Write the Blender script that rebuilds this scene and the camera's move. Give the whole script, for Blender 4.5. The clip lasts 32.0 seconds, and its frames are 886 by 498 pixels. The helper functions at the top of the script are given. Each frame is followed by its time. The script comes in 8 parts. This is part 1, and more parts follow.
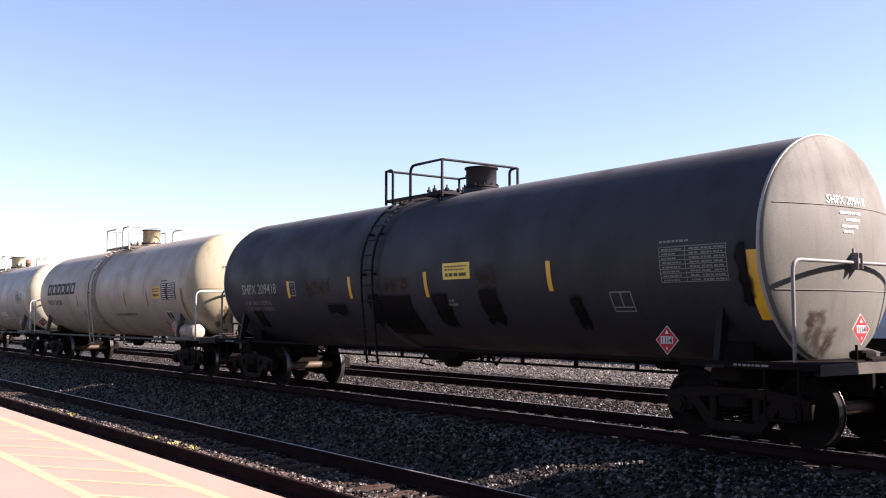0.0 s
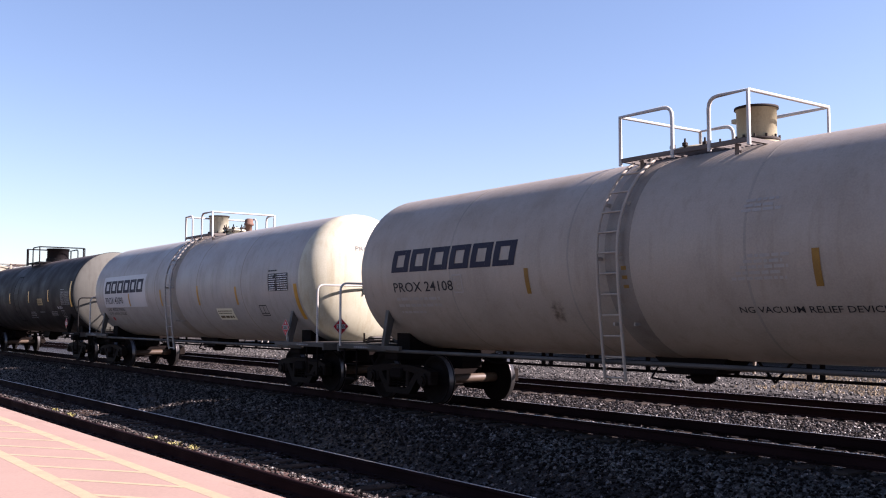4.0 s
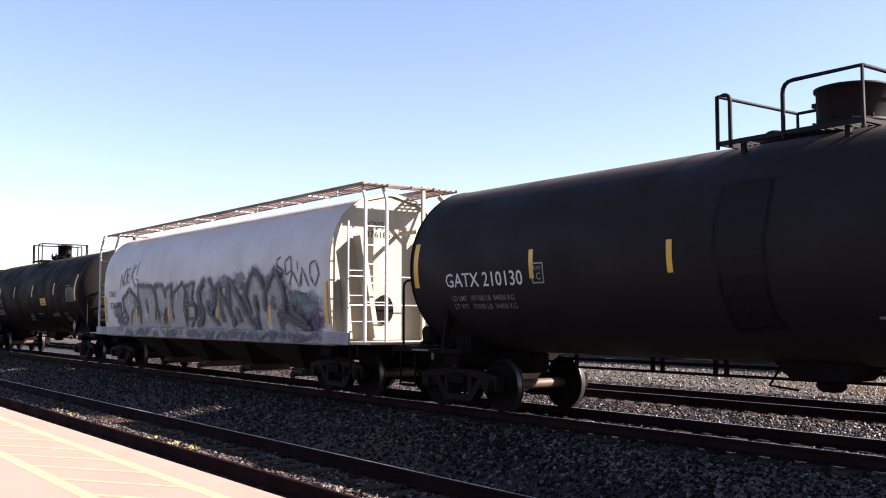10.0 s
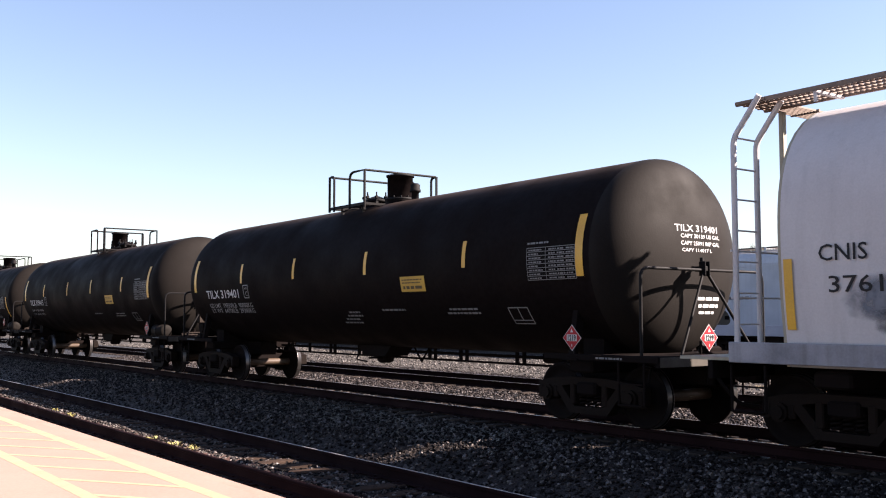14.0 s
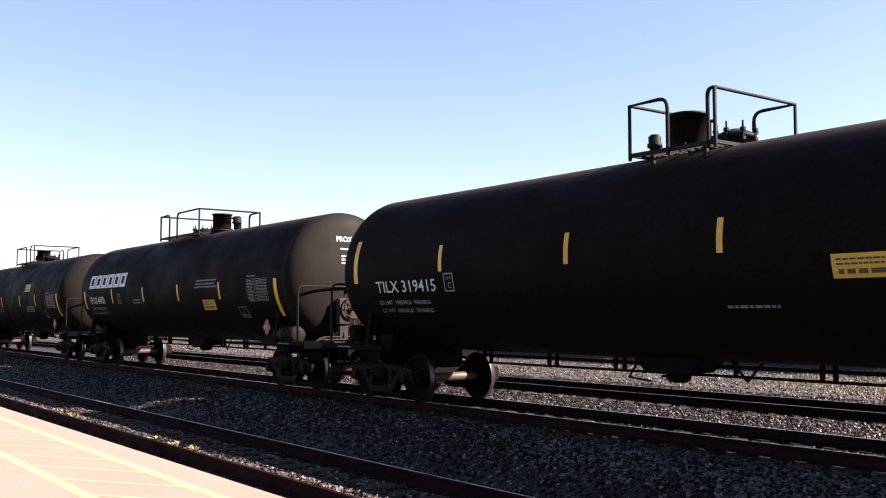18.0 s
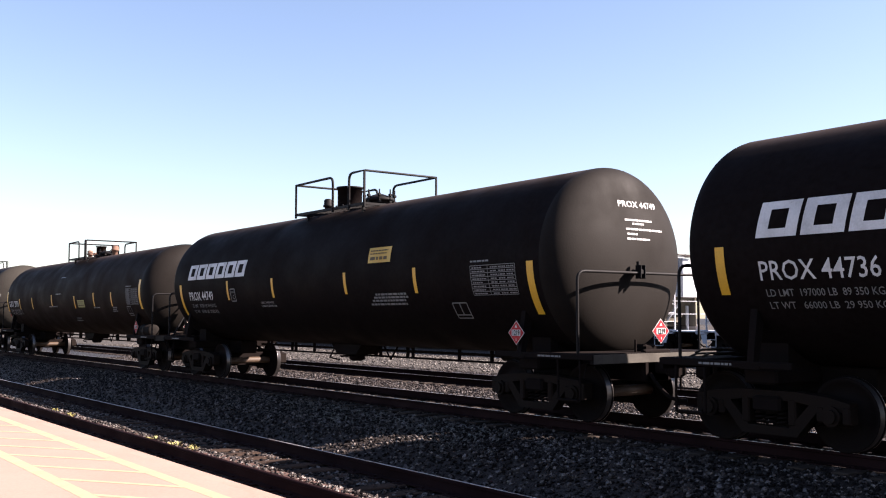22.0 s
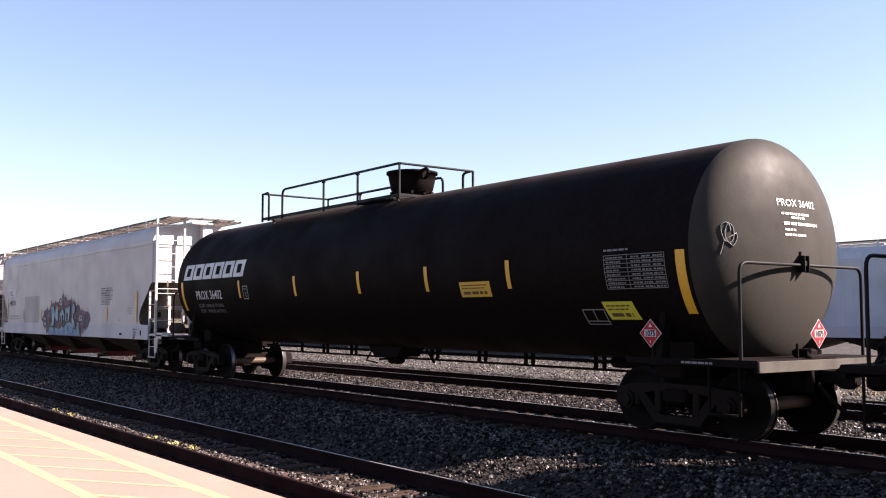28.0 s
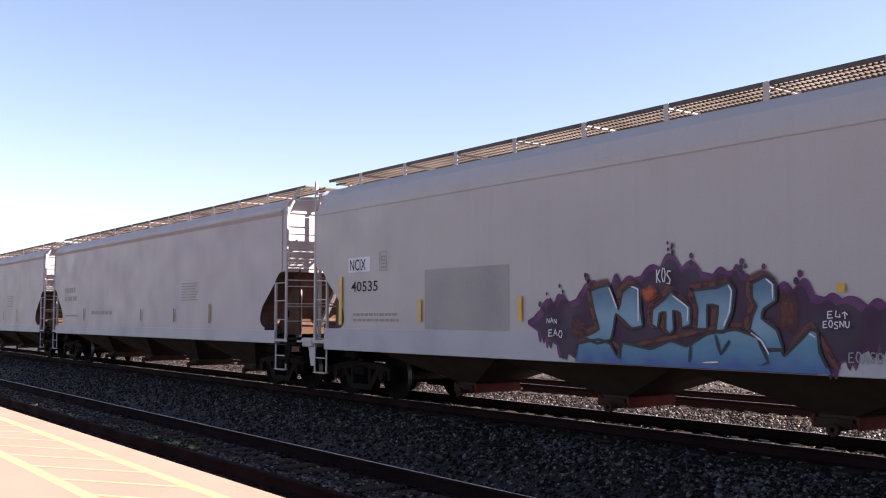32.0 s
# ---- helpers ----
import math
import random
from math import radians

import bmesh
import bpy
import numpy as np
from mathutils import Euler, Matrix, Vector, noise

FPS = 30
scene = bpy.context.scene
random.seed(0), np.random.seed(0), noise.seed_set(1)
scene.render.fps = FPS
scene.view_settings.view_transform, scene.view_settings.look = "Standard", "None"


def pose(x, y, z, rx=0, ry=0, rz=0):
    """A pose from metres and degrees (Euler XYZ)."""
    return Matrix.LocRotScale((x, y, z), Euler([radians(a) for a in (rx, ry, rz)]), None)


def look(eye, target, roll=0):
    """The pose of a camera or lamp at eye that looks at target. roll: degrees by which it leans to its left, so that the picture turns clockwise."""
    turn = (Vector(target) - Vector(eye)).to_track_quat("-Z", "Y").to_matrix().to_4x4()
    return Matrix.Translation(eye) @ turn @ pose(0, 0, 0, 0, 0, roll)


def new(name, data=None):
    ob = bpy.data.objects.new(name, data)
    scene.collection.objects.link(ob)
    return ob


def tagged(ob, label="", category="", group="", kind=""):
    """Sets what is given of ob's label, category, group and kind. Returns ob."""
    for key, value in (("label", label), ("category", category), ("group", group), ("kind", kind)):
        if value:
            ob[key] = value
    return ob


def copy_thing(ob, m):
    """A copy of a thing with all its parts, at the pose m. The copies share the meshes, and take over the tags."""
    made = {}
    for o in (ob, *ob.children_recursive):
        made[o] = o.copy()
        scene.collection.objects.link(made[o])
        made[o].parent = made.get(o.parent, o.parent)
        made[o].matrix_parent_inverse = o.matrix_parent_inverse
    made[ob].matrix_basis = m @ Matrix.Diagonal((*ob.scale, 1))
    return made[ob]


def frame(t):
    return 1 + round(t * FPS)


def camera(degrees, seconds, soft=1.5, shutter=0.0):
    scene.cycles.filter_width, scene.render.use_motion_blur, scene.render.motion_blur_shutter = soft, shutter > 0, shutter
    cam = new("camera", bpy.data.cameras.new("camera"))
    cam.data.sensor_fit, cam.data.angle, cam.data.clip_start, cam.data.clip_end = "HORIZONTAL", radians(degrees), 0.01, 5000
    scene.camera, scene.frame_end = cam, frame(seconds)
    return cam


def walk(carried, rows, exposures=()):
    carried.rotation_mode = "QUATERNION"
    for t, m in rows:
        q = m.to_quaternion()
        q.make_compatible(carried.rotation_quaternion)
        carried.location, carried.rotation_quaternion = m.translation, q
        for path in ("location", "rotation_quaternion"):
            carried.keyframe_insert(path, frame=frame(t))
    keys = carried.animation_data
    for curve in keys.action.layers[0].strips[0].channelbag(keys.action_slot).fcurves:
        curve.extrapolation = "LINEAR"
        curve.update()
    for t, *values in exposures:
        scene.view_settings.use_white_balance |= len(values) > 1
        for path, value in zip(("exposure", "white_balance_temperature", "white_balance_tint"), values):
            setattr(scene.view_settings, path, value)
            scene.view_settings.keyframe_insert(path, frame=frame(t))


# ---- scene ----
# The camera stands on a station platform; a freight train rolls past on the second track.
# x: the way the train rolls, y: across the tracks, z: up from the rail heads.
EYE_Z = 1.65
cam = camera(49.0, 32.0, soft=1.1)
STAND = pose(0, 0, EYE_Z, 90 + 4.02, 0, 53.45)
walk(cam, [(0.0, STAND), (32.0, STAND)], exposures=[(0.0, 2.2, 6600, 26), (1.0, 2.18, 6550, 26), (2.0, 2.06, 6250, 27), (3.0, 1.93, 6200, 28), (6.0, 1.95, 6200, 28), (7.5, 2.08, 6350, 25), (9.0, 2.27, 6700, 24), (10.0, 2.28, 6650, 24),
                                         (11.0, 2.12, 6450, 26), (13.0, 2.25, 6800, 23), (19.0, 2.3, 6800, 23), (25.0, 2.26, 6600, 24), (30.0, 2.26, 6950, 25), (32.0, 2.26, 7000, 25)])

TRACK_Y = 11.88          # centre of the train's track
NEAR_TRACK_Y = 6.26
NEAR_Z = -0.26           # the side track lies lower
FAR_TRACK_Y = 16.95
YARD_TRACK_Y = 36.0
GROUND_Z = -0.2


def rolled(t):
    """Metres that the train has rolled at t seconds; it speeds up a little."""
    u = (t - 16) / 16
    return 6.66 * (t + 0.7862 * u ** 2 - 0.1145 * u ** 3 + 0.0038 * u ** 4 + 0.1332 * u ** 5)


# ---------------------------------------------------------------- light
TO_SUN = Vector((0.86, 1.0, 0.872)).normalized()
world = bpy.data.worlds.new("sky")
scene.world = world
world.use_nodes = True
wn, wl = world.node_tree.nodes, world.node_tree.links
sky = wn.new("ShaderNodeTexSky")
sky.sky_type = "NISHITA"
sky.sun_disc = False
sky.sun_elevation = math.asin(TO_SUN.z)
sky.sun_rotation = math.atan2(TO_SUN.x, TO_SUN.y)
sky.air_density, sky.dust_density, sky.ozone_density = 1.0, 0.6, 1.6
wn["Background"].inputs["Strength"].default_value = 0.05
wl.new(sky.outputs["Color"], wn["Background"].inputs["Color"])
sun_data = bpy.data.lights.new("sun", "SUN")
sun_data.energy, sun_data.angle, sun_data.color = 5.0, radians(0.53), (1.0, 0.93, 0.82)
sun = new("sun", sun_data)
sun.matrix_world = look(TO_SUN * 200, (0, 0, 0))


# ---------------------------------------------------------------- materials
def mix_rgb(nt, fac, a, b):
    n = nt.nodes.new("ShaderNodeMix")
    n.data_type = "RGBA"
    for sock, val in ((n.inputs[0], fac), (n.inputs[6], a), (n.inputs[7], b)):
        if isinstance(val, tuple):
            sock.default_value = (*val[:3], 1)
        elif isinstance(val, (int, float)):
            sock.default_value = val
        else:
            nt.links.new(val, sock)
    return n.outputs[2]


def ramp(nt, src, lo, hi):
    n = nt.nodes.new("ShaderNodeMapRange")
    n.inputs[1].default_value, n.inputs[2].default_value = lo, hi
    nt.links.new(src, n.inputs[0])
    return n.outputs[0]


def noise_tex(nt, vec, scale, detail=4.0, stretch=None):
    if stretch:
        m = nt.nodes.new("ShaderNodeMapping")
        m.inputs["Scale"].default_value = stretch
        nt.links.new(vec, m.inputs[0])
        vec = m.outputs[0]
    n = nt.nodes.new("ShaderNodeTexNoise")
    n.inputs["Scale"].default_value, n.inputs["Detail"].default_value = scale, detail
    nt.links.new(vec, n.inputs["Vector"])
    return n.outputs["Fac"]


def material(name, base, dirt=None, rough=0.6, metal=0.0, amount=0.4, scale=1.2, grain=0.12, bump=0.15,
             fine=40.0, streak=None, random_tone=0.0, spec=0.5, sun_top=None):
    """Paint, metal or stone with dirt at two scales, run-down streaks and fine relief."""
    m = bpy.data.materials.new(name)
    m.use_nodes = True
    nt = m.node_tree
    b = nt.nodes["Principled BSDF"]
    co = nt.nodes.new("ShaderNodeTexCoord").outputs["Object"]
    dirt = dirt or tuple(c * 0.55 for c in base)
    big = noise_tex(nt, co, scale, 5)
    col = mix_rgb(nt, ramp(nt, big, 0.62 - amount * 0.4, 0.78), base, dirt)
    if streak:
        runs = noise_tex(nt, co, 2.2, 4, (3.5, 3.5, 0.12))
        col = mix_rgb(nt, ramp(nt, runs, 0.5, 0.72), col, mix_rgb(nt, 0.55, col, streak))
    small = noise_tex(nt, co, fine, 3)
    col = mix_rgb(nt, ramp(nt, small, 0.3, 0.75), mix_rgb(nt, grain, col, tuple(min(1, c * 1.5 + 0.01) for c in base)),
                  mix_rgb(nt, grain, col, tuple(c * 0.3 for c in base)))
    if random_tone:
        oi = nt.nodes.new("ShaderNodeObjectInfo").outputs["Random"]
        col = mix_rgb(nt, ramp(nt, oi, 0.0, 1.0 / random_tone), col, tuple(c * 0.4 for c in base))
    if sun_top:                        # pale band of grazing sun, put into the colour of upward faces
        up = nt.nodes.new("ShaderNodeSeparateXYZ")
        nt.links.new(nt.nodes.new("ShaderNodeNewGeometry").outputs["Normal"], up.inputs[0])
        col = mix_rgb(nt, ramp(nt, up.outputs[2], 0.84, 0.97), col, mix_rgb(nt, ramp(nt, big, 0.45, 0.9), sun_top, col))
    nt.links.new(col, b.inputs["Base Color"])
    nt.links.new(ramp_to(nt, big, max(0.05, rough - 0.1), min(1, rough + 0.15)), b.inputs["Roughness"])
    b.inputs["Metallic"].default_value = metal
    b.inputs["Specular IOR Level"].default_value = spec
    if bump:
        bn = nt.nodes.new("ShaderNodeBump")
        bn.inputs["Strength"].default_value, bn.inputs["Distance"].default_value = bump, 0.01
        nt.links.new(small, bn.inputs["Height"])
        nt.links.new(bn.outputs[0], b.inputs["Normal"])
    return m


def ramp_to(nt, src, lo, hi):
    n = nt.nodes.new("ShaderNodeMapRange")
    n.inputs[1].default_value, n.inputs[2].default_value = 0.3, 0.7
    n.inputs[3].default_value, n.inputs[4].default_value = lo, hi
    nt.links.new(src, n.inputs[0])
    return n.outputs[0]


def stone_material(name, tones, fine, bump, share=0.56, rough=0.85, spec=0.06):
    """Crushed stone: a tone for each stone or cell, dust in large patches."""
    m = bpy.data.materials.new(name)
    m.use_nodes = True
    nt = m.node_tree
    b = nt.nodes["Principled BSDF"]
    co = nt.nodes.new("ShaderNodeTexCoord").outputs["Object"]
    vo = nt.nodes.new("ShaderNodeTexVoronoi")
    vo.inputs["Scale"].default_value = fine
    nt.links.new(co, vo.inputs["Vector"])
    sep = nt.nodes.new("ShaderNodeSeparateColor")
    nt.links.new(vo.outputs["Color"], sep.inputs[0])
    geo = nt.nodes.new("ShaderNodeNewGeometry").outputs["Random Per Island"]
    col = mix_rgb(nt, sep.outputs[0], tones[0], tones[1])
    col = mix_rgb(nt, ramp(nt, geo, share, 1.0), col, tones[2])
    dust = noise_tex(nt, co, 0.6, 5)
    col = mix_rgb(nt, ramp(nt, dust, 0.5, 0.8), col, mix_rgb(nt, 0.12, col, tones[2]))
    nt.links.new(col, b.inputs["Base Color"])
    b.inputs["Roughness"].default_value = rough
    glint = nt.nodes.new("ShaderNodeMapRange")      # some stones break with shiny faces
    glint.inputs[1].default_value, glint.inputs[2].default_value = 0.72, 0.95
    glint.inputs[3].default_value, glint.inputs[4].default_value = spec, spec * 12
    nt.links.new(geo, glint.inputs[0])
    nt.links.new(glint.outputs[0], b.inputs["Specular IOR Level"])
    bn = nt.nodes.new("ShaderNodeBump")
    bn.inputs["Strength"].default_value, bn.inputs["Distance"].default_value = bump, 0.03
    nt.links.new(vo.outputs["Distance"], bn.inputs["Height"])
    nt.links.new(bn.outputs[0], b.inputs["Normal"])
    return m


BLACK = material("black_tank_paint", (0.0054, 0.0036, 0.0036), (0.0062, 0.0042, 0.0039), 0.6, spec=0.022, amount=0.4, streak=(0.0064, 0.0042, 0.0039), grain=0.2, fine=12, sun_top=(0.05, 0.036, 0.03))
BROWNBLACK = material("brown_black_tank_paint", (0.0105, 0.0057, 0.0042), (0.0125, 0.0068, 0.005), 0.65, spec=0.035, amount=0.5, streak=(0.0118, 0.0066, 0.0048), sun_top=(0.05, 0.036, 0.03))
CHARCOAL = material("charcoal_jacket_paint", (0.0232, 0.0225, 0.0295), (0.0185, 0.018, 0.0225), 0.6, spec=0.2, amount=0.3, streak=(0.015, 0.0147, 0.018), sun_top=(0.12, 0.115, 0.11))
GREYBLACK = material("weathered_black_paint", (0.0108, 0.0089, 0.0098), (0.0124, 0.0102, 0.0106), 0.62, spec=0.11, amount=0.5, streak=(0.0088, 0.0073, 0.0078), sun_top=(0.10, 0.078, 0.07))
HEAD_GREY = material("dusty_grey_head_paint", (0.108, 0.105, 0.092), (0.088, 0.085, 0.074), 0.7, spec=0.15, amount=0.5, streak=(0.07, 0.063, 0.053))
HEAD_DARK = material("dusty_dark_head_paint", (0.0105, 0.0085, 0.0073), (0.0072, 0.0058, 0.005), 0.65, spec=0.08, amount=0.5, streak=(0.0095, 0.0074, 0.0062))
CREAM = material("cream_tank_paint", (0.282, 0.238, 0.196), (0.225, 0.187, 0.152), 0.5, spec=0.3, amount=0.4, streak=(0.21, 0.17, 0.13))
OFFWHITE = material("off_white_tank_paint", (0.285, 0.266, 0.246), (0.245, 0.227, 0.207), 0.5, spec=0.3, amount=0.3, streak=(0.20, 0.18, 0.15))
LIGHTGREY = material("light_grey_hopper_paint", (0.415, 0.383, 0.374), (0.398, 0.366, 0.357), 0.5, spec=0.3, amount=0.25, streak=(0.388, 0.356, 0.344), grain=0.06)
# Cream and white with the sun's yellow put in, for leading heads and domes.
SUNLIT_CREAM = material("sallow_cream_head_paint", (0.34, 0.30, 0.205), (0.26, 0.215, 0.13), 0.5, spec=0.3, amount=0.4, streak=(0.20, 0.15, 0.09))
SUNLIT_WHITE = material("dusty_cream_white_head_paint", (0.42, 0.395, 0.30), (0.33, 0.30, 0.21), 0.5, spec=0.3, amount=0.4, streak=(0.28, 0.235, 0.15))
SEAM = material("grimy_weld_seam", (0.255, 0.225, 0.19), (0.20, 0.175, 0.15), 0.7, spec=0.2, amount=0.6)
GRIME_BAND = material("grimy_grey_wrapper_paint", (0.20, 0.172, 0.145), (0.13, 0.11, 0.095), 0.6, spec=0.2, amount=0.6, streak=(0.11, 0.09, 0.075))
COOLGREY = material("cool_grey_hopper_paint", (0.49, 0.468, 0.472), (0.435, 0.413, 0.416), 0.5, spec=0.3, amount=0.45, streak=(0.40, 0.378, 0.38), grain=0.08)
PALEGREY = material("pale_grey_hopper_paint", (0.405, 0.362, 0.37), (0.39, 0.347, 0.352), 0.5, spec=0.3, amount=0.2, streak=(0.38, 0.338, 0.34), grain=0.05)
PATCHGREY = material("fresh_grey_patch_paint", (0.285, 0.27, 0.262), (0.255, 0.24, 0.235), 0.5, spec=0.3, amount=0.3)
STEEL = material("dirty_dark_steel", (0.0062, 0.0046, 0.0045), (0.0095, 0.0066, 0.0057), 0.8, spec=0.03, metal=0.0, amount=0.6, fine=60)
BLACKIRON = material("black_painted_iron", (0.0052, 0.0048, 0.0054), (0.0085, 0.0068, 0.0062), 0.6, spec=0.12, amount=0.4)
GREYIRON = material("grey_painted_iron", (0.42, 0.41, 0.39), (0.25, 0.2, 0.16), 0.55, amount=0.5)
MIDIRON = material("dull_grey_iron", (0.15, 0.145, 0.14), (0.08, 0.07, 0.062), 0.55, spec=0.3, amount=0.5)
RUST = material("rusty_steel", (0.16, 0.085, 0.055), (0.08, 0.04, 0.03), 0.8, amount=0.6, fine=80, bump=0.3)
OXIDE = material("worn_red_oxide_paint", (0.15, 0.022, 0.022), (0.05, 0.018, 0.015), 0.7, spec=0.15, amount=0.6, scale=3)
DARK_RUST = material("grimy_rusted_steel", (0.05, 0.028, 0.02), (0.022, 0.014, 0.011), 0.8, spec=0.1, amount=0.6, fine=80, bump=0.3)
RAILSIDE = material("rusted_rail_steel", (0.0135, 0.0056, 0.006), (0.0075, 0.0034, 0.0038), 0.8, spec=0.04, amount=0.5, fine=70)
RAILTOP = material("polished_rail_head", (0.62, 0.58, 0.57), (0.45, 0.41, 0.4), 0.38, metal=0.9, amount=0.3, bump=0.05)
TREAD = material("polished_wheel_tread", (0.10, 0.092, 0.09), (0.05, 0.045, 0.042), 0.36, metal=0.9, amount=0.3, bump=0.03)
AXLE = material("rust_dusted_axle", (0.06, 0.038, 0.024), (0.03, 0.019, 0.013), 0.6, spec=0.3, amount=0.5)
YELLOW = material("yellow_reflector_sheet", (0.62, 0.33, 0.02), (0.45, 0.24, 0.03), 0.4, amount=0.4, bump=0.05)
PLACARD_YELLOW = material("yellow_notice", (0.62, 0.45, 0.06), (0.5, 0.36, 0.06), 0.45, amount=0.3, bump=0.02)
WHITE = material("white_lettering_paint", (0.55, 0.55, 0.55), (0.36, 0.36, 0.36), 0.55, spec=0.3, amount=0.35, scale=3, bump=0.02)
DULLWHITE = material("dull_white_stencil", (0.26, 0.26, 0.26), (0.15, 0.15, 0.15), 0.6, spec=0.2, amount=0.4, bump=0.02)
INK = material("black_lettering_paint", (0.018, 0.018, 0.02), (0.04, 0.04, 0.04), 0.6, spec=0.15, amount=0.3, bump=0.02)
NAVY = material("navy_lettering_paint", (0.018, 0.018, 0.032), (0.032, 0.032, 0.045), 0.6, spec=0.12, amount=0.3, bump=0.02)
RED = material("red_placard", (0.32, 0.013, 0.02), (0.25, 0.018, 0.022), 0.5, spec=0.15, amount=0.25, bump=0.02)
TIE = material("creosoted_tie_wood", (0.036, 0.028, 0.0235), (0.07, 0.056, 0.046), 0.85, spec=0.05, amount=0.6, fine=90, random_tone=0.6)
WEATHERED_TIE = material("sun_bleached_tie_wood", (0.042, 0.028, 0.0215), (0.022, 0.015, 0.012), 0.85, spec=0.02, amount=0.6, fine=50, bump=0.4, streak=(0.05, 0.035, 0.03))
STRAW = material("dry_straw_grass", (0.36, 0.285, 0.19), (0.26, 0.20, 0.13), 0.85, spec=0.1, amount=0.5, bump=0)
WEED = material("yellow_green_weed_leaf", (0.30, 0.26, 0.095), (0.16, 0.15, 0.065), 0.7, spec=0.2, amount=0.5, bump=0)
CONCRETE = material("pinkish_platform_concrete", (0.268, 0.181, 0.146), (0.228, 0.152, 0.122), 0.85, spec=0.2, amount=0.5, scale=0.5, fine=30, grain=0.1)
EDGE = material("worn_concrete_edge", (0.275, 0.188, 0.15), (0.20, 0.133, 0.104), 0.85, spec=0.2, amount=0.5, fine=30)
LINE = material("worn_yellow_line_paint", (0.31, 0.25, 0.155), (0.275, 0.205, 0.145), 0.7, spec=0.2, amount=0.5, scale=4)
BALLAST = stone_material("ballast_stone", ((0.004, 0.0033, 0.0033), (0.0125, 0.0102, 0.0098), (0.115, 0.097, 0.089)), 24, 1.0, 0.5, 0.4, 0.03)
DIRT = material("brown_cinder_dirt", (0.03, 0.02, 0.0185), (0.055, 0.038, 0.033), 0.9, spec=0.1, amount=0.6, scale=1.5, fine=25, bump=0.5, grain=0.3)
RAIL_DIRT = material("pinkish_brown_rail_dirt", (0.085, 0.052, 0.044), (0.034, 0.021, 0.018), 0.9, spec=0.05, amount=0.6, scale=1.5, fine=25, bump=0.5, grain=0.3)
# Gravel outside the train's shadow: sunlight is put into these paler tones.
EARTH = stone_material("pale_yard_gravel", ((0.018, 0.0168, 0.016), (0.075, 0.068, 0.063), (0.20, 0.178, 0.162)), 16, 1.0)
PALE_NOTICE = material("faded_pale_notice", (0.6, 0.57, 0.42), (0.5, 0.47, 0.36), 0.5, amount=0.4, bump=0.02)
DARK_NOTICE = material("faded_mustard_notice", (0.20, 0.13, 0.02), (0.12, 0.08, 0.02), 0.5, amount=0.5, bump=0.02)
AMBER_NOTICE = material("amber_notice", (0.50, 0.30, 0.03), (0.36, 0.21, 0.03), 0.5, amount=0.4, bump=0.02)
OLIVE_NOTICE = material("faded_olive_notice", (0.22, 0.22, 0.06), (0.14, 0.14, 0.05), 0.5, amount=0.4, bump=0.02)
BRIGHT_NOTICE = material("bright_yellow_notice", (0.50, 0.46, 0.04), (0.42, 0.38, 0.05), 0.5, amount=0.3, bump=0.02)
STENCIL = material("chalky_white_stencil", (0.17, 0.17, 0.17), (0.10, 0.10, 0.10), 0.6, spec=0.2, amount=0.4, bump=0.02)
FADED_INK = material("faded_black_stencil", (0.24, 0.22, 0.2), (0.34, 0.31, 0.28), 0.6, amount=0.5, bump=0.02)
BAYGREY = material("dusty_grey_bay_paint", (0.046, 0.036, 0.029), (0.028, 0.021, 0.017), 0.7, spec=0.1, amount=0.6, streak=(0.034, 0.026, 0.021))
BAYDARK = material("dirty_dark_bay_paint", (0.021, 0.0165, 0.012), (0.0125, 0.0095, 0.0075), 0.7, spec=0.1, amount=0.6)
YARDGREY = material("faded_blue_grey_paint", (0.40, 0.42, 0.46), (0.32, 0.33, 0.36), 0.6, amount=0.5, streak=(0.3, 0.3, 0.32))
# Slope sheets, grey and brown, with the recess's shade put into their colour.
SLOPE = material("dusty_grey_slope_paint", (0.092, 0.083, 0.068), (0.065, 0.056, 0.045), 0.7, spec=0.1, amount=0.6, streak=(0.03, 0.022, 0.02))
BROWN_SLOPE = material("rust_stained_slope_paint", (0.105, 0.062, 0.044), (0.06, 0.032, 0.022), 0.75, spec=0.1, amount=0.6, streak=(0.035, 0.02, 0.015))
RUSTY_GRATE = material("rust_browned_grating", (0.20, 0.15, 0.122), (0.11, 0.075, 0.06), 0.7, spec=0.2, amount=0.5)
GRATE = material("weathered_steel_grating", (0.115, 0.098, 0.09), (0.07, 0.056, 0.05), 0.7, spec=0.15, amount=0.5)

# Steel with sunlight put into its grey, for end plates and one brake.
SUNLIT_LIP = material("dust_greyed_steel", (0.062, 0.055, 0.046), (0.03, 0.026, 0.022), 0.65, spec=0.2, amount=0.6, scale=3)
DECKGREY = material("dirty_grey_deck_paint", (0.06, 0.054, 0.049), (0.03, 0.026, 0.023), 0.65, spec=0.2, amount=0.6)
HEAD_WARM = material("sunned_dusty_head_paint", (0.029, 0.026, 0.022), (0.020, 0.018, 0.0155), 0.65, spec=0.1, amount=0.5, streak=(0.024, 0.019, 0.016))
WHITE_PATCH = material("fresh_white_patch_paint", (0.40, 0.395, 0.395), (0.37, 0.365, 0.365), 0.5, spec=0.3, amount=0.3, bump=0.03)
BARK = material("grey_brown_bark", (0.06, 0.048, 0.04), (0.03, 0.024, 0.02), 0.9, spec=0.1, amount=0.5)
PRINT = material("thin_grey_print", (0.10, 0.095, 0.10), (0.16, 0.15, 0.155), 0.6, spec=0.2, amount=0.5, bump=0.02)
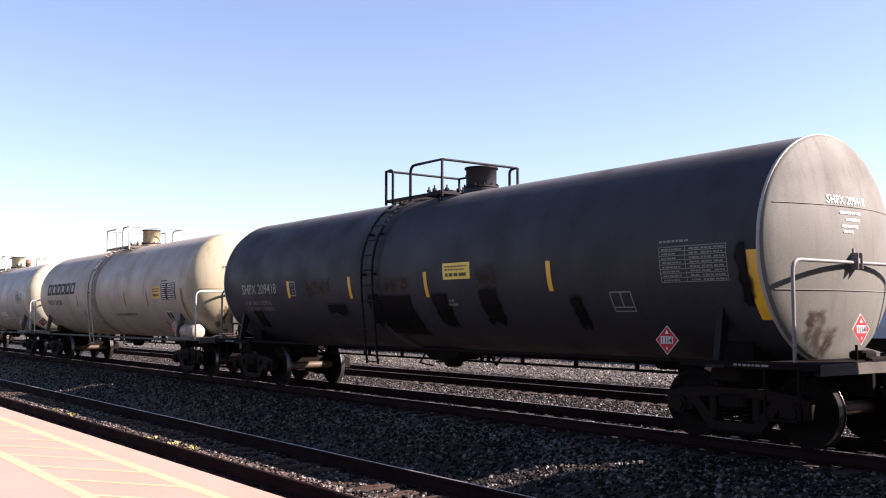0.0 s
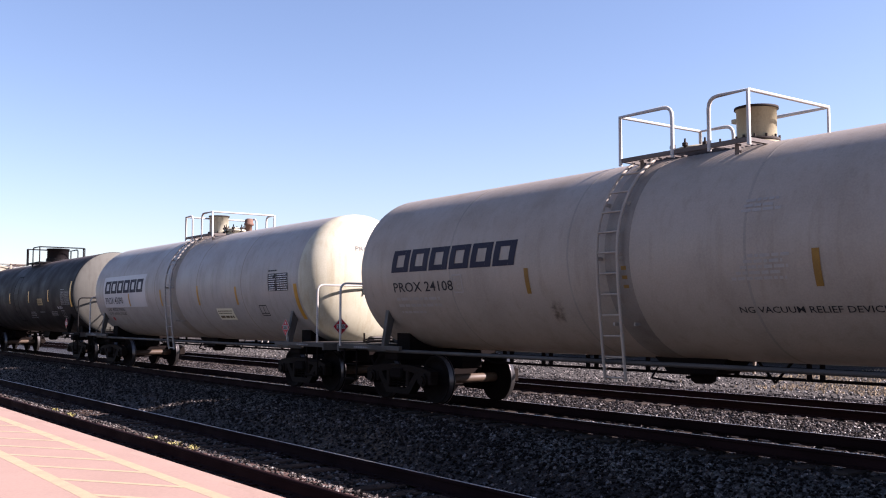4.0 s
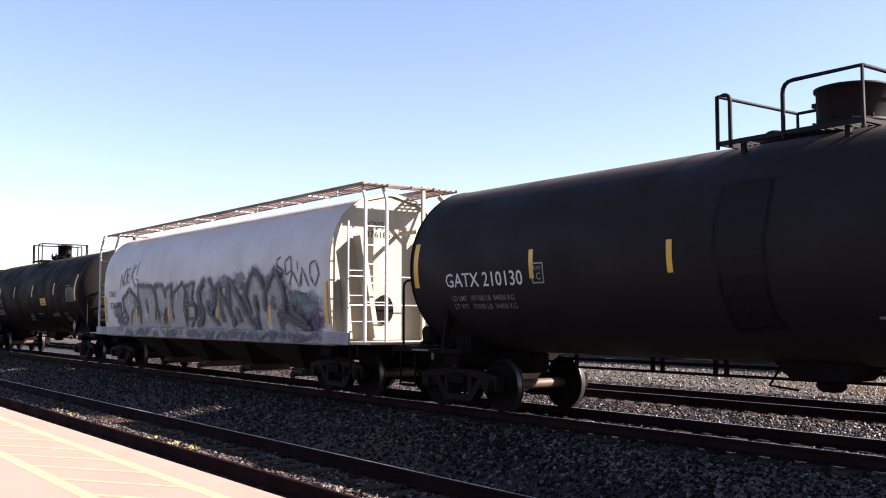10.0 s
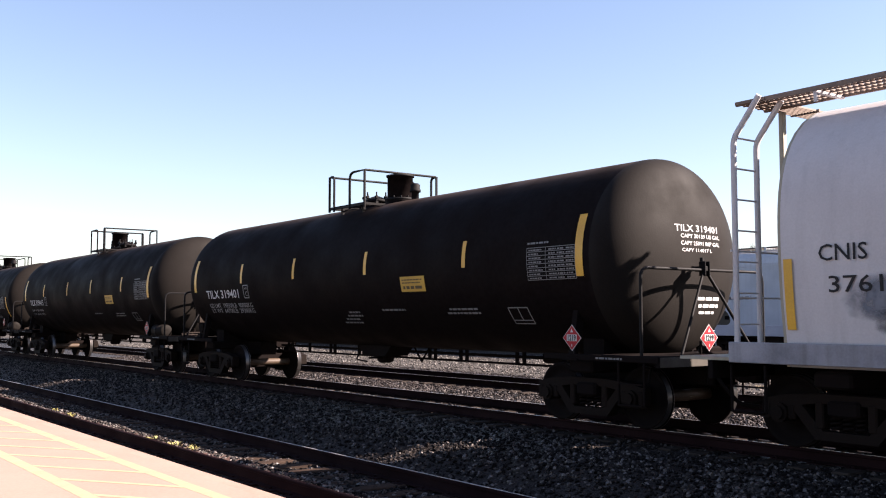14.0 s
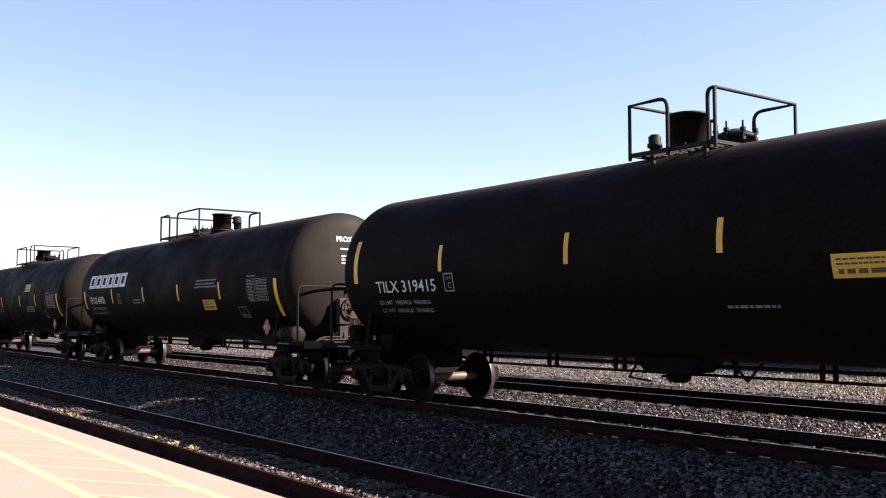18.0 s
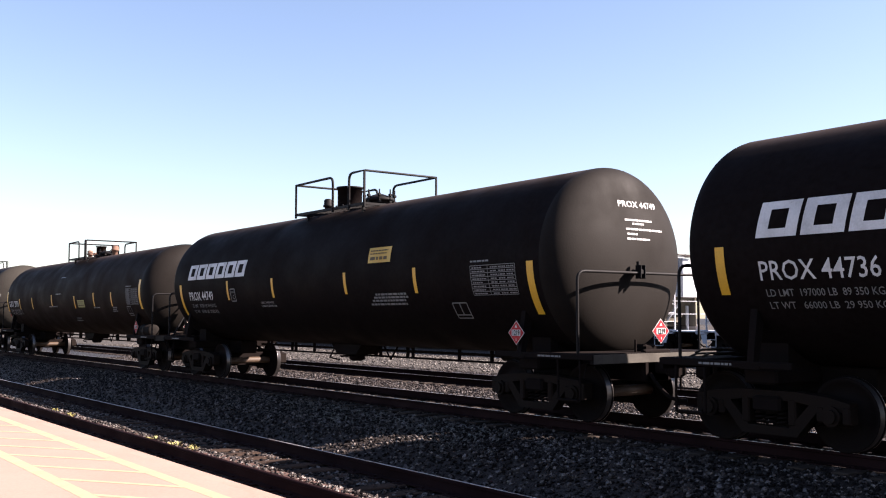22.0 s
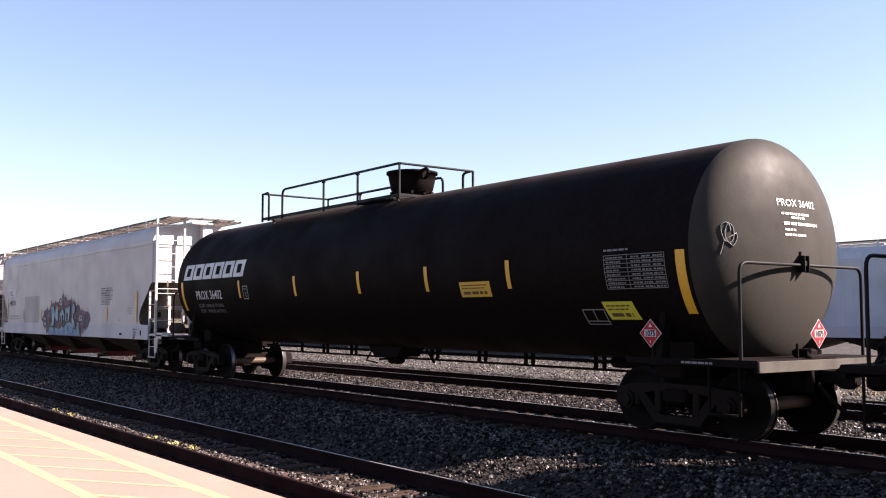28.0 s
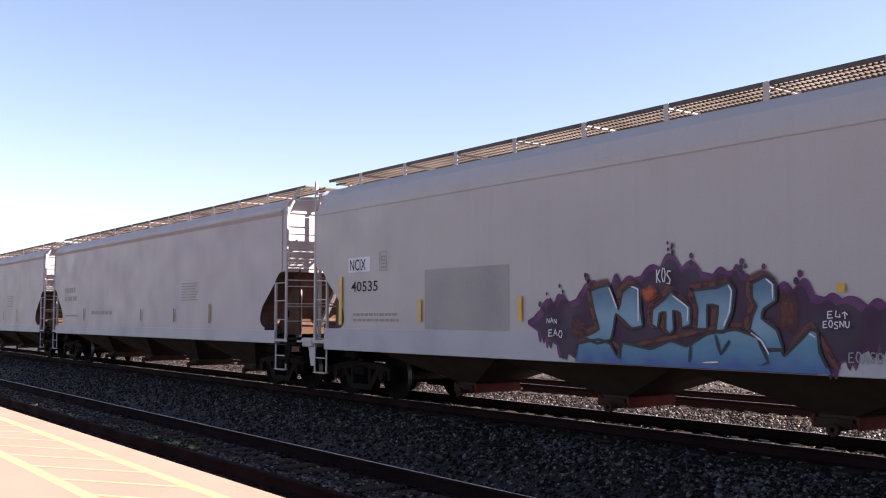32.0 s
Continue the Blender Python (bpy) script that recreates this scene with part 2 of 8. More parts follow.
DIRTY_YELLOW = material("grimy_reflector_sheet", (0.22, 0.115, 0.02), (0.14, 0.08, 0.025), 0.5, spec=0.2, amount=0.6, scale=4, bump=0.05)
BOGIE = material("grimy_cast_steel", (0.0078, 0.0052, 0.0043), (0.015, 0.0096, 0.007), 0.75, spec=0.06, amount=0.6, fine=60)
WORN_YELLOW = material("faded_reflector_sheet", (0.40, 0.205, 0.025), (0.27, 0.15, 0.03), 0.45, spec=0.2, amount=0.6, scale=4, bump=0.05)
OFF_WHITE_INK = material("placard_white", (0.46, 0.45, 0.45), (0.36, 0.35, 0.35), 0.55, spec=0.2, amount=0.3, bump=0.02)
NOTICE_INK = material("worn_notice_print", (0.07, 0.055, 0.03), (0.14, 0.10, 0.05), 0.6, spec=0.2, amount=0.5, bump=0.02)
BRAKE_IRON = material("rust_dusted_brake_gear", (0.034, 0.025, 0.02), (0.017, 0.012, 0.01), 0.7, spec=0.15, amount=0.6)
SILLGREY = material("bluish_grey_sill_paint", (0.37, 0.365, 0.40), (0.33, 0.32, 0.345), 0.5, spec=0.3, amount=0.3, grain=0.06)
DIRTYSILL = material("grimy_blue_grey_sill_paint", (0.27, 0.27, 0.30), (0.13, 0.13, 0.145), 0.55, spec=0.3, amount=0.75, scale=2.0, grain=0.1, streak=(0.10, 0.09, 0.09))
# End paint of the round-sided hopper, the sun's warm tint put into it.
END_CREAM = material("yellowed_end_paint", (0.30, 0.275, 0.215), (0.25, 0.22, 0.165), 0.55, spec=0.3, amount=0.4, streak=(0.24, 0.17, 0.11))


# ---------------------------------------------------------------- mesh tools
class Shape:
    """Vertices and faces of one part, put together from simple solids."""

    def __init__(self):
        self.v, self.f, self.smooth = [], [], []

    def add(self, verts, faces, smooth=False):
        k = len(self.v)
        self.v.extend(tuple(p) for p in verts)
        self.f.extend(tuple(i + k for i in f) for f in faces)
        self.smooth.extend([smooth] * len(faces))
        return self

    def box(self, c, s, turn=None, taper=1.0, chamfer=0.0):
        """A box with chamfered upright and top edges."""
        hx, hy, hz = (a / 2 for a in s)
        b = min(chamfer, hx * 0.9, hy * 0.9, hz * 0.9)
        if b > 0:
            rings = [(-hz, b), (-hz + b, 0), (hz - b, 0), (hz, b)]
            vs, fs = [], []
            for z, i in rings:
                x, y = hx - i, hy - i
                vs += [(x, y - b, z), (x - b, y, z), (-x + b, y, z), (-x, y - b, z),
                       (-x, -y + b, z), (-x + b, -y, z), (x - b, -y, z), (x, -y + b, z)]
            for r in range(3):
                for i in range(8):
                    j = (i + 1) % 8
                    fs.append((r * 8 + i, r * 8 + j, r * 8 + 8 + j, r * 8 + 8 + i))
            fs += [tuple(range(7, -1, -1)), tuple(range(24, 32))]
        else:
            vs = [(x * (taper if z > 0 else 1), y * (taper if z > 0 else 1), z) for z in (-hz, hz) for x, y in
                  ((-hx, -hy), (hx, -hy), (hx, hy), (-hx, hy))]
            fs = [(3, 2, 1, 0), (4, 5, 6, 7), (0, 1, 5, 4), (1, 2, 6, 5), (2, 3, 7, 6), (3, 0, 4, 7)]
        m = Matrix.Translation(c) @ (turn.to_4x4() if turn else Matrix())
        return self.add([m @ Vector(p) for p in vs], fs)

    def rod(self, a, b, r, n=8, r2=None, caps=True):
        a, b = Vector(a), Vector(b)
        q = (b - a).to_track_quat("Z", "Y")
        r2 = r if r2 is None else r2
        vs = []
        for p, rr in ((a, r), (b, r2)):
            vs += [p + q @ Vector((rr * math.cos(i * math.tau / n), rr * math.sin(i * math.tau / n), 0)) for i in range(n)]
        self.add(vs, [(i, (i + 1) % n, n + (i + 1) % n, n + i) for i in range(n)], True)
        if caps:
            self.add(vs, [tuple(range(n - 1, -1, -1)), tuple(range(n, 2 * n))])
        return self

    def pipe(self, points, r, n=6, bend=0.0):
        """A bent pipe along points, its corners rounded."""
        pts = [Vector(p) for p in points]
        if bend:
            out = [pts[0]]
            for a, b, c in zip(pts, pts[1:], pts[2:]):
                d = min(bend, (b - a).length * 0.45, (c - b).length * 0.45)
                p, q = b + (a - b).normalized() * d, b + (c - b).normalized() * d
                out += [p.lerp(b, t).lerp(b.lerp(q, t), t) for t in (0, 0.25, 0.5, 0.75, 1)]
            pts = out + [pts[-1]]
        vs, up = [], None
        for i, p in enumerate(pts):
            d = (pts[min(i + 1, len(pts) - 1)] - pts[max(i - 1, 0)]).normalized()
            if up is None:
                up = d.orthogonal().normalized()
            up = (up - d * up.dot(d)).normalized()
            side = d.cross(up)
            vs += [p + r * (up * math.cos(k * math.tau / n) + side * math.sin(k * math.tau / n)) for k in range(n)]
        fs = [(i * n + k, i * n + (k + 1) % n, (i + 1) * n + (k + 1) % n, (i + 1) * n + k)
              for i in range(len(pts) - 1) for k in range(n)]
        self.add(vs, fs, True)
        return self.add(vs, [tuple(range(n - 1, -1, -1)), tuple(range(len(vs) - n, len(vs)))])

    def lathe(self, profile, centre, axis="x", n=48, closed=False, sharp=()):
        """Turns (along, radius) pairs round an axis."""
        vs, fs = [], []
        cx, cy, cz = centre
        for s, r in profile:
            for k in range(n):
                c, q = r * math.cos(k * math.tau / n), r * math.sin(k * math.tau / n)
                vs.append({"x": (cx + s, cy + c, cz + q), "y": (cx + q, cy + s, cz + c), "z": (cx + c, cy + q, cz + s)}[axis])
        rows = len(profile)
        for i in range(rows if closed else rows - 1):
            for k in range(n):
                a, b = i * n, ((i + 1) % rows) * n
                fs.append((a + k, a + (k + 1) % n, b + (k + 1) % n, b + k))
        self.add(vs, fs, True)
        if not closed:
            self.add(vs, [tuple(range(n - 1, -1, -1)), tuple(range((rows - 1) * n, rows * n))])
        return self

    def prism(self, outline, a, b, axis="y"):
        """An outline pushed from a to b. Axis y: outline in x, z; axis x: outline in y, z; axis z: outline in x, y."""
        n = len(outline)
        put = {"y": lambda p, q: (p[0], q, p[1]), "x": lambda p, q: (q, p[0], p[1]), "z": lambda p, q: (p[0], p[1], q)}[axis]
        vs = [put(p, a) for p in outline] + [put(p, b) for p in outline]
        return self.add(vs, [tuple(range(n)), tuple(range(2 * n - 1, n - 1, -1))] +
                        [(i, n + i, n + (i + 1) % n, (i + 1) % n) for i in range(n)])

    def sheet(self, place, us, vs_, smooth=True):
        """A skin over a grid of two parameters."""
        vs = [place(u, v) for v in vs_ for u in us]
        n = len(us)
        return self.add(vs, [(j * n + i, j * n + i + 1, (j + 1) * n + i + 1, (j + 1) * n + i)
                             for j in range(len(vs_) - 1) for i in range(n - 1)], smooth)

    def mesh(self, name, mats):
        me = bpy.data.meshes.new(name)
        me.from_pydata(self.v, [], self.f)
        me.polygons.foreach_set("use_smooth", self.smooth)
        bm = bmesh.new()
        bm.from_mesh(me)
        bmesh.ops.recalc_face_normals(bm, faces=bm.faces)
        bm.to_mesh(me)
        bm.free()
        for m in mats if isinstance(mats, (list, tuple)) else [mats]:
            me.materials.append(m)
        return me


def part(name, shape, mat, parent=None, label="", at=None):
    ob = new(name, shape.mesh(name, mat) if isinstance(shape, Shape) else shape)
    if parent:
        ob.parent = parent
    if at is not None:
        ob.matrix_basis = at
    if label:
        ob["label"] = label
    return ob


def thing(name, label, category, group="", at=None, kind=""):
    ob = new(name)
    ob.empty_display_size = 0.3
    if at is not None:
        ob.matrix_basis = at
    return tagged(ob, label, category, group, kind)


def text_outline(body, height, squeeze=1.0, bold=0.006):
    """Faces of a word in the built-in font, its left foot at the origin, height metres high."""
    cu = bpy.data.curves.new("word", "FONT")
    cu.body, cu.size, cu.resolution_u, cu.offset = body, 1.0, 2, bold
    ob = bpy.data.objects.new("word", cu)
    me = bpy.data.meshes.new_from_object(ob)
    pts = [(v.co.x, v.co.y) for v in me.vertices]
    faces = [tuple(p.vertices) for p in me.polygons]
    bpy.data.objects.remove(ob)
    bpy.data.curves.remove(cu)
    bpy.data.meshes.remove(me)
    k = height / 0.69
    return [(x * k * squeeze, y * k) for x, y in pts], faces


def islands(count, faces):
    """Groups of faces that hang together."""
    root = list(range(count))

    def find(i):
        while root[i] != i:
            root[i] = root[root[i]]
            i = root[i]
        return i
    for f in faces:
        for i in f[1:]:
            root[find(i)] = find(f[0])
    groups = {}
    for f in faces:
        groups.setdefault(find(f[0]), []).append(f)
    return list(groups.values())


def lettering(name, body, height, place, mat, parent, squeeze=1.0, width=None, label="", bold=0.006):
    """A word laid on a surface, each letter a part; place(u, v) gives the surface's point. Tiny words stay one part."""
    pts, faces = text_outline(body, height, squeeze, bold)
    if width:
        w = max(p[0] for p in pts)
        pts = [(x * width / w, y) for x, y in pts]
    if height < 0.13:
        s = Shape()
        s.add([place(x, y) for x, y in pts], faces)
        return tagged(part("small_print", s, mat, parent, label), kind="stuff")
    for group in islands(len(pts), faces):
        used = sorted({i for f in group for i in f})
        at = {i: k for k, i in enumerate(used)}
        s = Shape()
        s.add([place(*pts[i]) for i in used], [tuple(at[i] for i in f) for f in group])
        ob = part("letter", s, mat, parent, label)
    return ob


def flat_patch(place, u0, u1, v0, v1, nv=6, skew=0.0):
    s = Shape()
    s.sheet(lambda u, v: place(u + skew * (v - v0), v), [u0, u1], [v0 + (v1 - v0) * i / nv for i in range(nv + 1)])
    return s


def bars(place, rows, seed=1):
    """Writing too small to read, as bars: rows of (u0, u1, v, height)."""
    rng = random.Random(seed)
    s = Shape()
    for u0, u1, v, h in rows:
        u = u0
        while u < u1 - 0.02:
            w = min(rng.uniform(1.2, 4.0) * h, u1 - u)
            s.sheet(place, [u, u + w], [v, v + h])
            u += w + h * 0.6
    return s


def diamond(place, u, v, r, squash=1.0):
    s = Shape()
    pts = [(u, v - r), (u + r * squash, v), (u, v + r), (u - r * squash, v)]
    s.add([place(*p) for p in pts], [(0, 1, 2, 3)])
    return s


# ---------------------------------------------------------------- ground and tracks
def ground_height(x, y):
    """Ballast beds under the tracks, shallow dips between them."""
    k = max(0.0, min(1.0, (y - 7.1) / 1.5))
    z = GROUND_Z - 0.02 + NEAR_Z * (1 - k * k * (3 - 2 * k))
    for c in (NEAR_TRACK_Y, TRACK_Y, FAR_TRACK_Y):
        z += 0.03 * math.exp(-((y - c) / 1.5) ** 4)
    if y > 20:
        z -= min(0.12, (y - 20) * 0.05)
    if 5.5 < y < 6.25:                 # a low bank of dirt against the side track's rail
        a, b = min(1.0, (y - 5.5) / 0.1), max(0.0, min(1.0, (6.25 - y) / 0.4))
        z += (0.115 + 0.03 * noise.noise((x * 0.45, 3.0, 0.0))) * a * b * b * (3 - 2 * b)
    return z + 0.015 * noise.noise((x * 0.7, y * 0.7, 0.0))


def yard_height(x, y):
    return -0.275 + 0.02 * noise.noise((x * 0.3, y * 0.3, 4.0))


def build_ground():
    s = Shape()
    xs = [-900, -300, -120] + [-70 + i * 0.5 for i in range(170)] + [40, 120, 400]
    ys = [-600, -100, -20, 0, 3.4] + [4 + i * 0.35 for i in range(60)] + [28, 34, 40, 60, 120, 400, 1500]
    s.sheet(lambda x, y: (x, y, ground_height(x, y) if abs(x) < 80 and 3 < y < 30 else GROUND_Z - 0.14), xs, ys)
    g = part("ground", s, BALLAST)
    tagged(g, "dark crushed-stone ballast between the tracks", "ground", kind="structure")
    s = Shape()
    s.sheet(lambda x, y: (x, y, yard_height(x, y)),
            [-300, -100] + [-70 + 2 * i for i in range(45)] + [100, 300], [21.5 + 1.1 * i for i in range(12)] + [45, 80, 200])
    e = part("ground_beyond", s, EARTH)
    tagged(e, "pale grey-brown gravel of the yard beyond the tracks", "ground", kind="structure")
    s = Shape()
    s.sheet(lambda x, y: (x, y, NEAR_Z - 0.165 + 0.018 * noise.noise((x * 1.3, y * 1.3, 9.0))),
            [-80 + 0.8 * i for i in range(125)], [4.1 + 0.2 * i for i in range(7)])
    d = part("ground_strip", s, DIRT)
    tagged(d, "brown cinder dirt beside the platform", "ground", kind="structure")
    s = Shape()
    s.sheet(lambda x, y: (x, y, ground_height(x, y) + 0.006 - max(0, y - 6.1) * 0.12 + 0.012 * noise.noise((x * 4, y * 6, 1.0))), [-60 + 0.25 * i for i in range(240)], [5.55 + 0.05 * i for i in range(14)])
    d = part("ground_bank", s, RAIL_DIRT)
    tagged(d, "pale brown dirt banked against the rusty rail", "ground", kind="structure")


RAIL = [(-0.07, -0.17), (0.07, -0.17), (0.07, -0.158), (0.012, -0.14), (0.009, -0.045), (0.034, -0.034), (0.035, -0.008),
        (0.027, 0.0), (-0.027, 0.0), (-0.035, -0.008), (-0.034, -0.034), (-0.009, -0.045), (-0.012, -0.14), (-0.07, -0.158)]


def build_track(y, name, label, x0=-110, x1=40, ties=True):
    track = thing(name, label, "railway track", at=pose(0, y, NEAR_Z if y == NEAR_TRACK_Y else 0), kind="structure")
    for side in (-0.7525, 0.7525):
        s = Shape()
        s.prism([(p + side, q) for p, q in RAIL], x0, x1, axis="x")
        rail = part("rail", s, RAILSIDE, track)
        t = Shape()
        t.box(((x0 + x1) / 2, side, 0.0005), (x1 - x0, 0.028 if y == NEAR_TRACK_Y else 0.016, 0.004))
        part("rail_head", t, RAILSIDE if y == NEAR_TRACK_Y and side < 0 else RAILTOP, rail, "worn running surface")
    return track


def tie_mesh(mat):
    s = Shape()
    s.box((0, 0, -0.26), (0.23, 2.6, 0.19), chamfer=0.012)
    return s.mesh("tie", mat)


def build_ties(track, x0, x1, seed, mat):
    rng = random.Random(seed)
    me = tie_mesh(mat)
    x = x0
    while x < x1:
        part("tie", me, None, track, at=pose(x, rng.uniform(-0.04, 0.04), rng.uniform(-0.012, 0.004), 0, 0, rng.uniform(-1.5, 1.5)))
        x += 0.53


def build_plates(track, x0, x1):
    """Spiked tie plates, one stuff mesh for each track."""
    s = Shape()
    x = x0
    while x < x1:
        for side in (-0.7525, 0.7525):
            s.box((x, side, -0.162), (0.19, 0.34, 0.012))
            for k in (-1, 1):
                s.box((x + 0.05 * k, side + 0.085 * k, -0.15), (0.03, 0.035, 0.025))
        x += 0.53
    tagged(part("tie_plates", s, RAILSIDE, track), kind="stuff")


def build_stones(name, label, bands, mat, seed, big=0.042, height=ground_height):
    """Loose stones on the ground, each with its own shape; bands of x0, x1, y0, y1, count."""
    rng = np.random.default_rng(seed)
    base = np.array([(1, 0, 0), (-1, 0, 0), (0, 1, 0), (0, -1, 0), (0, 0, 1), (0, 0, -1)], float)
    tri = np.array([(0, 2, 4), (2, 1, 4), (1, 3, 4), (3, 0, 4), (2, 0, 5), (1, 2, 5), (3, 1, 5), (0, 3, 5)])
    pos, size = [], []
    for x0, x1, y0, y1, n in bands:
        p = np.stack([x1 - (x1 - x0) * rng.random(n) ** 1.25, rng.uniform(y0, y1, n)], 1)
        pos.append(p)
        size.append(rng.uniform(0.016, big, n))
    pos, size = np.concatenate(pos), np.concatenate(size)
    n = len(pos)
    z = np.array([height(x, y) for x, y in pos]) + size * 0.25
    v = base[None] * (size[:, None, None] * rng.uniform(0.55, 1.35, (n, 6, 1)))
    v[..., 2] *= 0.75
    a = rng.uniform(0, math.tau, (2, n))
    c, s = np.cos(a[0]), np.sin(a[0])
    v[..., 0], v[..., 1] = v[..., 0] * c[:, None] - v[..., 1] * s[:, None], v[..., 0] * s[:, None] + v[..., 1] * c[:, None]
    c, s = np.cos(a[1] * 0.15), np.sin(a[1] * 0.15)
    v[..., 1], v[..., 2] = v[..., 1] * c[:, None] - v[..., 2] * s[:, None], v[..., 1] * s[:, None] + v[..., 2] * c[:, None]
    v += np.concatenate([pos, z[:, None]], 1)[:, None]
    f = (tri[None] + 6 * np.arange(n)[:, None, None]).reshape(-1, 3)
    me = bpy.data.meshes.new(name)
    me.vertices.add(6 * n)
    me.vertices.foreach_set("co", v.ravel())
    me.loops.add(f.size)
    me.loops.foreach_set("vertex_index", f.ravel().astype(np.int32))
    me.polygons.add(len(f))
    me.polygons.foreach_set("loop_start", np.arange(0, f.size, 3, dtype=np.int32))
    me.update(calc_edges=True)
    me.materials.append(mat)
    tagged(new(name, me), label, "gravel", kind="stuff")


PLATFORM_Z = -0.08
PLATFORM_EDGE = 4.43


def build_platform():
    p = thing("platform", "pinkish concrete station platform with worn yellow line markings", "platform", kind="structure")
    s = Shape()
    s.box((-20, PLATFORM_EDGE - 2.4 - 0.158, PLATFORM_Z - 0.3), (90, 4.8, 0.6))
    part("slab", s, CONCRETE, p)
    s = Shape()
    s.box((-20, PLATFORM_EDGE - 0.079, PLATFORM_Z - 0.3), (90, 0.158, 0.6))
    part("edge", s, EDGE, p, "worn concrete nosing")
    for y, w in ((PLATFORM_EDGE - 0.49, 0.15), (PLATFORM_EDGE - 1.5, 0.15)):
        s = Shape()
        s.box((-20, y, PLATFORM_Z + 0.0006), (80, w, 0.0012))
        part("line", s, LINE, p)
    x = -40.0
    s = Shape()
    s.prism([(0, 0), (0.15, 0), (0.15 + 1.24, 0.86), (1.24, 0.86)], 0, 0.0012, axis="z")
    me = s.mesh("hatch_line", LINE)
    while x < 4:
        part("hatch_line", me, None, p, at=pose(x, PLATFORM_EDGE - 1.425, PLATFORM_Z + 0.0008))
        x += 1.16


build_ground()
TRACKS = [build_track(NEAR_TRACK_Y, "near_track", "rusty side track beside the platform"),
          build_track(TRACK_Y, "main_track", "polished main track under the train"),
          build_track(FAR_TRACK_Y, "far_track", "rusty track beyond the train"),
          build_track(YARD_TRACK_Y, "yard_track", "distant yard track under parked cars")]
build_platform()


# ---------------------------------------------------------------- running gear
WHEEL_R = 0.457


def wheelset_mesh():
    s = Shape()
    for side in (-1, 1):
        prof = [(-0.07, 0.09), (-0.07, 0.17), (-0.02, 0.20), (0.0, 0.36), (-0.05, 0.40), (-0.066, WHEEL_R - 0.01),
                (-0.06, WHEEL_R), (0.035, WHEEL_R + 0.004), (0.045, WHEEL_R + 0.025), (0.062, WHEEL_R + 0.022),
                (0.068, 0.40), (0.04, 0.36), (0.05, 0.20), (0.08, 0.15), (0.08, 0.09)]
        s.lathe([(a * -side, r) for a, r in prof], (0, side * 0.7525, 0), "y", 40, closed=True)
    s.lathe([(-1.08, 0.06), (-1.08, 0.075), (-0.8, 0.08), (-0.66, 0.09), (0.66, 0.09), (0.8, 0.08), (1.08, 0.075), (1.08, 0.06)],
            (0, 0, 0), "y", 20)
    for side in (-1, 1):
        for k in range(3):
            a = k * math.tau / 3
            s.rod((0.05 * math.sin(a), side * 1.08, 0.05 * math.cos(a)), (0.05 * math.sin(a), side * 1.1, 0.05 * math.cos(a)), 0.014, 6)
    me = s.mesh("wheelset", [STEEL, TREAD, AXLE])
    for p in me.polygons:
        r = math.hypot(p.center.x, p.center.z)
        if r > WHEEL_R - 0.004 and abs(p.normal.y) < 0.6:
            p.material_index = 1
        elif abs(p.center.y) < 0.6:
            p.material_index = 2
    return me


def side_frame_mesh():
    """Cast side frame: top member, slanted tension member, columns and bearing jaws."""
    s = Shape()
    for y0, y1 in ((-0.09, 0.09),):
        s.prism([(-1.12, 0.50), (-1.12, 0.62), (-0.85, 0.68), (-0.4, 0.72), (0.4, 0.72), (0.85, 0.68), (1.12, 0.62), (1.12, 0.50),
                 (0.72, 0.55), (0.38, 0.60), (-0.38, 0.60), (-0.72, 0.55)], y0, y1)
        s.prism([(-0.74, 0.55), (-0.58, 0.57), (-0.30, 0.27), (0.30, 0.27), (0.58, 0.57), (0.74, 0.55), (0.40, 0.16), (-0.40, 0.16)], y0, y1)
    for k in (-1, 1):
        s.box((0.34 * k, 0, 0.46), (0.12, 0.2, 0.34), chamfer=0.02)
        s.box((1.07 * k, 0, 0.47), (0.11, 0.2, 0.22), chamfer=0.02)
        s.box((0.73 * k, 0, 0.47), (0.11, 0.2, 0.20), chamfer=0.02)
        s.rod((0.889 * k, -0.13, WHEEL_R), (0.889 * k, 0.10, WHEEL_R), 0.125, 16)
        s.rod((0.889 * k, -0.17, WHEEL_R), (0.889 * k, -0.12, WHEEL_R), 0.085, 12)
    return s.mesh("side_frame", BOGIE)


def spring_mesh():
    s = Shape()
    for x in (-0.16, 0, 0.16):
        turns = [(x + 0.068 * math.cos(a), 0.068 * math.sin(a), 0.28 + a / math.tau * 0.055) for a in
                 [i * math.tau / 8 for i in range(36)]]
        s.pipe(turns, 0.016, 5)
    return s.mesh("spring", STEEL)


def bolster_mesh():
    s = Shape()
    s.box((0, 0, 0.55), (0.42, 2.3, 0.2), chamfer=0.03)
    s.lathe([(0.62, 0.2), (0.72, 0.2)], (0, 0, 0), "z", 20)
    for k in (-1, 1):
        s.box((0.56 * k, 0, 0.36), (0.10, 1.75, 0.12), chamfer=0.02)
        for y in (-0.72, 0.72):
            s.box((0.42 * k, y, 0.42), (0.06, 0.12, 0.3))
    return s.mesh("bolster", STEEL)


WHEELSET, SIDE_FRAME, SPRING, BOLSTER = wheelset_mesh(), side_frame_mesh(), spring_mesh(), bolster_mesh()
ROLLING = []             # wheelsets that turn
MOVING = []              # cars and where they stand at first


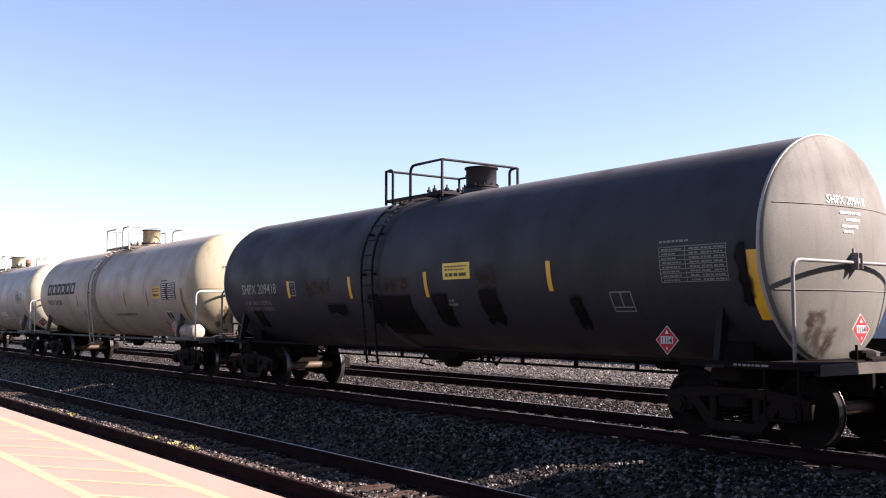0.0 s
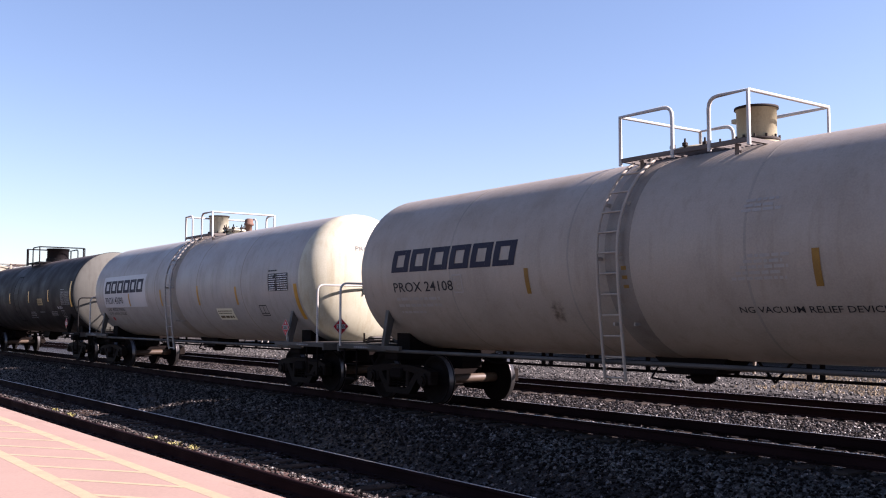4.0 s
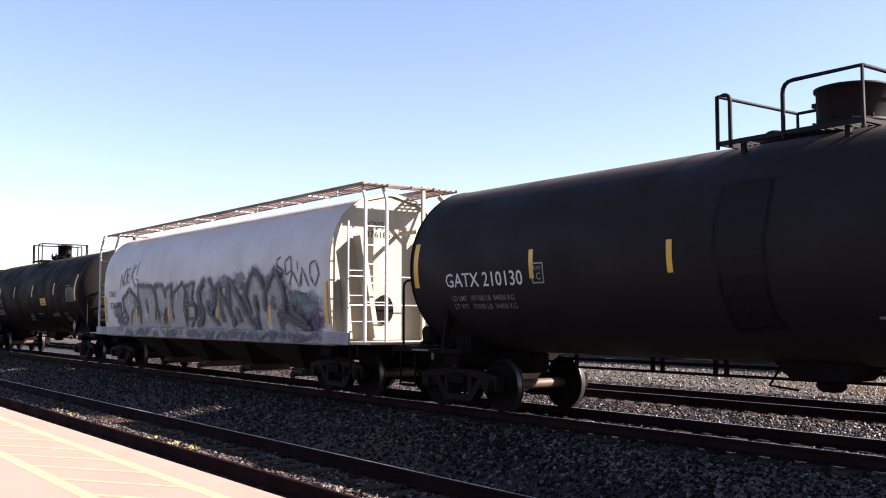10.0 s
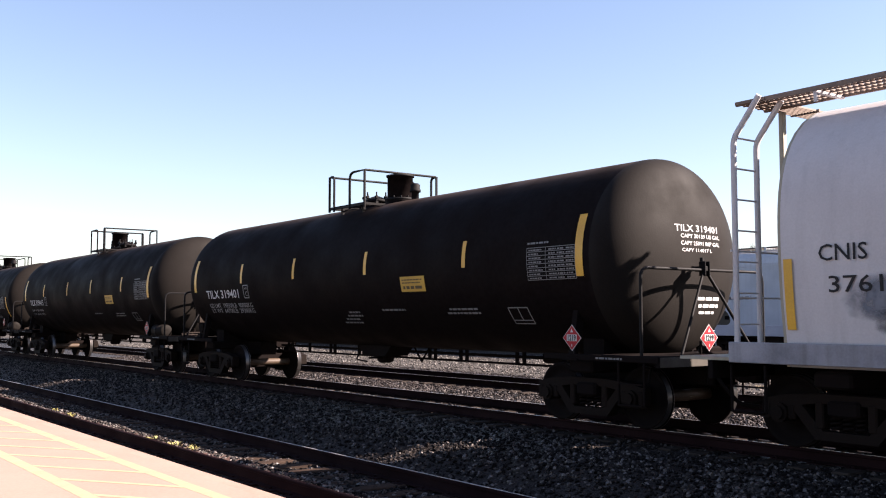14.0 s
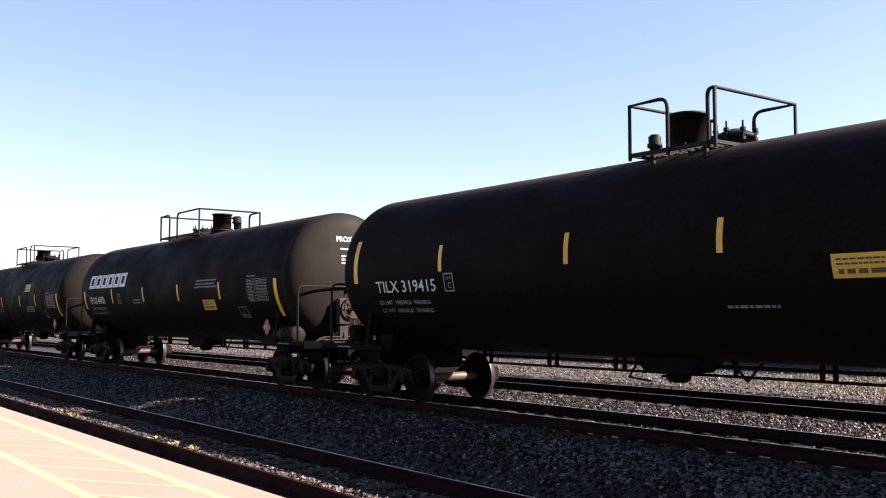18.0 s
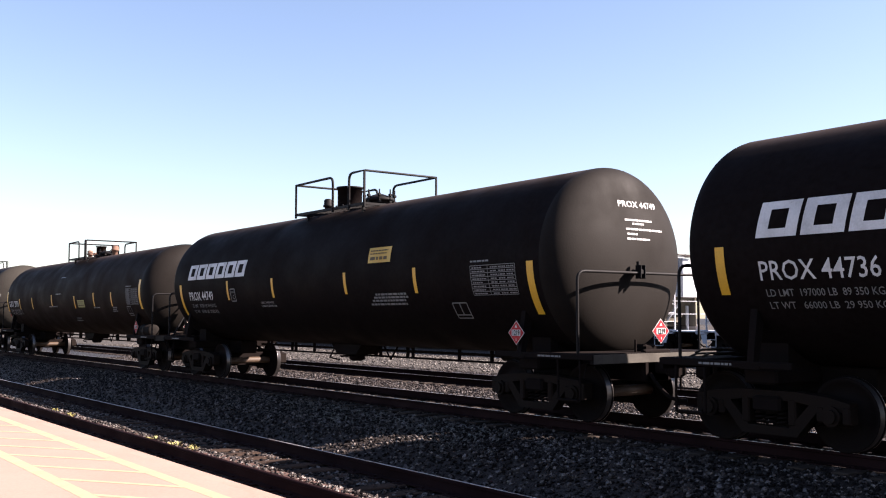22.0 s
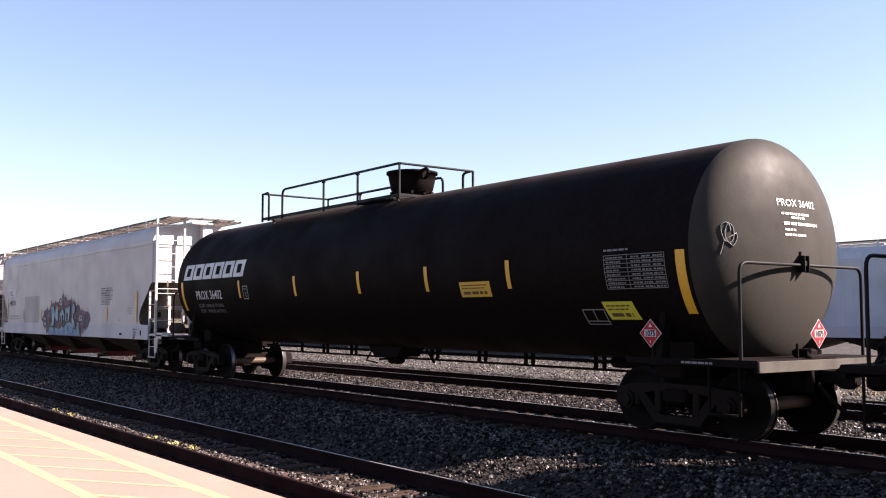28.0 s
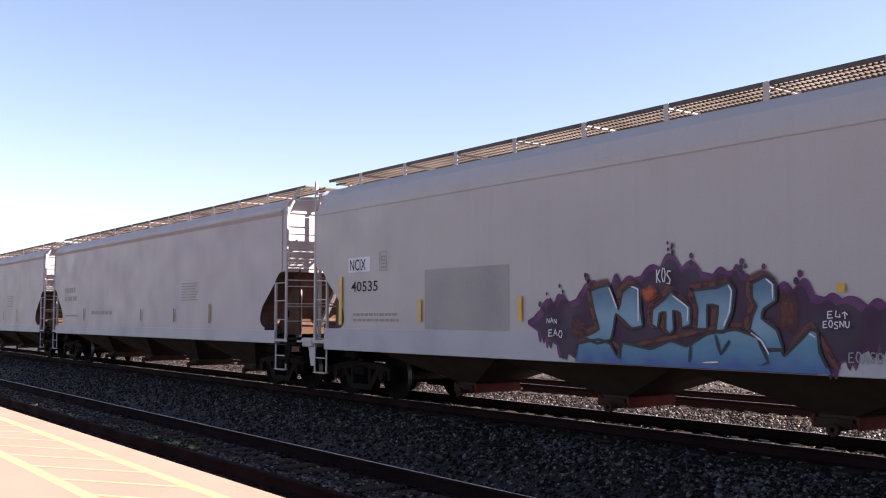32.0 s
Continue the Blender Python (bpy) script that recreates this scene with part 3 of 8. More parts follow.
def add_bogie(car, x):
    bogie = part("bogie", BOLSTER, None, car, "dirty cast-steel two-axle bogie", at=pose(x, 0, 0))
    for side in (-1, 1):
        part("side_frame", SIDE_FRAME, None, bogie, at=pose(0, 1.0 * side, 0, 0, 0, 0 if side < 0 else 180))
        part("spring", SPRING, None, bogie, at=pose(0, 1.0 * side, 0))
    for dx in (-0.889, 0.889):
        ROLLING.append(part("wheelset", WHEELSET, None, bogie, "steel wheelset with bright worn treads", at=pose(dx, 0, WHEEL_R)))


def coupler_mesh():
    s = Shape()
    s.box((-0.1, 0, 0.86), (0.8, 0.16, 0.17), chamfer=0.02)
    s.box((0.32, 0.03, 0.86), (0.26, 0.28, 0.28), chamfer=0.05)
    s.box((0.42, -0.12, 0.86), (0.2, 0.1, 0.28), chamfer=0.03)
    s.pipe([(0.1, -0.3, 0.78), (0.25, -0.32, 0.62), (0.45, -0.26, 0.42), (0.68, -0.14, 0.4)], 0.03, 6, bend=0.1)
    s.pipe([(-0.35, 0.0, 0.95), (-0.35, -0.6, 0.92), (-0.33, -1.25, 0.92), (-0.3, -1.32, 0.72)], 0.018, 6, bend=0.05)
    return s.mesh("coupler", STEEL)


COUPLER = coupler_mesh()


# ---------------------------------------------------------------- tank cars
def on_side(radius, zc, lift=0.006):
    """The camera-side skin of a tank: u along the car, v up the skin from the widest line."""
    def place(u, v):
        a = v / radius
        return (u, -(radius + lift) * math.cos(a), zc + (radius + lift) * math.sin(a))
    return place


def head_profile(r, depth, kind):
    if kind == "dish":
        pts = [(0.0, r), (0.03, r - 0.004), (0.06, r * 0.975)]
        return pts + [(0.06 + depth * (1 - (q ** 2)), r * 0.975 * q) for q in (0.9, 0.78, 0.62, 0.45, 0.25, 0.06)]
    n = 2.05 if kind == "round" else 2.4
    turns = [i * math.pi / 2 / 30 for i in range(30)]
    return [(depth * math.sin(a) ** (2 / n), r * math.cos(a) ** (2 / n)) for a in turns] + [(depth, r * 0.02)]


def head_x(r, depth, kind, y, z):
    """How far the head bulges at y, z from its centre."""
    q = min(1.0, math.hypot(y, z) / r)
    if kind == "dish":
        return 0.06 + depth * (1 - min(1, q / 0.975) ** 2)
    n = 2.05 if kind == "round" else 2.4
    return depth * max(0.0, 1 - q ** n) ** (1 / n)


def v_of(z, r, zc):
    return r * math.asin(max(-0.99, min(0.99, (z - zc) / r)))


BLOCKS = {  # bars of the plain slanted frames that stand for a maker's emblem
    1: [(0, 0, 0.3, 1), (0.76, 0, 1.06, 1), (0.3, 0.77, 0.76, 1), (0.3, 0, 0.76, 0.23)]}


def maker_blocks(car, place, x, z_v, width, height, mat):
    """Six slanted block shapes in a row."""
    pitch = width / 6
    for i, k in enumerate((1, 1, 1, 1, 1, 1)):
        s = Shape()
        for a, b, c, d in BLOCKS[k]:
            u0, u1, v0, v1 = a * pitch * 0.86, c * pitch * 0.86, b * height, d * height
            slant = 0.16
            s.sheet(lambda u, v: place(x + i * pitch + u + slant * v, z_v + v), [u0, u1], [v0 + (v1 - v0) * j / 4 for j in range(5)])
        part("emblem_block", s, mat, car)


def placard(car, place, u, v, number, r=0.2):
    """A red hazard diamond with its number, on a holder plate."""
    ob = part("placard", diamond(lambda a, b: place(a, b, 0.012), u, v, r), OFF_WHITE_INK, car, "red and white hazard placard")
    part("placard_face", diamond(lambda a, b: place(a, b, 0.016), u, v, r * 0.93), RED, ob)
    s = Shape()
    s.sheet(lambda a, b: place(a, b, 0.020), [u - r * 0.54, u + r * 0.54], [v - r * 0.25, v + r * 0.25])
    part("number_panel", s, OFF_WHITE_INK, ob)
    lettering("number", number, r * 0.4, lambda a, b: place(u - r * 0.47 + a, v - r * 0.2 + b, 0.026), INK, ob, width=r * 0.94, bold=0.03)
    s = Shape()
    s.add([place(u - r * 0.15, v + r * 0.42, 0.020), place(u + r * 0.15, v + r * 0.42, 0.020), place(u, v + r * 0.7, 0.020)], [(0, 1, 2)])
    part("flame_mark", s, OFF_WHITE_INK, ob)
    s = Shape()
    s.sheet(lambda a, b: place(a, b, 0.020), [u - r * 0.04, u + r * 0.04], [v - r * 0.66, v - r * 0.48])
    part("class_mark", s, OFF_WHITE_INK, ob)
    return ob


def lifted(place, u, v, k=0.0015):
    """A point a little off the skin, so that crossing lines don't share a plane."""
    x, y, z = place(u, v)
    return (x, y - k, z)


def data_board(car, place, u, v, w, h, mat, skew=0.0, seed=3):
    """A stencilled table: rules and rows of small writing."""
    s = Shape()
    t = 0.010
    rows = 8
    fat = 0.8 if mat == INK else 0.34
    for i in range(rows + 1):
        s.sheet(place, [u, u + w], [v + h * i / rows - t / 2, v + h * i / rows + t / 2])
    for q in (0, 0.4, 1.0):
        s.sheet(lambda a, b: lifted(place, a, b), [u + w * q - t / 2, u + w * q + t / 2], [v + h * i / 6 for i in range(7)])
    ob = tagged(part("data_board", s, mat, car, "stencilled table of figures"), kind="stuff")
    rng = random.Random(seed)
    lines = []
    if mat == INK:                     # black cells with pale figures
        cells = Shape()
        for i in range(rows):
            for a, b in ((0.0, 0.385), (0.405, 0.6), (0.615, 0.8), (0.815, 1.0)):
                cells.sheet(lambda p, q: lifted(place, p, q, -0.002), [u + w * a, u + w * b], [v + h * (i + 0.08) / rows, v + h * (i + 0.92) / rows])
        tagged(part("table_cell", cells, INK, ob), kind="stuff")
        fat, mat = 0.42, WHITE
    for i in range(rows):
        y = v + h * (i + 0.25) / rows
        lines += [(u + 0.04, u + w * rng.uniform(0.25, 0.38), y, h / rows * fat)]
        for q in (0.46, 0.64, 0.82):
            lines += [(u + w * q, u + w * (q + 0.155), y, h / rows * fat)]
    tagged(part("small_print", bars(place, lines, seed), mat, ob), kind="stuff")
    mat = INK if fat > 0.4 else mat
    lines = [(u, u + w * 0.45, v + h + 0.06, 0.03)]
    tagged(part("small_heading", bars(place, lines, seed + 1), mat, ob), kind="stuff")
    return ob


def test_box(car, place, u, v, w, h, mat):
    """A small stencilled frame in three fields."""
    s = Shape()
    t = 0.022
    for a, b, c, d in ((0, 0, 1, 0), (0, 1, 1, 1), (0, 0.22, 1, 0.22)):
        s.sheet(place, [u, u + w], [v + h * b - t / 2, v + h * b + t / 2])
    for q, lo in ((0, 0), (0.5, 0.22), (1, 0)):
        s.sheet(lambda a, b: lifted(place, a, b), [u + w * q - t / 2, u + w * q + t / 2], [v + h * lo + (1 - lo) * h * i / 4 for i in range(5)])
    return part("stencil_box", s, mat, car)


def round_corner(line, k, bend):
    """The inner points of a hoop, corner k rounded and the other one kept square."""
    a, b, c = line[k - 1], line[k], line[k + 1]
    p, q = b + (a - b).normalized() * bend, b + (c - b).normalized() * bend
    arc = [p.lerp(b, t).lerp(b.lerp(q, t), t) for t in (0, 0.25, 0.5, 0.75, 1)]
    return arc + [line[2]] if k == 1 else [line[1]] + arc


def dome_fittings(car, c, r, zc, ink):
    """Manway, safety valves, walkway and handrails on top of a tank."""
    top = zc + r
    x0, x1 = c["deck"]
    w = 0.93
    iron = ink["iron"]
    deck_z = top - r + math.sqrt(r * r - 0.55 ** 2) + 0.03
    s = Shape()
    for x in (x0 + 0.02, x1 - 0.02):
        s.box((x, 0, deck_z), (0.06, 2 * w, 0.05))
    for y0, y1 in ((-w, -0.42), (0.42, w)):
        for y in (y0, y1):
            s.box(((x0 + x1) / 2, y, deck_z), (x1 - x0, 0.05, 0.06))
        k = int((x1 - x0) / 0.09)
        for i in range(k):
            s.box((x0 + (i + 0.5) * (x1 - x0) / k, (y0 + y1) / 2, deck_z + 0.01), (0.012, y1 - y0, 0.03))
    for x in (x0 + 0.3, x1 - 0.3):
        for k in (-1, 1):
            s.box((x, k * 0.78, deck_z - 0.13), (0.07, 0.05, 0.24))
    part("walkway", s, ink["walk"], car, "steel grate walkway round the manway")
    # handrails: two bent hoops on each long side, cross bars at both ends
    h1, h2 = c["hoops"]
    zt, post = c["rail_z"], deck_z - 0.08
    for side in (-1, 1):
        f = (lambda x: x) if side < 0 else (lambda x: x0 + x1 - x)
        y = side * (w + 0.02)
        for pts in ([(x0, post), (x0, zt), (h1, zt), (h1, post)], [(h2, post), (h2, zt), (x1, zt), (x1, post)]):
            s = Shape()
            bent = 0.16 if abs(pts[1][0] - pts[2][0]) > 0.4 else 0.1
            line = [Vector((f(px), y, pz)) for px, pz in pts]
            k = 1 if pts[0][0] == h2 else 2
            s.pipe(line[:1] + round_corner(line, k, bent) + line[-1:], 0.029, 6)
            part("handrail", s, iron, car)
        for x in c.get("posts", ()):
            s = Shape()
            s.box((f(x), y, (post + zt) / 2), (0.05, 0.03, zt - post))
            s.box((f(x), y, zt - 0.03), (0.12, 0.04, 0.05))
            part("handrail_post", s, iron, car)
    for x in (x0, x1):
        s = Shape()
        s.pipe([(x, -w, zt), (x, w, zt)], 0.027, 6)
        part("cross_rail", s, iron, car)
    for kind, x, y, rad, h in c["tops"]:
        base = zc + math.sqrt(r * r - y * y) - 0.05
        s = Shape()
        if kind == "nozzle":      # tall protective housing
            s.lathe([(0, rad), (h - 0.03, rad), (h - 0.03, rad + 0.02), (h, rad + 0.02), (h, rad * 0.9), (h - 0.06, rad * 0.85)], (x, y, base), "z", 28)
            s.lathe([(0, rad + 0.05), (0.1, rad + 0.05)], (x, y, base), "z", 28)
            s.box((x - rad - 0.04, y - 0.05, base + h * 0.75), (0.08, 0.1, 0.06))
            housing = part("valve_housing", s, ink["dome"], car)
            s = Shape()
            s.lathe([(0.1, rad + 0.004), (0.1, rad + 0.045), (0.15, rad + 0.045), (0.15, rad + 0.004)], (x, y, base), "z", 28, closed=True)
            for i in range(12):
                a = i * math.tau / 12
                s.rod((x + (rad + 0.03) * math.cos(a), y + (rad + 0.03) * math.sin(a), base + 0.15),
                      (x + (rad + 0.03) * math.cos(a), y + (rad + 0.03) * math.sin(a), base + 0.19), 0.018, 6)
            part("bolted_flange", s, ink["bolt"], housing)
            s = Shape()
            s.lathe([(h - 0.032, rad + 0.021), (h - 0.03, rad + 0.03), (h + 0.004, rad + 0.03), (h + 0.004, rad + 0.015)], (x, y, base), "z", 28, closed=True)
            part("lid_rim", s, ink["bolt"], housing)
        elif kind == "manway":    # low lid with hinged bolts
            s.lathe([(0, rad), (h * 0.5, rad), (h * 0.5, rad + 0.05), (h * 0.68, rad + 0.05), (h * 0.85, rad * 0.8), (h, rad * 0.3)], (x, y, base), "z", 28)
            lid = part("manway_lid", s, ink["lid"], car)
            s = Shape()
            for i in range(8):
                a = i * math.tau / 8 + 0.2
                bx_, by_ = x + (rad + 0.05) * math.cos(a), y + (rad + 0.05) * math.sin(a)
                s.rod((bx_, by_, base + h * 0.3), (bx_, by_, base + h * 1.25), 0.016, 6)
                s.box((bx_, by_, base + h * 0.85), (0.07, 0.07, 0.06), chamfer=0.01)
                s.box((bx_, by_, base + h * 0.42), (0.06, 0.06, 0.05))
            s.box((x - rad - 0.1, y, base + h * 0.7), (0.16, 0.12, 0.1), chamfer=0.02)
            tagged(part("eye_bolts", s, ink["bolt"], lid, "hinged eye bolts round the lid"), kind="stuff")
        elif kind == "valve":
            s.lathe([(0, rad), (h * 0.55, rad), (h * 0.55, rad * 1.5), (h * 0.68, rad * 1.5), (h * 0.7, rad * 1.25), (h * 0.92, rad * 1.3), (h, rad * 0.8)], (x, y, base), "z", 18)
            part("relief_valve", s, ink["valve"], car)
        elif kind == "bowl":      # wide pressure-car bonnet
            s.lathe([(0, rad * 0.62), (h * 0.14, rad * 0.64), (h * 0.14, rad * 0.76), (h * 0.28, rad * 0.76), (h * 0.34, rad * 0.86), (h * 0.62, rad * 0.94), (h * 0.9, rad), (h * 0.9, rad * 1.07), (h * 0.98, rad * 1.07),
                     (h, rad * 0.96)], (x, y, base), "z", 32)
            for i in range(10):
                a = i * math.tau / 10
                s.box((x + rad * 0.86 * math.cos(a), y + rad * 0.86 * math.sin(a), base + h * 0.22), (0.06, 0.06, 0.08))
            bonnet = part("bonnet", s, ink["dome"], car)
            s = Shape()
            s.pipe([(x + rad, y - 0.12, base + h * 0.94), (x + rad + 0.2, y - 0.12, base + h * 0.98), (x + rad + 0.26, y - 0.12, base + h * 0.8), (x + rad + 0.14, y - 0.12, base + h * 0.66)], 0.035, 6, bend=0.06)
            s.box((x + rad + 0.06, y - 0.12, base + h * 0.8), (0.1, 0.14, 0.2), chamfer=0.02)
            part("latch", s, ink["dome"], bonnet)


def end_details(car, c, r, zc, half, sgn, ink, brake):
    """Stub sill, platform, end rail, grab irons and coupler at one end. sgn: +1 leading end."""
    e = c["end"]                       # from the car's middle to the striker plate
    f = lambda x, y, z: (sgn * x, sgn * y, z)
    bx = c["bogies"] / 2
    s = Shape()
    s.box(f((bx - 1.0 + e) / 2, 0, 0.83), (e - bx + 1.0, 0.5, 0.36), chamfer=0.02)
    s.box(f(e - 0.05, 0, 0.9), (0.1, 0.62, 0.5), chamfer=0.02)
    s.box(f(bx, 0, 0.9), (0.5, 2.5, 0.2), chamfer=0.03)
    part("stub_sill", s, ink["frame"], car)
    # cradle that carries the tank on the bolster
    s = Shape()
    a = [(y, zc - math.sqrt(r * r - y * y) - 0.01) for y in [-0.95 + 0.19 * i for i in range(11)]]
    s.prism(a + [(0.95, 1.0), (-0.95, 1.0)], sgn * (bx - 0.22), sgn * (bx + 0.22), axis="x")
    part("cradle", s, ink["frame"], car)
    for y in (-1.3, 1.3):
        s = Shape()
        k = 1 if y > 0 else -1
        s.prism([(1.46 * k, 1.0), (1.36 * k, 1.0), (1.2 * k, 1.6), (1.33 * k, 1.8)], sgn * bx - 0.05, sgn * bx + 0.05, axis="x")
        s.box((sgn * bx, 1.42 * k, 1.02), (0.3, 0.1, 0.04))
        part("gusset", s, ink["gusset"], car)
    # deck with side sill and steps
    deck = Shape()
    x0 = min(half + 0.1, e - 0.7)
    deck.box(f((x0 + e) / 2, 0, 1.08), (e - x0, 2.9, 0.05), chamfer=0.01)
    deck.box(f(e - 0.03, 0, 1.02), (0.06, 2.9, 0.15))
    platform = part("end_platform", deck, ink["deck"], car, "steel end platform")
    lip = Shape()
    lip.box(f(e + 0.003, 0, 1.02), (0.012, 2.86, 0.14), chamfer=0.003)
    part("platform_lip", lip, SUNLIT_LIP, platform, "dusty end plate")
    for k in (-1, 1):
        rim = Shape()
        rim.box(f((bx - 0.6 + e) / 2, 1.42 * k, 1.05), (e - bx + 0.6, 0.08, 0.09), chamfer=0.01)
        part("platform_edge", rim, ink["deck"], platform)
    a, b = sorted((sgn * (e - 1.2), sgn * (e - 0.68)))
    tagged(part("small_print", bars(lambda u, v: (u, -1.463, v), [(a, b, 1.035, 0.028)], c["seed"] + sgn), STENCIL, platform), kind="stuff")
    for k in (-1, 1):
        s = Shape()
        xs, ys = e - 0.52, 1.44 * k
        s.pipe([f(xs - 0.24, ys, 1.0), f(xs - 0.24, ys, 0.38), f(xs + 0.24, ys, 0.38), f(xs + 0.24, ys, 1.0)], 0.02, 6, bend=0.04)
        s.box(f(xs, ys, 0.4), (0.46, 0.1, 0.02))
        s.box(f(xs, ys, 0.7), (0.46, 0.06, 0.02))
        part("step", s, STEEL, car)
    s = Shape()
    rz, rx = c["end_rail"], e - c.get("rail_in", 0.34)
    ry = c.get("rail_y", 1.42)
    s.pipe([f(rx, -ry, 1.06), f(rx, -ry, rz), f(rx, ry, rz), f(rx, ry, 1.06)], 0.024, 8, bend=0.16)
    hx = half + head_x(r, c["depth"], c["head"], 0, rz - zc)
    s.rod(f(rx, 0, rz), f(hx - 0.02, 0, rz + 0.05), 0.03, 6)
    for k in (-0.05, 0.05):
        s.box(f(rx, k, rz + 0.02), (0.12, 0.02, 0.22), chamfer=0.005)
    s.rod(f(rx - 0.05, 0, rz + 0.08), f(rx - 0.05, 0, rz + 0.19), 0.03, 8)
    s.box(f(rx - 0.06, 0, rz + 0.02), (0.2, 0.1, 0.08), chamfer=0.01)
    if c.get("brace"):
        for k in (-1, 1):
            s.rod(f(rx, 0.02 * k, rz), f(e - 0.1, 0.85 * k, 1.1), 0.024, 6)
    part("end_rail", s, ink["iron2"], car)
    part("coupler", COUPLER, None, car, at=pose(sgn * e, 0, 0, 0, 0, 0 if sgn > 0 else 180))
    s = Shape()
    s.rod(f(e - 0.2, -0.3, 1.1), f(e - 0.2, -0.3, 1.3), 0.02, 6)
    part("bracket", s, ink["frame"], car)
    piped = brake or sgn < 0
    for k, z in ((-0.6, 1.2), (-0.5, 1.3)) if piped else ():
        s = Shape()
        s.pipe([f(x0, k, z), f(e - 0.3, k, z), f(e - 0.2, k - 0.1, z - 0.25)], 0.02, 6, bend=0.08)
        part("end_pipe", s, ink["frame"], car)
    for dx, z in ((-0.12, 1.14), (-0.22, 1.2), (-0.34, 1.15)) if piped else ():
        s = Shape()
        s.pipe([f(e + dx, -0.95, z - 0.04), f(e + dx, -0.8, z), f(e + dx, 0.8, z), f(e + dx, 0.95, z - 0.04)], 0.016, 6)
        part("cross_pipe", s, BRAKE_IRON, car)
    if sgn < 0 and not c.get("no_valve"):
        s = Shape()
        s.box((-(e - 0.42), -0.72, 1.3), (0.4, 0.42, 0.36), chamfer=0.06)
        s.rod((-(e - 0.42), -0.95, 1.36), (-(e - 0.42), -0.7, 1.36), 0.13, 14)
        s.rod((-(e - 0.62), -0.72, 1.42), (-(e - 0.62), -0.72, 1.6), 0.05, 8)
        s.pipe([(-(e - 0.3), -0.8, 1.3), (-(e - 0.12), -0.8, 1.34), (-(e - 0.08), -0.7, 1.1)], 0.03, 6, bend=0.08)
        part("brake_valve", s, STEEL, car, "black brake valve on the end platform")
    s = Shape()
    s.box(f(e - 0.35, 0.1, 1.16), (0.24, 0.3, 0.12), chamfer=0.03)
    part("pad", s, ink["deck"], car)
    if brake:
        s = Shape()
        x, y, z = e - 0.24, -0.04, 1.88
        ring = [(x + 0.06, y + 0.25 * math.cos(a), z + 0.25 * math.sin(a)) for a in [i * math.tau / 20 for i in range(21)]]
        s.pipe(ring, 0.022, 6)
        for i in range(6):
            a = i * math.tau / 6
            s.rod((x + 0.06, y, z), (x + 0.06, y + 0.25 * math.cos(a), z + 0.25 * math.sin(a)), 0.014, 5)
        s.rod((x - 0.06, y, z), (x + 0.1, y, z), 0.05, 10)
        part("hand_brake_wheel", s, ink["brake"], car)
        s = Shape()
        s.box((x - 0.08, y - 0.22, z - 0.1), (0.16, 0.3, 0.62), chamfer=0.03)
        s.box((x - 0.1, y - 0.2, 1.4), (0.1, 0.24, 0.6), chamfer=0.02)
        s.rod((x - 0.08, y - 0.1, 1.1), (x - 0.08, y - 0.1, 1.7), 0.015, 6)
        s.pipe([(x - 0.02, y + 0.02, 1.75), (x, y + 0.05, 1.45), (x - 0.02, y + 0.1, 1.12)], 0.022, 6, bend=0.1)
        s.box((x - 0.04, y + 0.02, 1.72), (0.2, 0.26, 0.2), chamfer=0.04)
        part("hand_brake_housing", s, ink["brake"], car)
        s = Shape()
        k, ax, ay, az = (1.08, e - 1.17, -1.2, 1.25) if c.get("big_reservoir") else (1.0, e - 1.2, -1.2, 1.24)
        s.lathe([(k * a, k * b) for a, b in ((-0.43, 0.06), (-0.425, 0.15), (-0.39, 0.192), (-0.04, 0.192), (-0.035, 0.2), (0.0, 0.2), (0.005, 0.192), (0.39, 0.192), (0.425, 0.15), (0.43, 0.06))], (ax, ay, az), "x", 24)
        for dx in (-0.25, 0.25):
            s.box((ax + dx, ay, az - 0.2), (0.06, 0.34, 0.12))
        part("air_reservoir", s, ink["reservoir"], car)


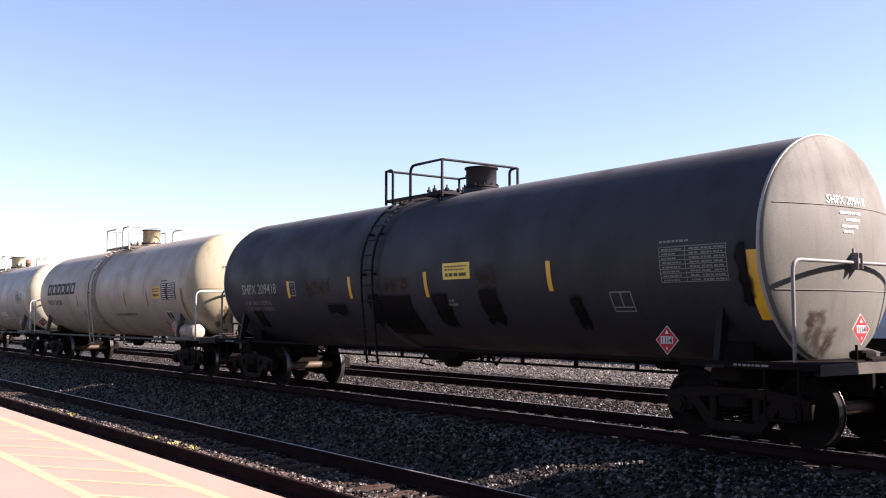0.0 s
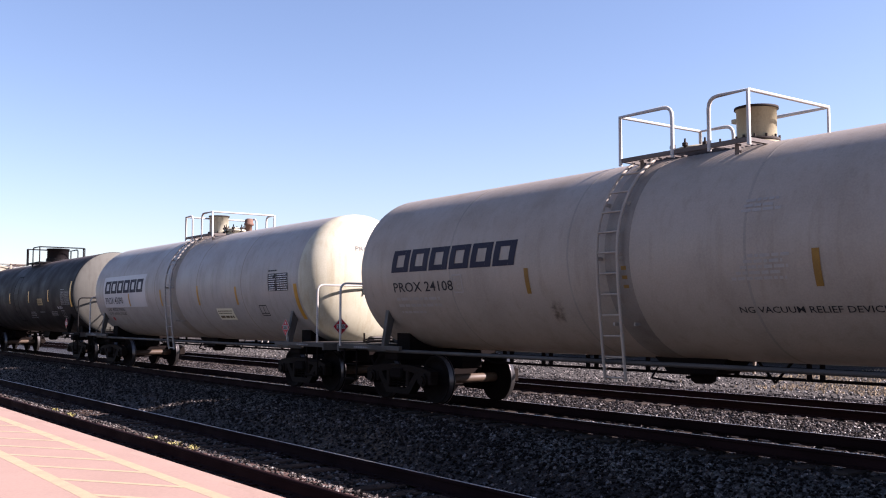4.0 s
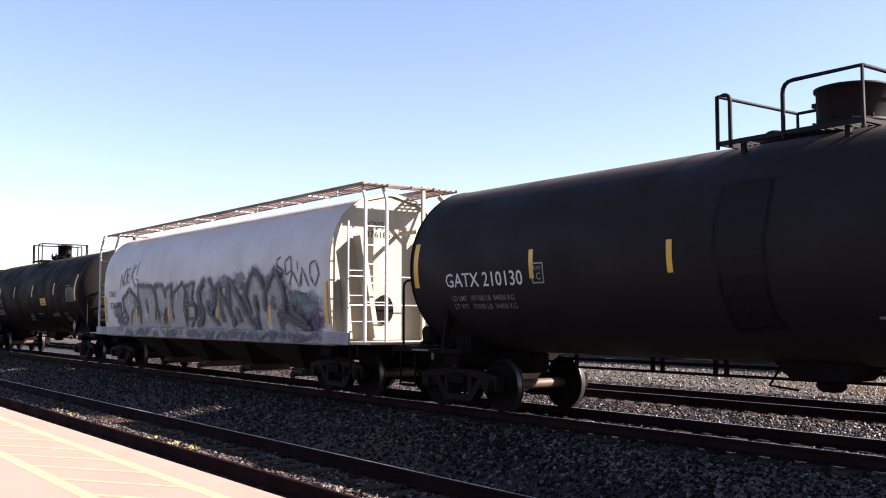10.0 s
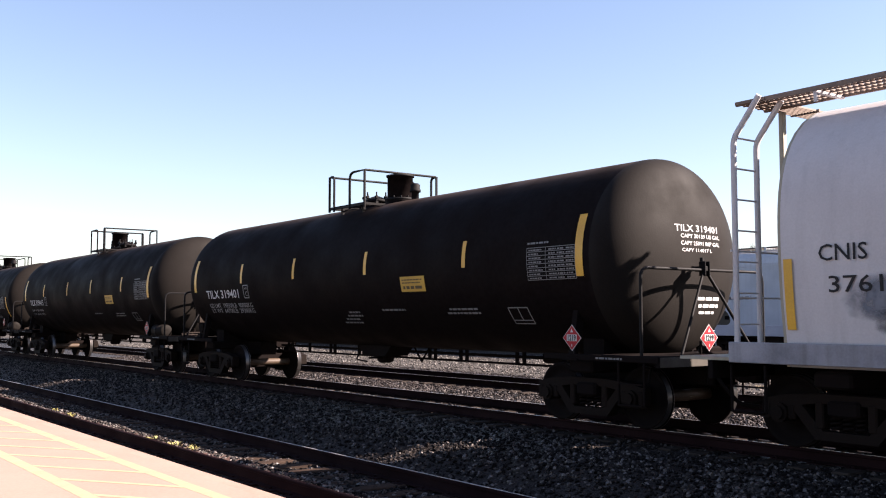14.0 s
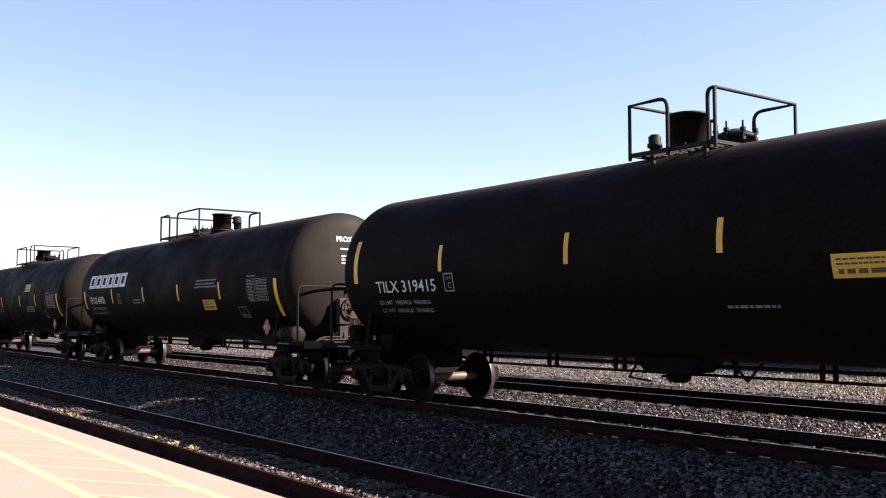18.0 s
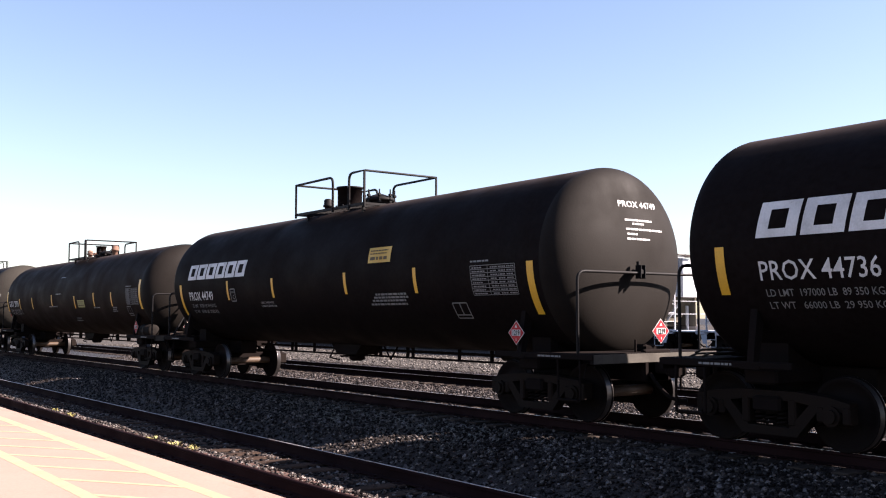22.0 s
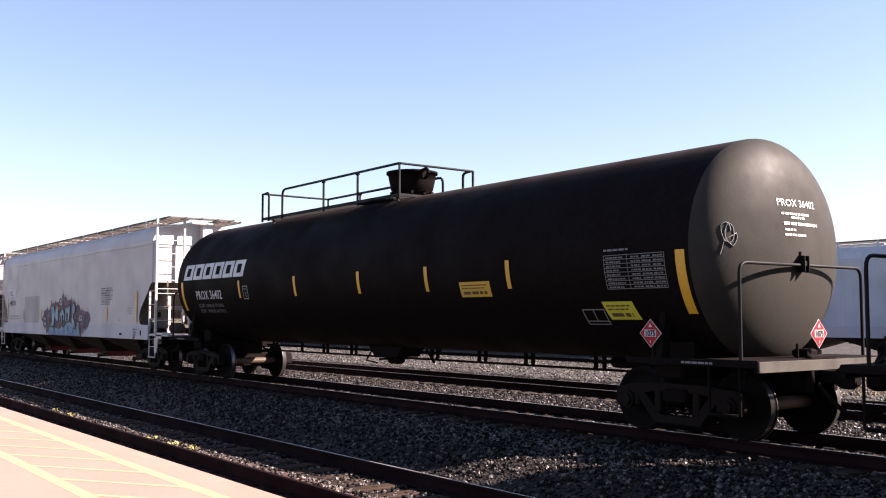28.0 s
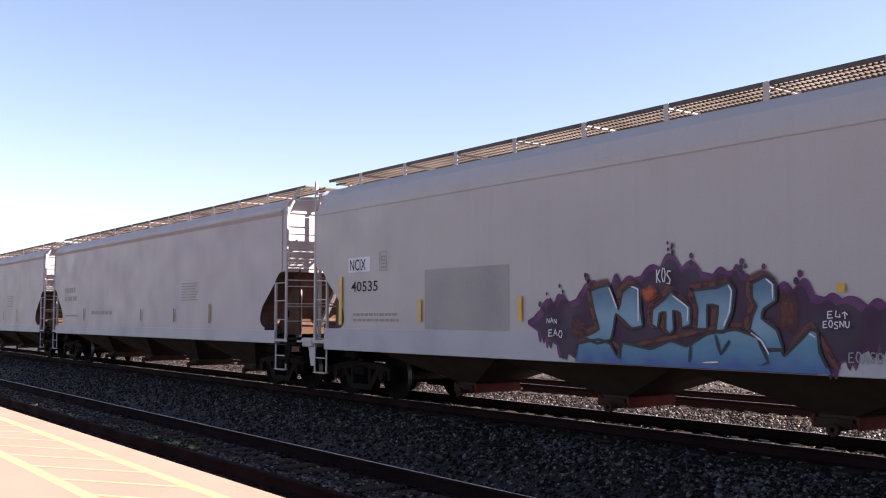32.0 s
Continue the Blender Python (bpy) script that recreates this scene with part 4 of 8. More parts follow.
def under_piping(car, c, r, zc, half, ink, seed):
    """The brake pipe and its hangers below the belly, and the bottom outlet."""
    rng = random.Random(seed)
    belly = zc - r
    b = c["bogies"] / 2 - 1.3
    z1 = belly - 0.24
    s = Shape()
    s.pipe([(-b - 0.4, 0.25, z1 + 0.1), (-b, 0.25, z1), (b, 0.25, z1), (b + 0.4, 0.25, z1 + 0.1)], 0.024, 6)
    part("brake_pipe", s, ink["frame"], car)
    s = Shape()
    s.pipe([(-b, 0.25, belly - 0.1), (b, 0.25, belly - 0.1)], 0.03, 6)
    part("brake_pipe", s, ink["frame"], car)
    x = -b + 0.4
    one = Shape()
    one.box((0, 0.25, (belly + 0.04 + z1) / 2), (0.05, 0.06, belly + 0.08 - z1))
    me = one.mesh("hanger", ink["frame"])
    while x < b - 0.2:
        part("hanger", me, None, car, at=pose(x, 0, 0))
        if rng.random() < 0.6:
            part("hanger", me, None, car, at=pose(x + 0.2, 0, 0))
        x += rng.uniform(1.0, 1.9)
    s = Shape()
    xo = c.get("outlet", -0.3)
    s.prism([(xo - 0.75, belly + 0.1), (xo + 0.75, belly + 0.1), (xo + 0.42, belly - 0.2), (xo - 0.42, belly - 0.2)], -0.3, 0.3)
    s.lathe([(-0.36, 0.12), (-0.32, 0.18), (-0.2, 0.2)], (xo, 0, belly), "z", 20)
    s.rod((xo + 0.1, -0.5, belly - 0.24), (xo + 0.1, 0.5, belly - 0.24), 0.025, 6)
    s.pipe([(xo - 0.6, -0.2, belly), (xo - 0.75, -0.3, belly - 0.3), (xo - 0.3, -0.3, belly - 0.34)], 0.02, 6)
    part("bottom_outlet", s, ink["frame"], car)
    for k in (-1, 1):
        s = Shape()
        s.rod((xo + 1.1 + 0.3 * k, 0.2, belly + 0.02), (xo + 1.1, 0.2, belly - 0.3), 0.02, 6)
        part("brake_rod", s, ink["frame"], car)
    s = Shape()
    s.box((c["bogies"] / 2 - 1.9, 0.5, belly - 0.1), (0.5, 0.35, 0.3), chamfer=0.04)
    s.rod((c["bogies"] / 2 - 2.6, 0.45, belly - 0.1), (c["bogies"] / 2 - 1.9, 0.45, belly - 0.1), 0.11, 12)
    part("brake_cylinder", s, ink["frame"], car)


def chalk_loops(car, c, r, zc, nose):
    """A chalk scribble on the tank head: two loops and a tail."""
    rng = random.Random(4)
    s = Shape()
    pts = [(-1.3 + 0.07 * math.cos(0.45 * i) + 0.003 * i, 2.8 + 0.13 * math.sin(0.45 * i) + rng.uniform(-0.02, 0.02) - 0.003 * i) for i in range(30)]
    pts += [(-1.32 - 0.015 * i, 2.66 - 0.06 * i) for i in range(4)]
    s.pipe([(nose + head_x(r, c["depth"], c["head"], y, z - zc) + 0.006, y, z) for y, z in pts], 0.007, 4)
    part("chalk_scribble", s, STENCIL, car, "thin white chalk scribble")


def tank_car(c):
    """One stub-sill tank car, its middle over the origin, leading end at +x."""
    r, zc, half = c["r"], c["zc"], c["length"] / 2
    ink = c["ink"]
    car = thing("tank_car", c["label"], "tank car", "cars of the passing freight train")
    place = on_side(r, zc)
    raised = lambda u, v, lift=0.0: on_side(r, zc, 0.006 + lift)(u, v)
    s = Shape()
    back = half - c.get("rear_cut", 0.0)
    nose = half + c.get("front_add", 0.0)
    seams = [-back, -back + 0.01] + [-half + c["length"] * i / 6 for i in range(1, 6)] + [nose - 0.01, nose]
    prof = []
    for x in seams:
        if -half + 0.1 < x < half - 0.1 and c.get("bands"):
            prof += [(x - 0.03, r), (x - 0.025, r + 0.006), (x + 0.025, r + 0.006), (x + 0.03, r)]
        else:
            prof.append((x, r))
    s.lathe(prof, (0, 0, zc), "x", 72)
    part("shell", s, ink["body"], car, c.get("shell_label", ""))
    for sgn in (1, -1):
        s = Shape()
        s.lathe([(sgn * ((nose if sgn > 0 else back) + a), q) for a, q in head_profile(r, c["depth"] if sgn > 0 else c.get("rear_depth", c["depth"]), c["head"])], (0, 0, zc), "x", 72)
        # the leading head has a colour of its own, the rear one the shell's
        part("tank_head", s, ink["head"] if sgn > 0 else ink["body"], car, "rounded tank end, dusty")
        if c["head"] == "dish":
            s = Shape()
            s.lathe([(sgn * (half + a), q) for a, q in ((-0.025, r + 0.003), (-0.025, r + 0.008), (0.016, r + 0.008), (0.022, r - 0.008), (0.016, r - 0.014))],
                    (0, 0, zc), "x", 72, closed=True)
            part("rim", s, ink["rim"], car)
    for x in c.get("rings", ()):
        s = Shape()
        s.lathe([(x - 0.02, r + 0.0005), (x - 0.01, r + 0.0025), (x + 0.01, r + 0.0025), (x + 0.02, r + 0.0005)], (0, 0, zc), "x", 72)
        part("ring_seam", s, SEAM, car, "dirty weld seam round the tank")
    if c.get("saddle"):
        s = Shape()
        x, w = c["ladder"] + 0.1, c["saddle"]
        s.lathe([(x - w, r), (x - w + 0.01, r + 0.007), (x + w - 0.01, r + 0.007), (x + w, r)], (0, 0, zc), "x", 72)
        part("saddle_band", s, ink["saddle"], car, "grimy wrapper plate beside the ladder")
    for z in c.get("head_weld", ()):
        s = Shape()
        w = math.sqrt(r * r - (z - zc) ** 2) * 0.93
        s.pipe([(nose + head_x(r, c["depth"], c["head"], w * i / 12, z - zc) + 0.001, w * i / 12, z) for i in range(-12, 13)], 0.007, 5)
        part("head_weld", s, ink["head"], car)
    if c.get("chalk"):
        chalk_loops(car, c, r, zc, nose)
    dome_fittings(car, c, r, zc, ink)
    for sgn in (1, -1):
        add_bogie(car, sgn * c["bogies"] / 2)
        end_details(car, c, r, zc, nose if sgn > 0 else half, sgn, ink, c.get("brake") == sgn)
    under_piping(car, c, r, zc, half, ink, c["seed"])
    # side handrail or ladder on the camera side
    for side in (-1, 1):
        if c.get("ladder") is not None:
            s = Shape()
            x = c["ladder"]
            arc = [(side * (r + 0.1) * math.cos(a), zc + (r + 0.1) * math.sin(a)) for a in [1.05 - 0.15 * i for i in range(8)]]
            foot = [(side * (r + 0.08), zc - 0.5), (side * (r - 0.02), zc - r - 0.02), (side * (r - 0.06), 0.74)]
            for dx in (-0.2, 0.2):
                s.pipe([(x + dx, y, z) for y, z in arc + foot], 0.026, 6)
            for i in range(12):
                z = 0.78 + i * 0.3
                if z < zc:
                    q = (zc - z) / (zc - 0.74)
                    y = r + 0.1 - 0.16 * q
                else:
                    y = math.sqrt(max(0.01, (r + 0.1) ** 2 - (z - zc) ** 2))
                s.rod((x - 0.2, side * y, z), (x + 0.2, side * y, z), 0.016, 6)
            for z in (1.55, 2.5, 3.3):
                y = math.sqrt((r + 0.1) ** 2 - (z - zc) ** 2) - 0.02
                for dx in (-0.2, 0.2):
                    s.box((x + dx, side * (y - 0.05), z), (0.03, 0.14, 0.05))
            part("ladder", s, ink["ladder"], car)
        if c.get("side_sill"):
            s = Shape()
            b = c["bogies"] / 2 + 0.6
            s.rod((-b, side * 1.38, c["side_sill"]), (b, side * 1.38, c["side_sill"]), 0.034, 8)
            part("side_rail", s, ink["deck"], car)
    # markings
    for x, z0, z1, w in c["stripes"]:
        part("reflector_strip", flat_patch(place, x - w / 2, x + w / 2, v_of(z0, r, zc), v_of(z1, r, zc)), c.get("strip", YELLOW), car)
    for kind, *a in c["marks"]:
        if kind == "word":
            body, x, z, h, w, m = a
            lettering("lettering", body, h, lambda u, v, x=x, z=z: place(x + u, v_of(z, r, zc) + v), m, car, width=w)
        elif kind == "blocks":
            x, z, w, h, m = a
            maker_blocks(car, place, x, v_of(z, r, zc), w, h, m)
        elif kind == "bars":
            rows, m, sd = a
            tagged(part("small_print", bars(place, [(u0, u1, v_of(z, r, zc), h) for u0, u1, z, h in rows], sd), m, car), kind="stuff")
        elif kind == "notice":
            x, z, w, h, m, m2, sk = a
            v = v_of(z, r, zc)
            ob = part("notice", flat_patch(place, x, x + w, v, v + h, 4, sk), m, car)
            pl = lambda u, q: raised(u + sk * (q - v), q, 0.004)
            tagged(part("notice_print", bars(pl, [(x + 0.06, x + w - 0.08, v + h * 0.74, h * 0.08), (x + 0.06, x + w - 0.14, v + h * 0.55, h * 0.08),
                                           (x + 0.08, x + w - 0.1, v + h * 0.18, h * 0.2)], 5), m2, ob), kind="stuff")
        elif kind == "patch":
            x, z, w, h, m = a
            v = v_of(z, r, zc)
            part("paint_patch", flat_patch(on_side(r, zc, 0.003), x, x + w, v, v + h, 8), m, car)
        elif kind == "smear":
            x, z, w, h, m = a
            smear(car, on_side(r, zc, 0.009), x, v_of(z, r, zc), w, h, m, int(100 * (x + z) + 900))
        elif kind == "table":
            x, z, w, h, m = a
            data_board(car, place, x, v_of(z, r, zc), w, h, m, seed=c["seed"])
        elif kind == "frame":
            x, z, w, h, m = a
            v = v_of(z, r, zc)
            s = Shape()
            for q in (0, 1):
                s.sheet(place, [x, x + w], [v + h * q - 0.012, v + h * q + 0.012])
                s.sheet(lambda a, b: lifted(place, a, b), [x + w * q - 0.012, x + w * q + 0.012], [v + h * i / 6 for i in range(7)])
            ob = part("stencil_frame", s, m, car)
            lettering("lettering", "PLATE", 0.05, lambda u, q, x=x, v=v: place(x + 0.05 + u, v + 0.21 + q), m, ob, width=0.16)
            lettering("lettering", "C", 0.11, lambda u, q, x=x, v=v: place(x + 0.09 + u, v + 0.05 + q), m, ob)
        elif kind == "box":
            x, z, w, h, m = a
            test_box(car, place, x, v_of(z, r, zc), w, h, m)
        elif kind == "placard":
            x, z, number = a
            flat = lambda u, w_, lift=0.0: (u, -1.46 - lift, w_)
            ob = placard(car, flat, x, z, number)
            s = Shape()
            s.rod((x, -1.45, z), (x, -1.42, 1.05), 0.016, 6)
            part("placard_post", s, ink["iron"], ob)
    if c.get("head_words"):
        words, m = c["head_words"]

        def front(u, v):
            return (nose + head_x(r, c["depth"], c["head"], u, v - zc) + 0.006, u, v)
        for n, (y, z, w, h) in enumerate(c.get("head_smears", ())):
            smear(car, front, y, z, w, h, c.get("head_grime", SOOTY), 40 + n)
        for body, y, z, h, w in words:
            if body:
                lettering("lettering", body, h, lambda u, v, y=y, z=z: front(y + u, z + v), m, car, width=w)
            else:
                tagged(part("small_print", bars(front, [(y, y + w, z, h)], int(100 * z)), m, car), kind="stuff")
    if c.get("head_placard"):
        y, z, number = c["head_placard"]
        x = c["end"] - 0.16
        placard(car, lambda u, v, lift=0.0: (x + lift, u, v), y, z, number)
    return car


# ---------------------------------------------------------------- paint on the hoppers
PURPLE = material("dark_purple_spray_paint", (0.026, 0.007, 0.031), (0.046, 0.01, 0.042), 0.6, amount=0.5, scale=3, bump=0.02)
VIOLET = material("violet_spray_paint", (0.095, 0.018, 0.092), (0.06, 0.012, 0.06), 0.6, amount=0.5, scale=3, bump=0.02)
SILVER = material("silver_grey_spray_paint", (0.262, 0.25, 0.252), (0.19, 0.182, 0.186), 0.55, amount=0.75, scale=2.4, grain=0.2, fine=18, bump=0.02)
CHALK = material("chalky_white_spray_paint", (0.62, 0.60, 0.64), (0.45, 0.42, 0.46), 0.6, amount=0.4, bump=0.02)

STROKES = {  # letter-like shapes as strokes in a unit box
    "n": [[(0, 0), (0.05, 1)], [(0.05, 1), (0.9, 0.02)], [(0.9, 0), (1, 1)]],
    "u": [[(0, 1), (0.05, 0.2), (0.4, 0), (0.8, 0.15), (0.95, 1)]],
    "m": [[(0, 0), (0.1, 1), (0.48, 0.35), (0.85, 1), (1, 0)]],
    "e": [[(0.9, 1), (0.05, 0.95), (0, 0), (1, 0.05)], [(0.05, 0.5), (0.75, 0.52)]],
    "s": [[(1, 0.95), (0.3, 1), (0.05, 0.72), (0.85, 0.35), (0.75, 0.02), (0, 0.06)]],
    "o": [[(0.3, 0), (0, 0.4), (0.3, 1), (0.8, 0.95), (1, 0.5), (0.75, 0), (0.3, 0)]],
    "a": [[(0, 0), (0.45, 1), (1, 0)], [(0.2, 0.35), (0.8, 0.38)]],
    "r": [[(0, 0), (0.05, 1), (0.8, 0.95), (0.75, 0.55), (0.1, 0.5), (1, 0)]],
    "k": [[(0, 0), (0.05, 1)], [(0.9, 1), (0.08, 0.45), (1, 0)]],
    "i": [[(0, 0.75), (0.5, 1), (1, 0.6)], [(0.45, 0.95), (0.55, 0)]],
    "l": [[(0.3, 1), (0.1, 0.15), (1, 0.05)], [(0.95, 0.05), (0.9, 0.5)]]}


def ribbon(shape, place, line, width, step=0.06, lift=0.0):
    """A brush stroke along a line, laid on a surface; each straight piece lies a hair above the one before."""
    pts = [Vector(p) for p in line]
    for k, (a, b) in enumerate(zip(pts, pts[1:])):
        d = (b - a).normalized()
        nrm = Vector((-d.y, d.x)) * width / 2
        n = max(2, int((b - a).length / step))
        put = lambda q: place(q.x, q.y, lift + 0.0012 * k)
        row = [a.lerp(b, i / n) for i in range(n + 1)]
        shape.add([put(q + nrm) for q in row] + [put(q - nrm) for q in row], [(i, i + 1, n + i + 2, n + i + 1) for i in range(n)])
        if k:
            ring = [place(a.x + width / 2 * math.cos(t), a.y + width / 2 * math.sin(t), lift + 0.0012 * k - 0.0006) for t in [i * math.tau / 12 for i in range(12)]]
            shape.add(ring, [tuple(range(12))])


def spray_material(name, colour, lo=0.3, hi=0.6, spec=0.5):
    """Thin sprayed paint: dense in the middle of a patch, speckled and gone towards its rim."""
    m = bpy.data.materials.new(name)
    m.use_nodes = True
    nt = m.node_tree
    b = nt.nodes["Principled BSDF"]
    b.inputs["Base Color"].default_value = (*colour, 1)
    b.inputs["Roughness"].default_value = 0.6
    b.inputs["Specular IOR Level"].default_value = spec
    cover = nt.nodes.new("ShaderNodeAttribute")
    cover.attribute_name = "cover"
    co = nt.nodes.new("ShaderNodeTexCoord").outputs["Object"]
    mul = nt.nodes.new("ShaderNodeMath")
    mul.operation = "MULTIPLY"
    nt.links.new(cover.outputs["Fac"], mul.inputs[0])
    nt.links.new(ramp(nt, noise_tex(nt, co, 5.0, 4), lo, hi), mul.inputs[1])
    nt.links.new(mul.outputs[0], b.inputs["Alpha"])
    return m


SOOTY = spray_material("sooty_smear", (0.0035, 0.003, 0.0034), 0.12, 0.34, 0.1)
SPILL = spray_material("dark_oily_spill", (0.0082, 0.0067, 0.0075), 0.0, 0.25, 0.1)
RUST_SMEAR = spray_material("thin_rust_stain", (0.13, 0.072, 0.04), 0.28, 0.75, 0.15)
AMBER_SMEAR = spray_material("brown_grease_smear", (0.042, 0.028, 0.021), 0.3, 0.75, 0.1)
HAZE_DARK = spray_material("dark_grey_spray_haze", (0.06, 0.058, 0.066))
SPRAY_DARK = spray_material("charcoal_spray_line", (0.045, 0.043, 0.05), 0.12, 0.42)
SPRAY_BLACK = spray_material("black_spray_line", (0.016, 0.012, 0.018), 0.1, 0.35)
SPRAY_TAG = spray_material("thin_black_spray_line", (0.05, 0.047, 0.055), 0.25, 0.5)
SPRAY_RUST = spray_material("rust_red_spray", (0.10, 0.022, 0.016), 0.2, 0.5)
SPRAY_ORANGE = spray_material("orange_spray", (0.42, 0.07, 0.02), 0.1, 0.4)
SPRAY_WHITE = spray_material("white_spray_line", (0.62, 0.60, 0.64), 0.1, 0.4)
SPRAY_PURPLE = spray_material("purple_spray_haze", (0.10, 0.055, 0.11), 0.3, 0.62)
HAZE_LIGHT = spray_material("pale_silver_spray_haze", (0.40, 0.39, 0.40), 0.35, 0.6)
HAZE_TEAL = spray_material("dull_teal_spray_haze", (0.12, 0.16, 0.165), 0.2, 0.5)
HAZE_BLUE = spray_material("blue_grey_spray_haze", (0.15, 0.165, 0.20))
HAZE_MAUVE = spray_material("mauve_spray_haze", (0.22, 0.15, 0.22))


def haze(car, place, x, z, rx, rz, mat, seed, lift=0.003):
    """A soft patch of overspray that thins out towards its rim."""
    rng = random.Random(seed)
    spokes = 20
    tone = [rng.uniform(0.8, 1.2) for _ in range(spokes)]
    vs, fs, cover = [place(x, z, lift)], [], [1.0]
    for j, (r, c) in enumerate(((0.4, 0.9), (0.75, 0.5), (1.0, 0.0))):
        for i in range(spokes):
            a = i * math.tau / spokes
            vs.append(place(x + rx * r * tone[i] * math.cos(a), max(1.06, z + rz * r * tone[i] * math.sin(a)), lift))
            cover.append(c)
    for i in range(spokes):
        k = (i + 1) % spokes
        fs.append((0, 1 + i, 1 + k))
        for j in (0, 1):
            fs.append((1 + j * spokes + i, 1 + (j + 1) * spokes + i, 1 + (j + 1) * spokes + k, 1 + j * spokes + k))
    s = Shape()
    s.add(vs, fs)
    ob = part("overspray_patch", s, mat, car)
    layer = ob.data.attributes.new("cover", "FLOAT", "POINT")
    for i, c in enumerate(cover):
        layer.data[i].value = c


def smear(car, place, x, v, w, h, mat, seed):
    """A ragged patch of soot or grease on a tank's side, thin at its rim."""
    rng = random.Random(seed)
    nx, ny, rim = 8, 10, min(0.09, w * 0.3)
    left = [rng.uniform(-0.04, 0.05) for _ in range(ny + 1)]
    right = [rng.uniform(-0.05, 0.04) for _ in range(ny + 1)]
    foot = [rng.uniform(-0.1, 0.04) for _ in range(nx + 1)]
    vs, cover = [], []
    for j in range(ny + 1):
        for i in range(nx + 1):
            p = (0, rim, *[rim + (w - 2 * rim) * k / (nx - 2) for k in range(1, nx - 2)], w - rim, w)[i]
            q = (0, rim, *[rim + (h - 2 * rim) * k / (ny - 2) for k in range(1, ny - 2)], h - rim, h)[j]
            vs.append(place(x + p + left[j] * (1 - p / w) + right[j] * p / w, v + q + foot[i] * (1 - q / h)))
            cover.append(0.0 if i in (0, nx) or j in (0, ny) else 1.0)
    s = Shape()
    s.add(vs, [(j * (nx + 1) + i, j * (nx + 1) + i + 1, (j + 1) * (nx + 1) + i + 1, (j + 1) * (nx + 1) + i) for j in range(ny) for i in range(nx)])
    ob = part("grime_patch", s, mat, car)
    layer = ob.data.attributes.new("cover", "FLOAT", "POINT")
    layer.data.foreach_set("value", cover)


def scrawl(car, place, kinds, x, z, w, h, mat, width=0.035, lift=0.006):
    s = Shape()
    for i, k in enumerate(kinds):
        for line in STROKES[k]:
            ribbon(s, place, [(x + (i + 0.75 * p) * w, z + (q + 0.12 * math.sin(i * 2.3)) * h) for p, q in line], width, lift=lift)
    tagged(part("painted_tag", s, mat, car), kind="stuff")


def faded_blue_paint():
    """Letters sprayed from a teal top over a pale middle to a deep blue foot."""
    m = bpy.data.materials.new("teal_to_blue_spray_paint")
    m.use_nodes = True
    nt = m.node_tree
    b = nt.nodes["Principled BSDF"]
    co = nt.nodes.new("ShaderNodeTexCoord").outputs["Object"]
    sep = nt.nodes.new("ShaderNodeSeparateXYZ")
    nt.links.new(co, sep.inputs[0])
    wob = nt.nodes.new("ShaderNodeMath")
    wob.operation = "MULTIPLY_ADD"
    nt.links.new(noise_tex(nt, co, 3.0, 3), wob.inputs[0])
    wob.inputs[1].default_value = 0.35
    nt.links.new(sep.outputs[2], wob.inputs[2])
    low = mix_rgb(nt, ramp(nt, wob.outputs[0], 1.16, 1.42), (0.03, 0.085, 0.25), (0.06, 0.19, 0.29))
    mid = mix_rgb(nt, ramp(nt, wob.outputs[0], 1.48, 1.72), low, (0.16, 0.28, 0.37))
    top = mix_rgb(nt, ramp(nt, wob.outputs[0], 1.85, 2.2), mid, (0.055, 0.14, 0.22))
    nt.links.new(top, b.inputs["Base Color"])
    b.inputs["Roughness"].default_value = 0.55
    return m


FADED_BLUE = faded_blue_paint()


def soft_line(line, step=0.07):
    """Points along a line with its corners rounded off."""
    pts = [Vector(p) for p in line]
    closed = pts[0] == pts[-1]
    out = []
    for i in range(len(pts) - 1):
        p0 = pts[i - 1] if i else (pts[-2] if closed else pts[0] * 2 - pts[1])
        p3 = pts[i + 2] if i + 2 < len(pts) else (pts[1] if closed else pts[-1] * 2 - pts[-2])
        p1, p2 = pts[i], pts[i + 1]
        n = max(2, int((p2 - p1).length / step))
        for k in range(n):
            t = k / n
            # half a straight line, half a smooth curve: bent strokes with firm corners
            curve = 0.5 * (2 * p1 + (p2 - p0) * t + (2 * p0 - 5 * p1 + 4 * p2 - p3) * t * t + (3 * p1 - p0 - 3 * p2 + p3) * t ** 3)
            out.append(curve.lerp(p1.lerp(p2, t), 0.75))
    return out + [pts[-1]]


def spray_lines(name, car, place, lines, width, mat, lift=0.006, soft=0.4):
    """Sprayed lines with soft rims, each a part; each runs a hair above the one before."""
    for n, line in enumerate(lines):
        s, cover = Shape(), []
        row = soft_line(line)
        vs = []
        for i, p in enumerate(row):
            d = row[min(i + 1, len(row) - 1)] - row[max(i - 1, 0)]
            d = d.normalized() if d.length > 1e-6 else Vector((1, 0))
            side = Vector((-d.y, d.x)) * width / 2
            thin = 0.7 if i in (0, len(row) - 1) else 1.0
            for q, c in ((-1, 0.0), (-1 + soft, 1.0), (1 - soft, 1.0), (1, 0.0)):
                a = p + side * q * thin
                vs.append(place(a.x, max(1.06, a.y), lift + 0.0008 * n))
                cover.append(c)
        s.add(vs, [(4 * i + k, 4 * i + k + 1, 4 * i + k + 5, 4 * i + k + 4) for i in range(len(row) - 1) for k in range(3)])
        ob = part(name, s, mat, car)
        layer = ob.data.attributes.new("cover", "FLOAT", "POINT")
        for i, c in enumerate(cover):
            layer.data[i].value = c


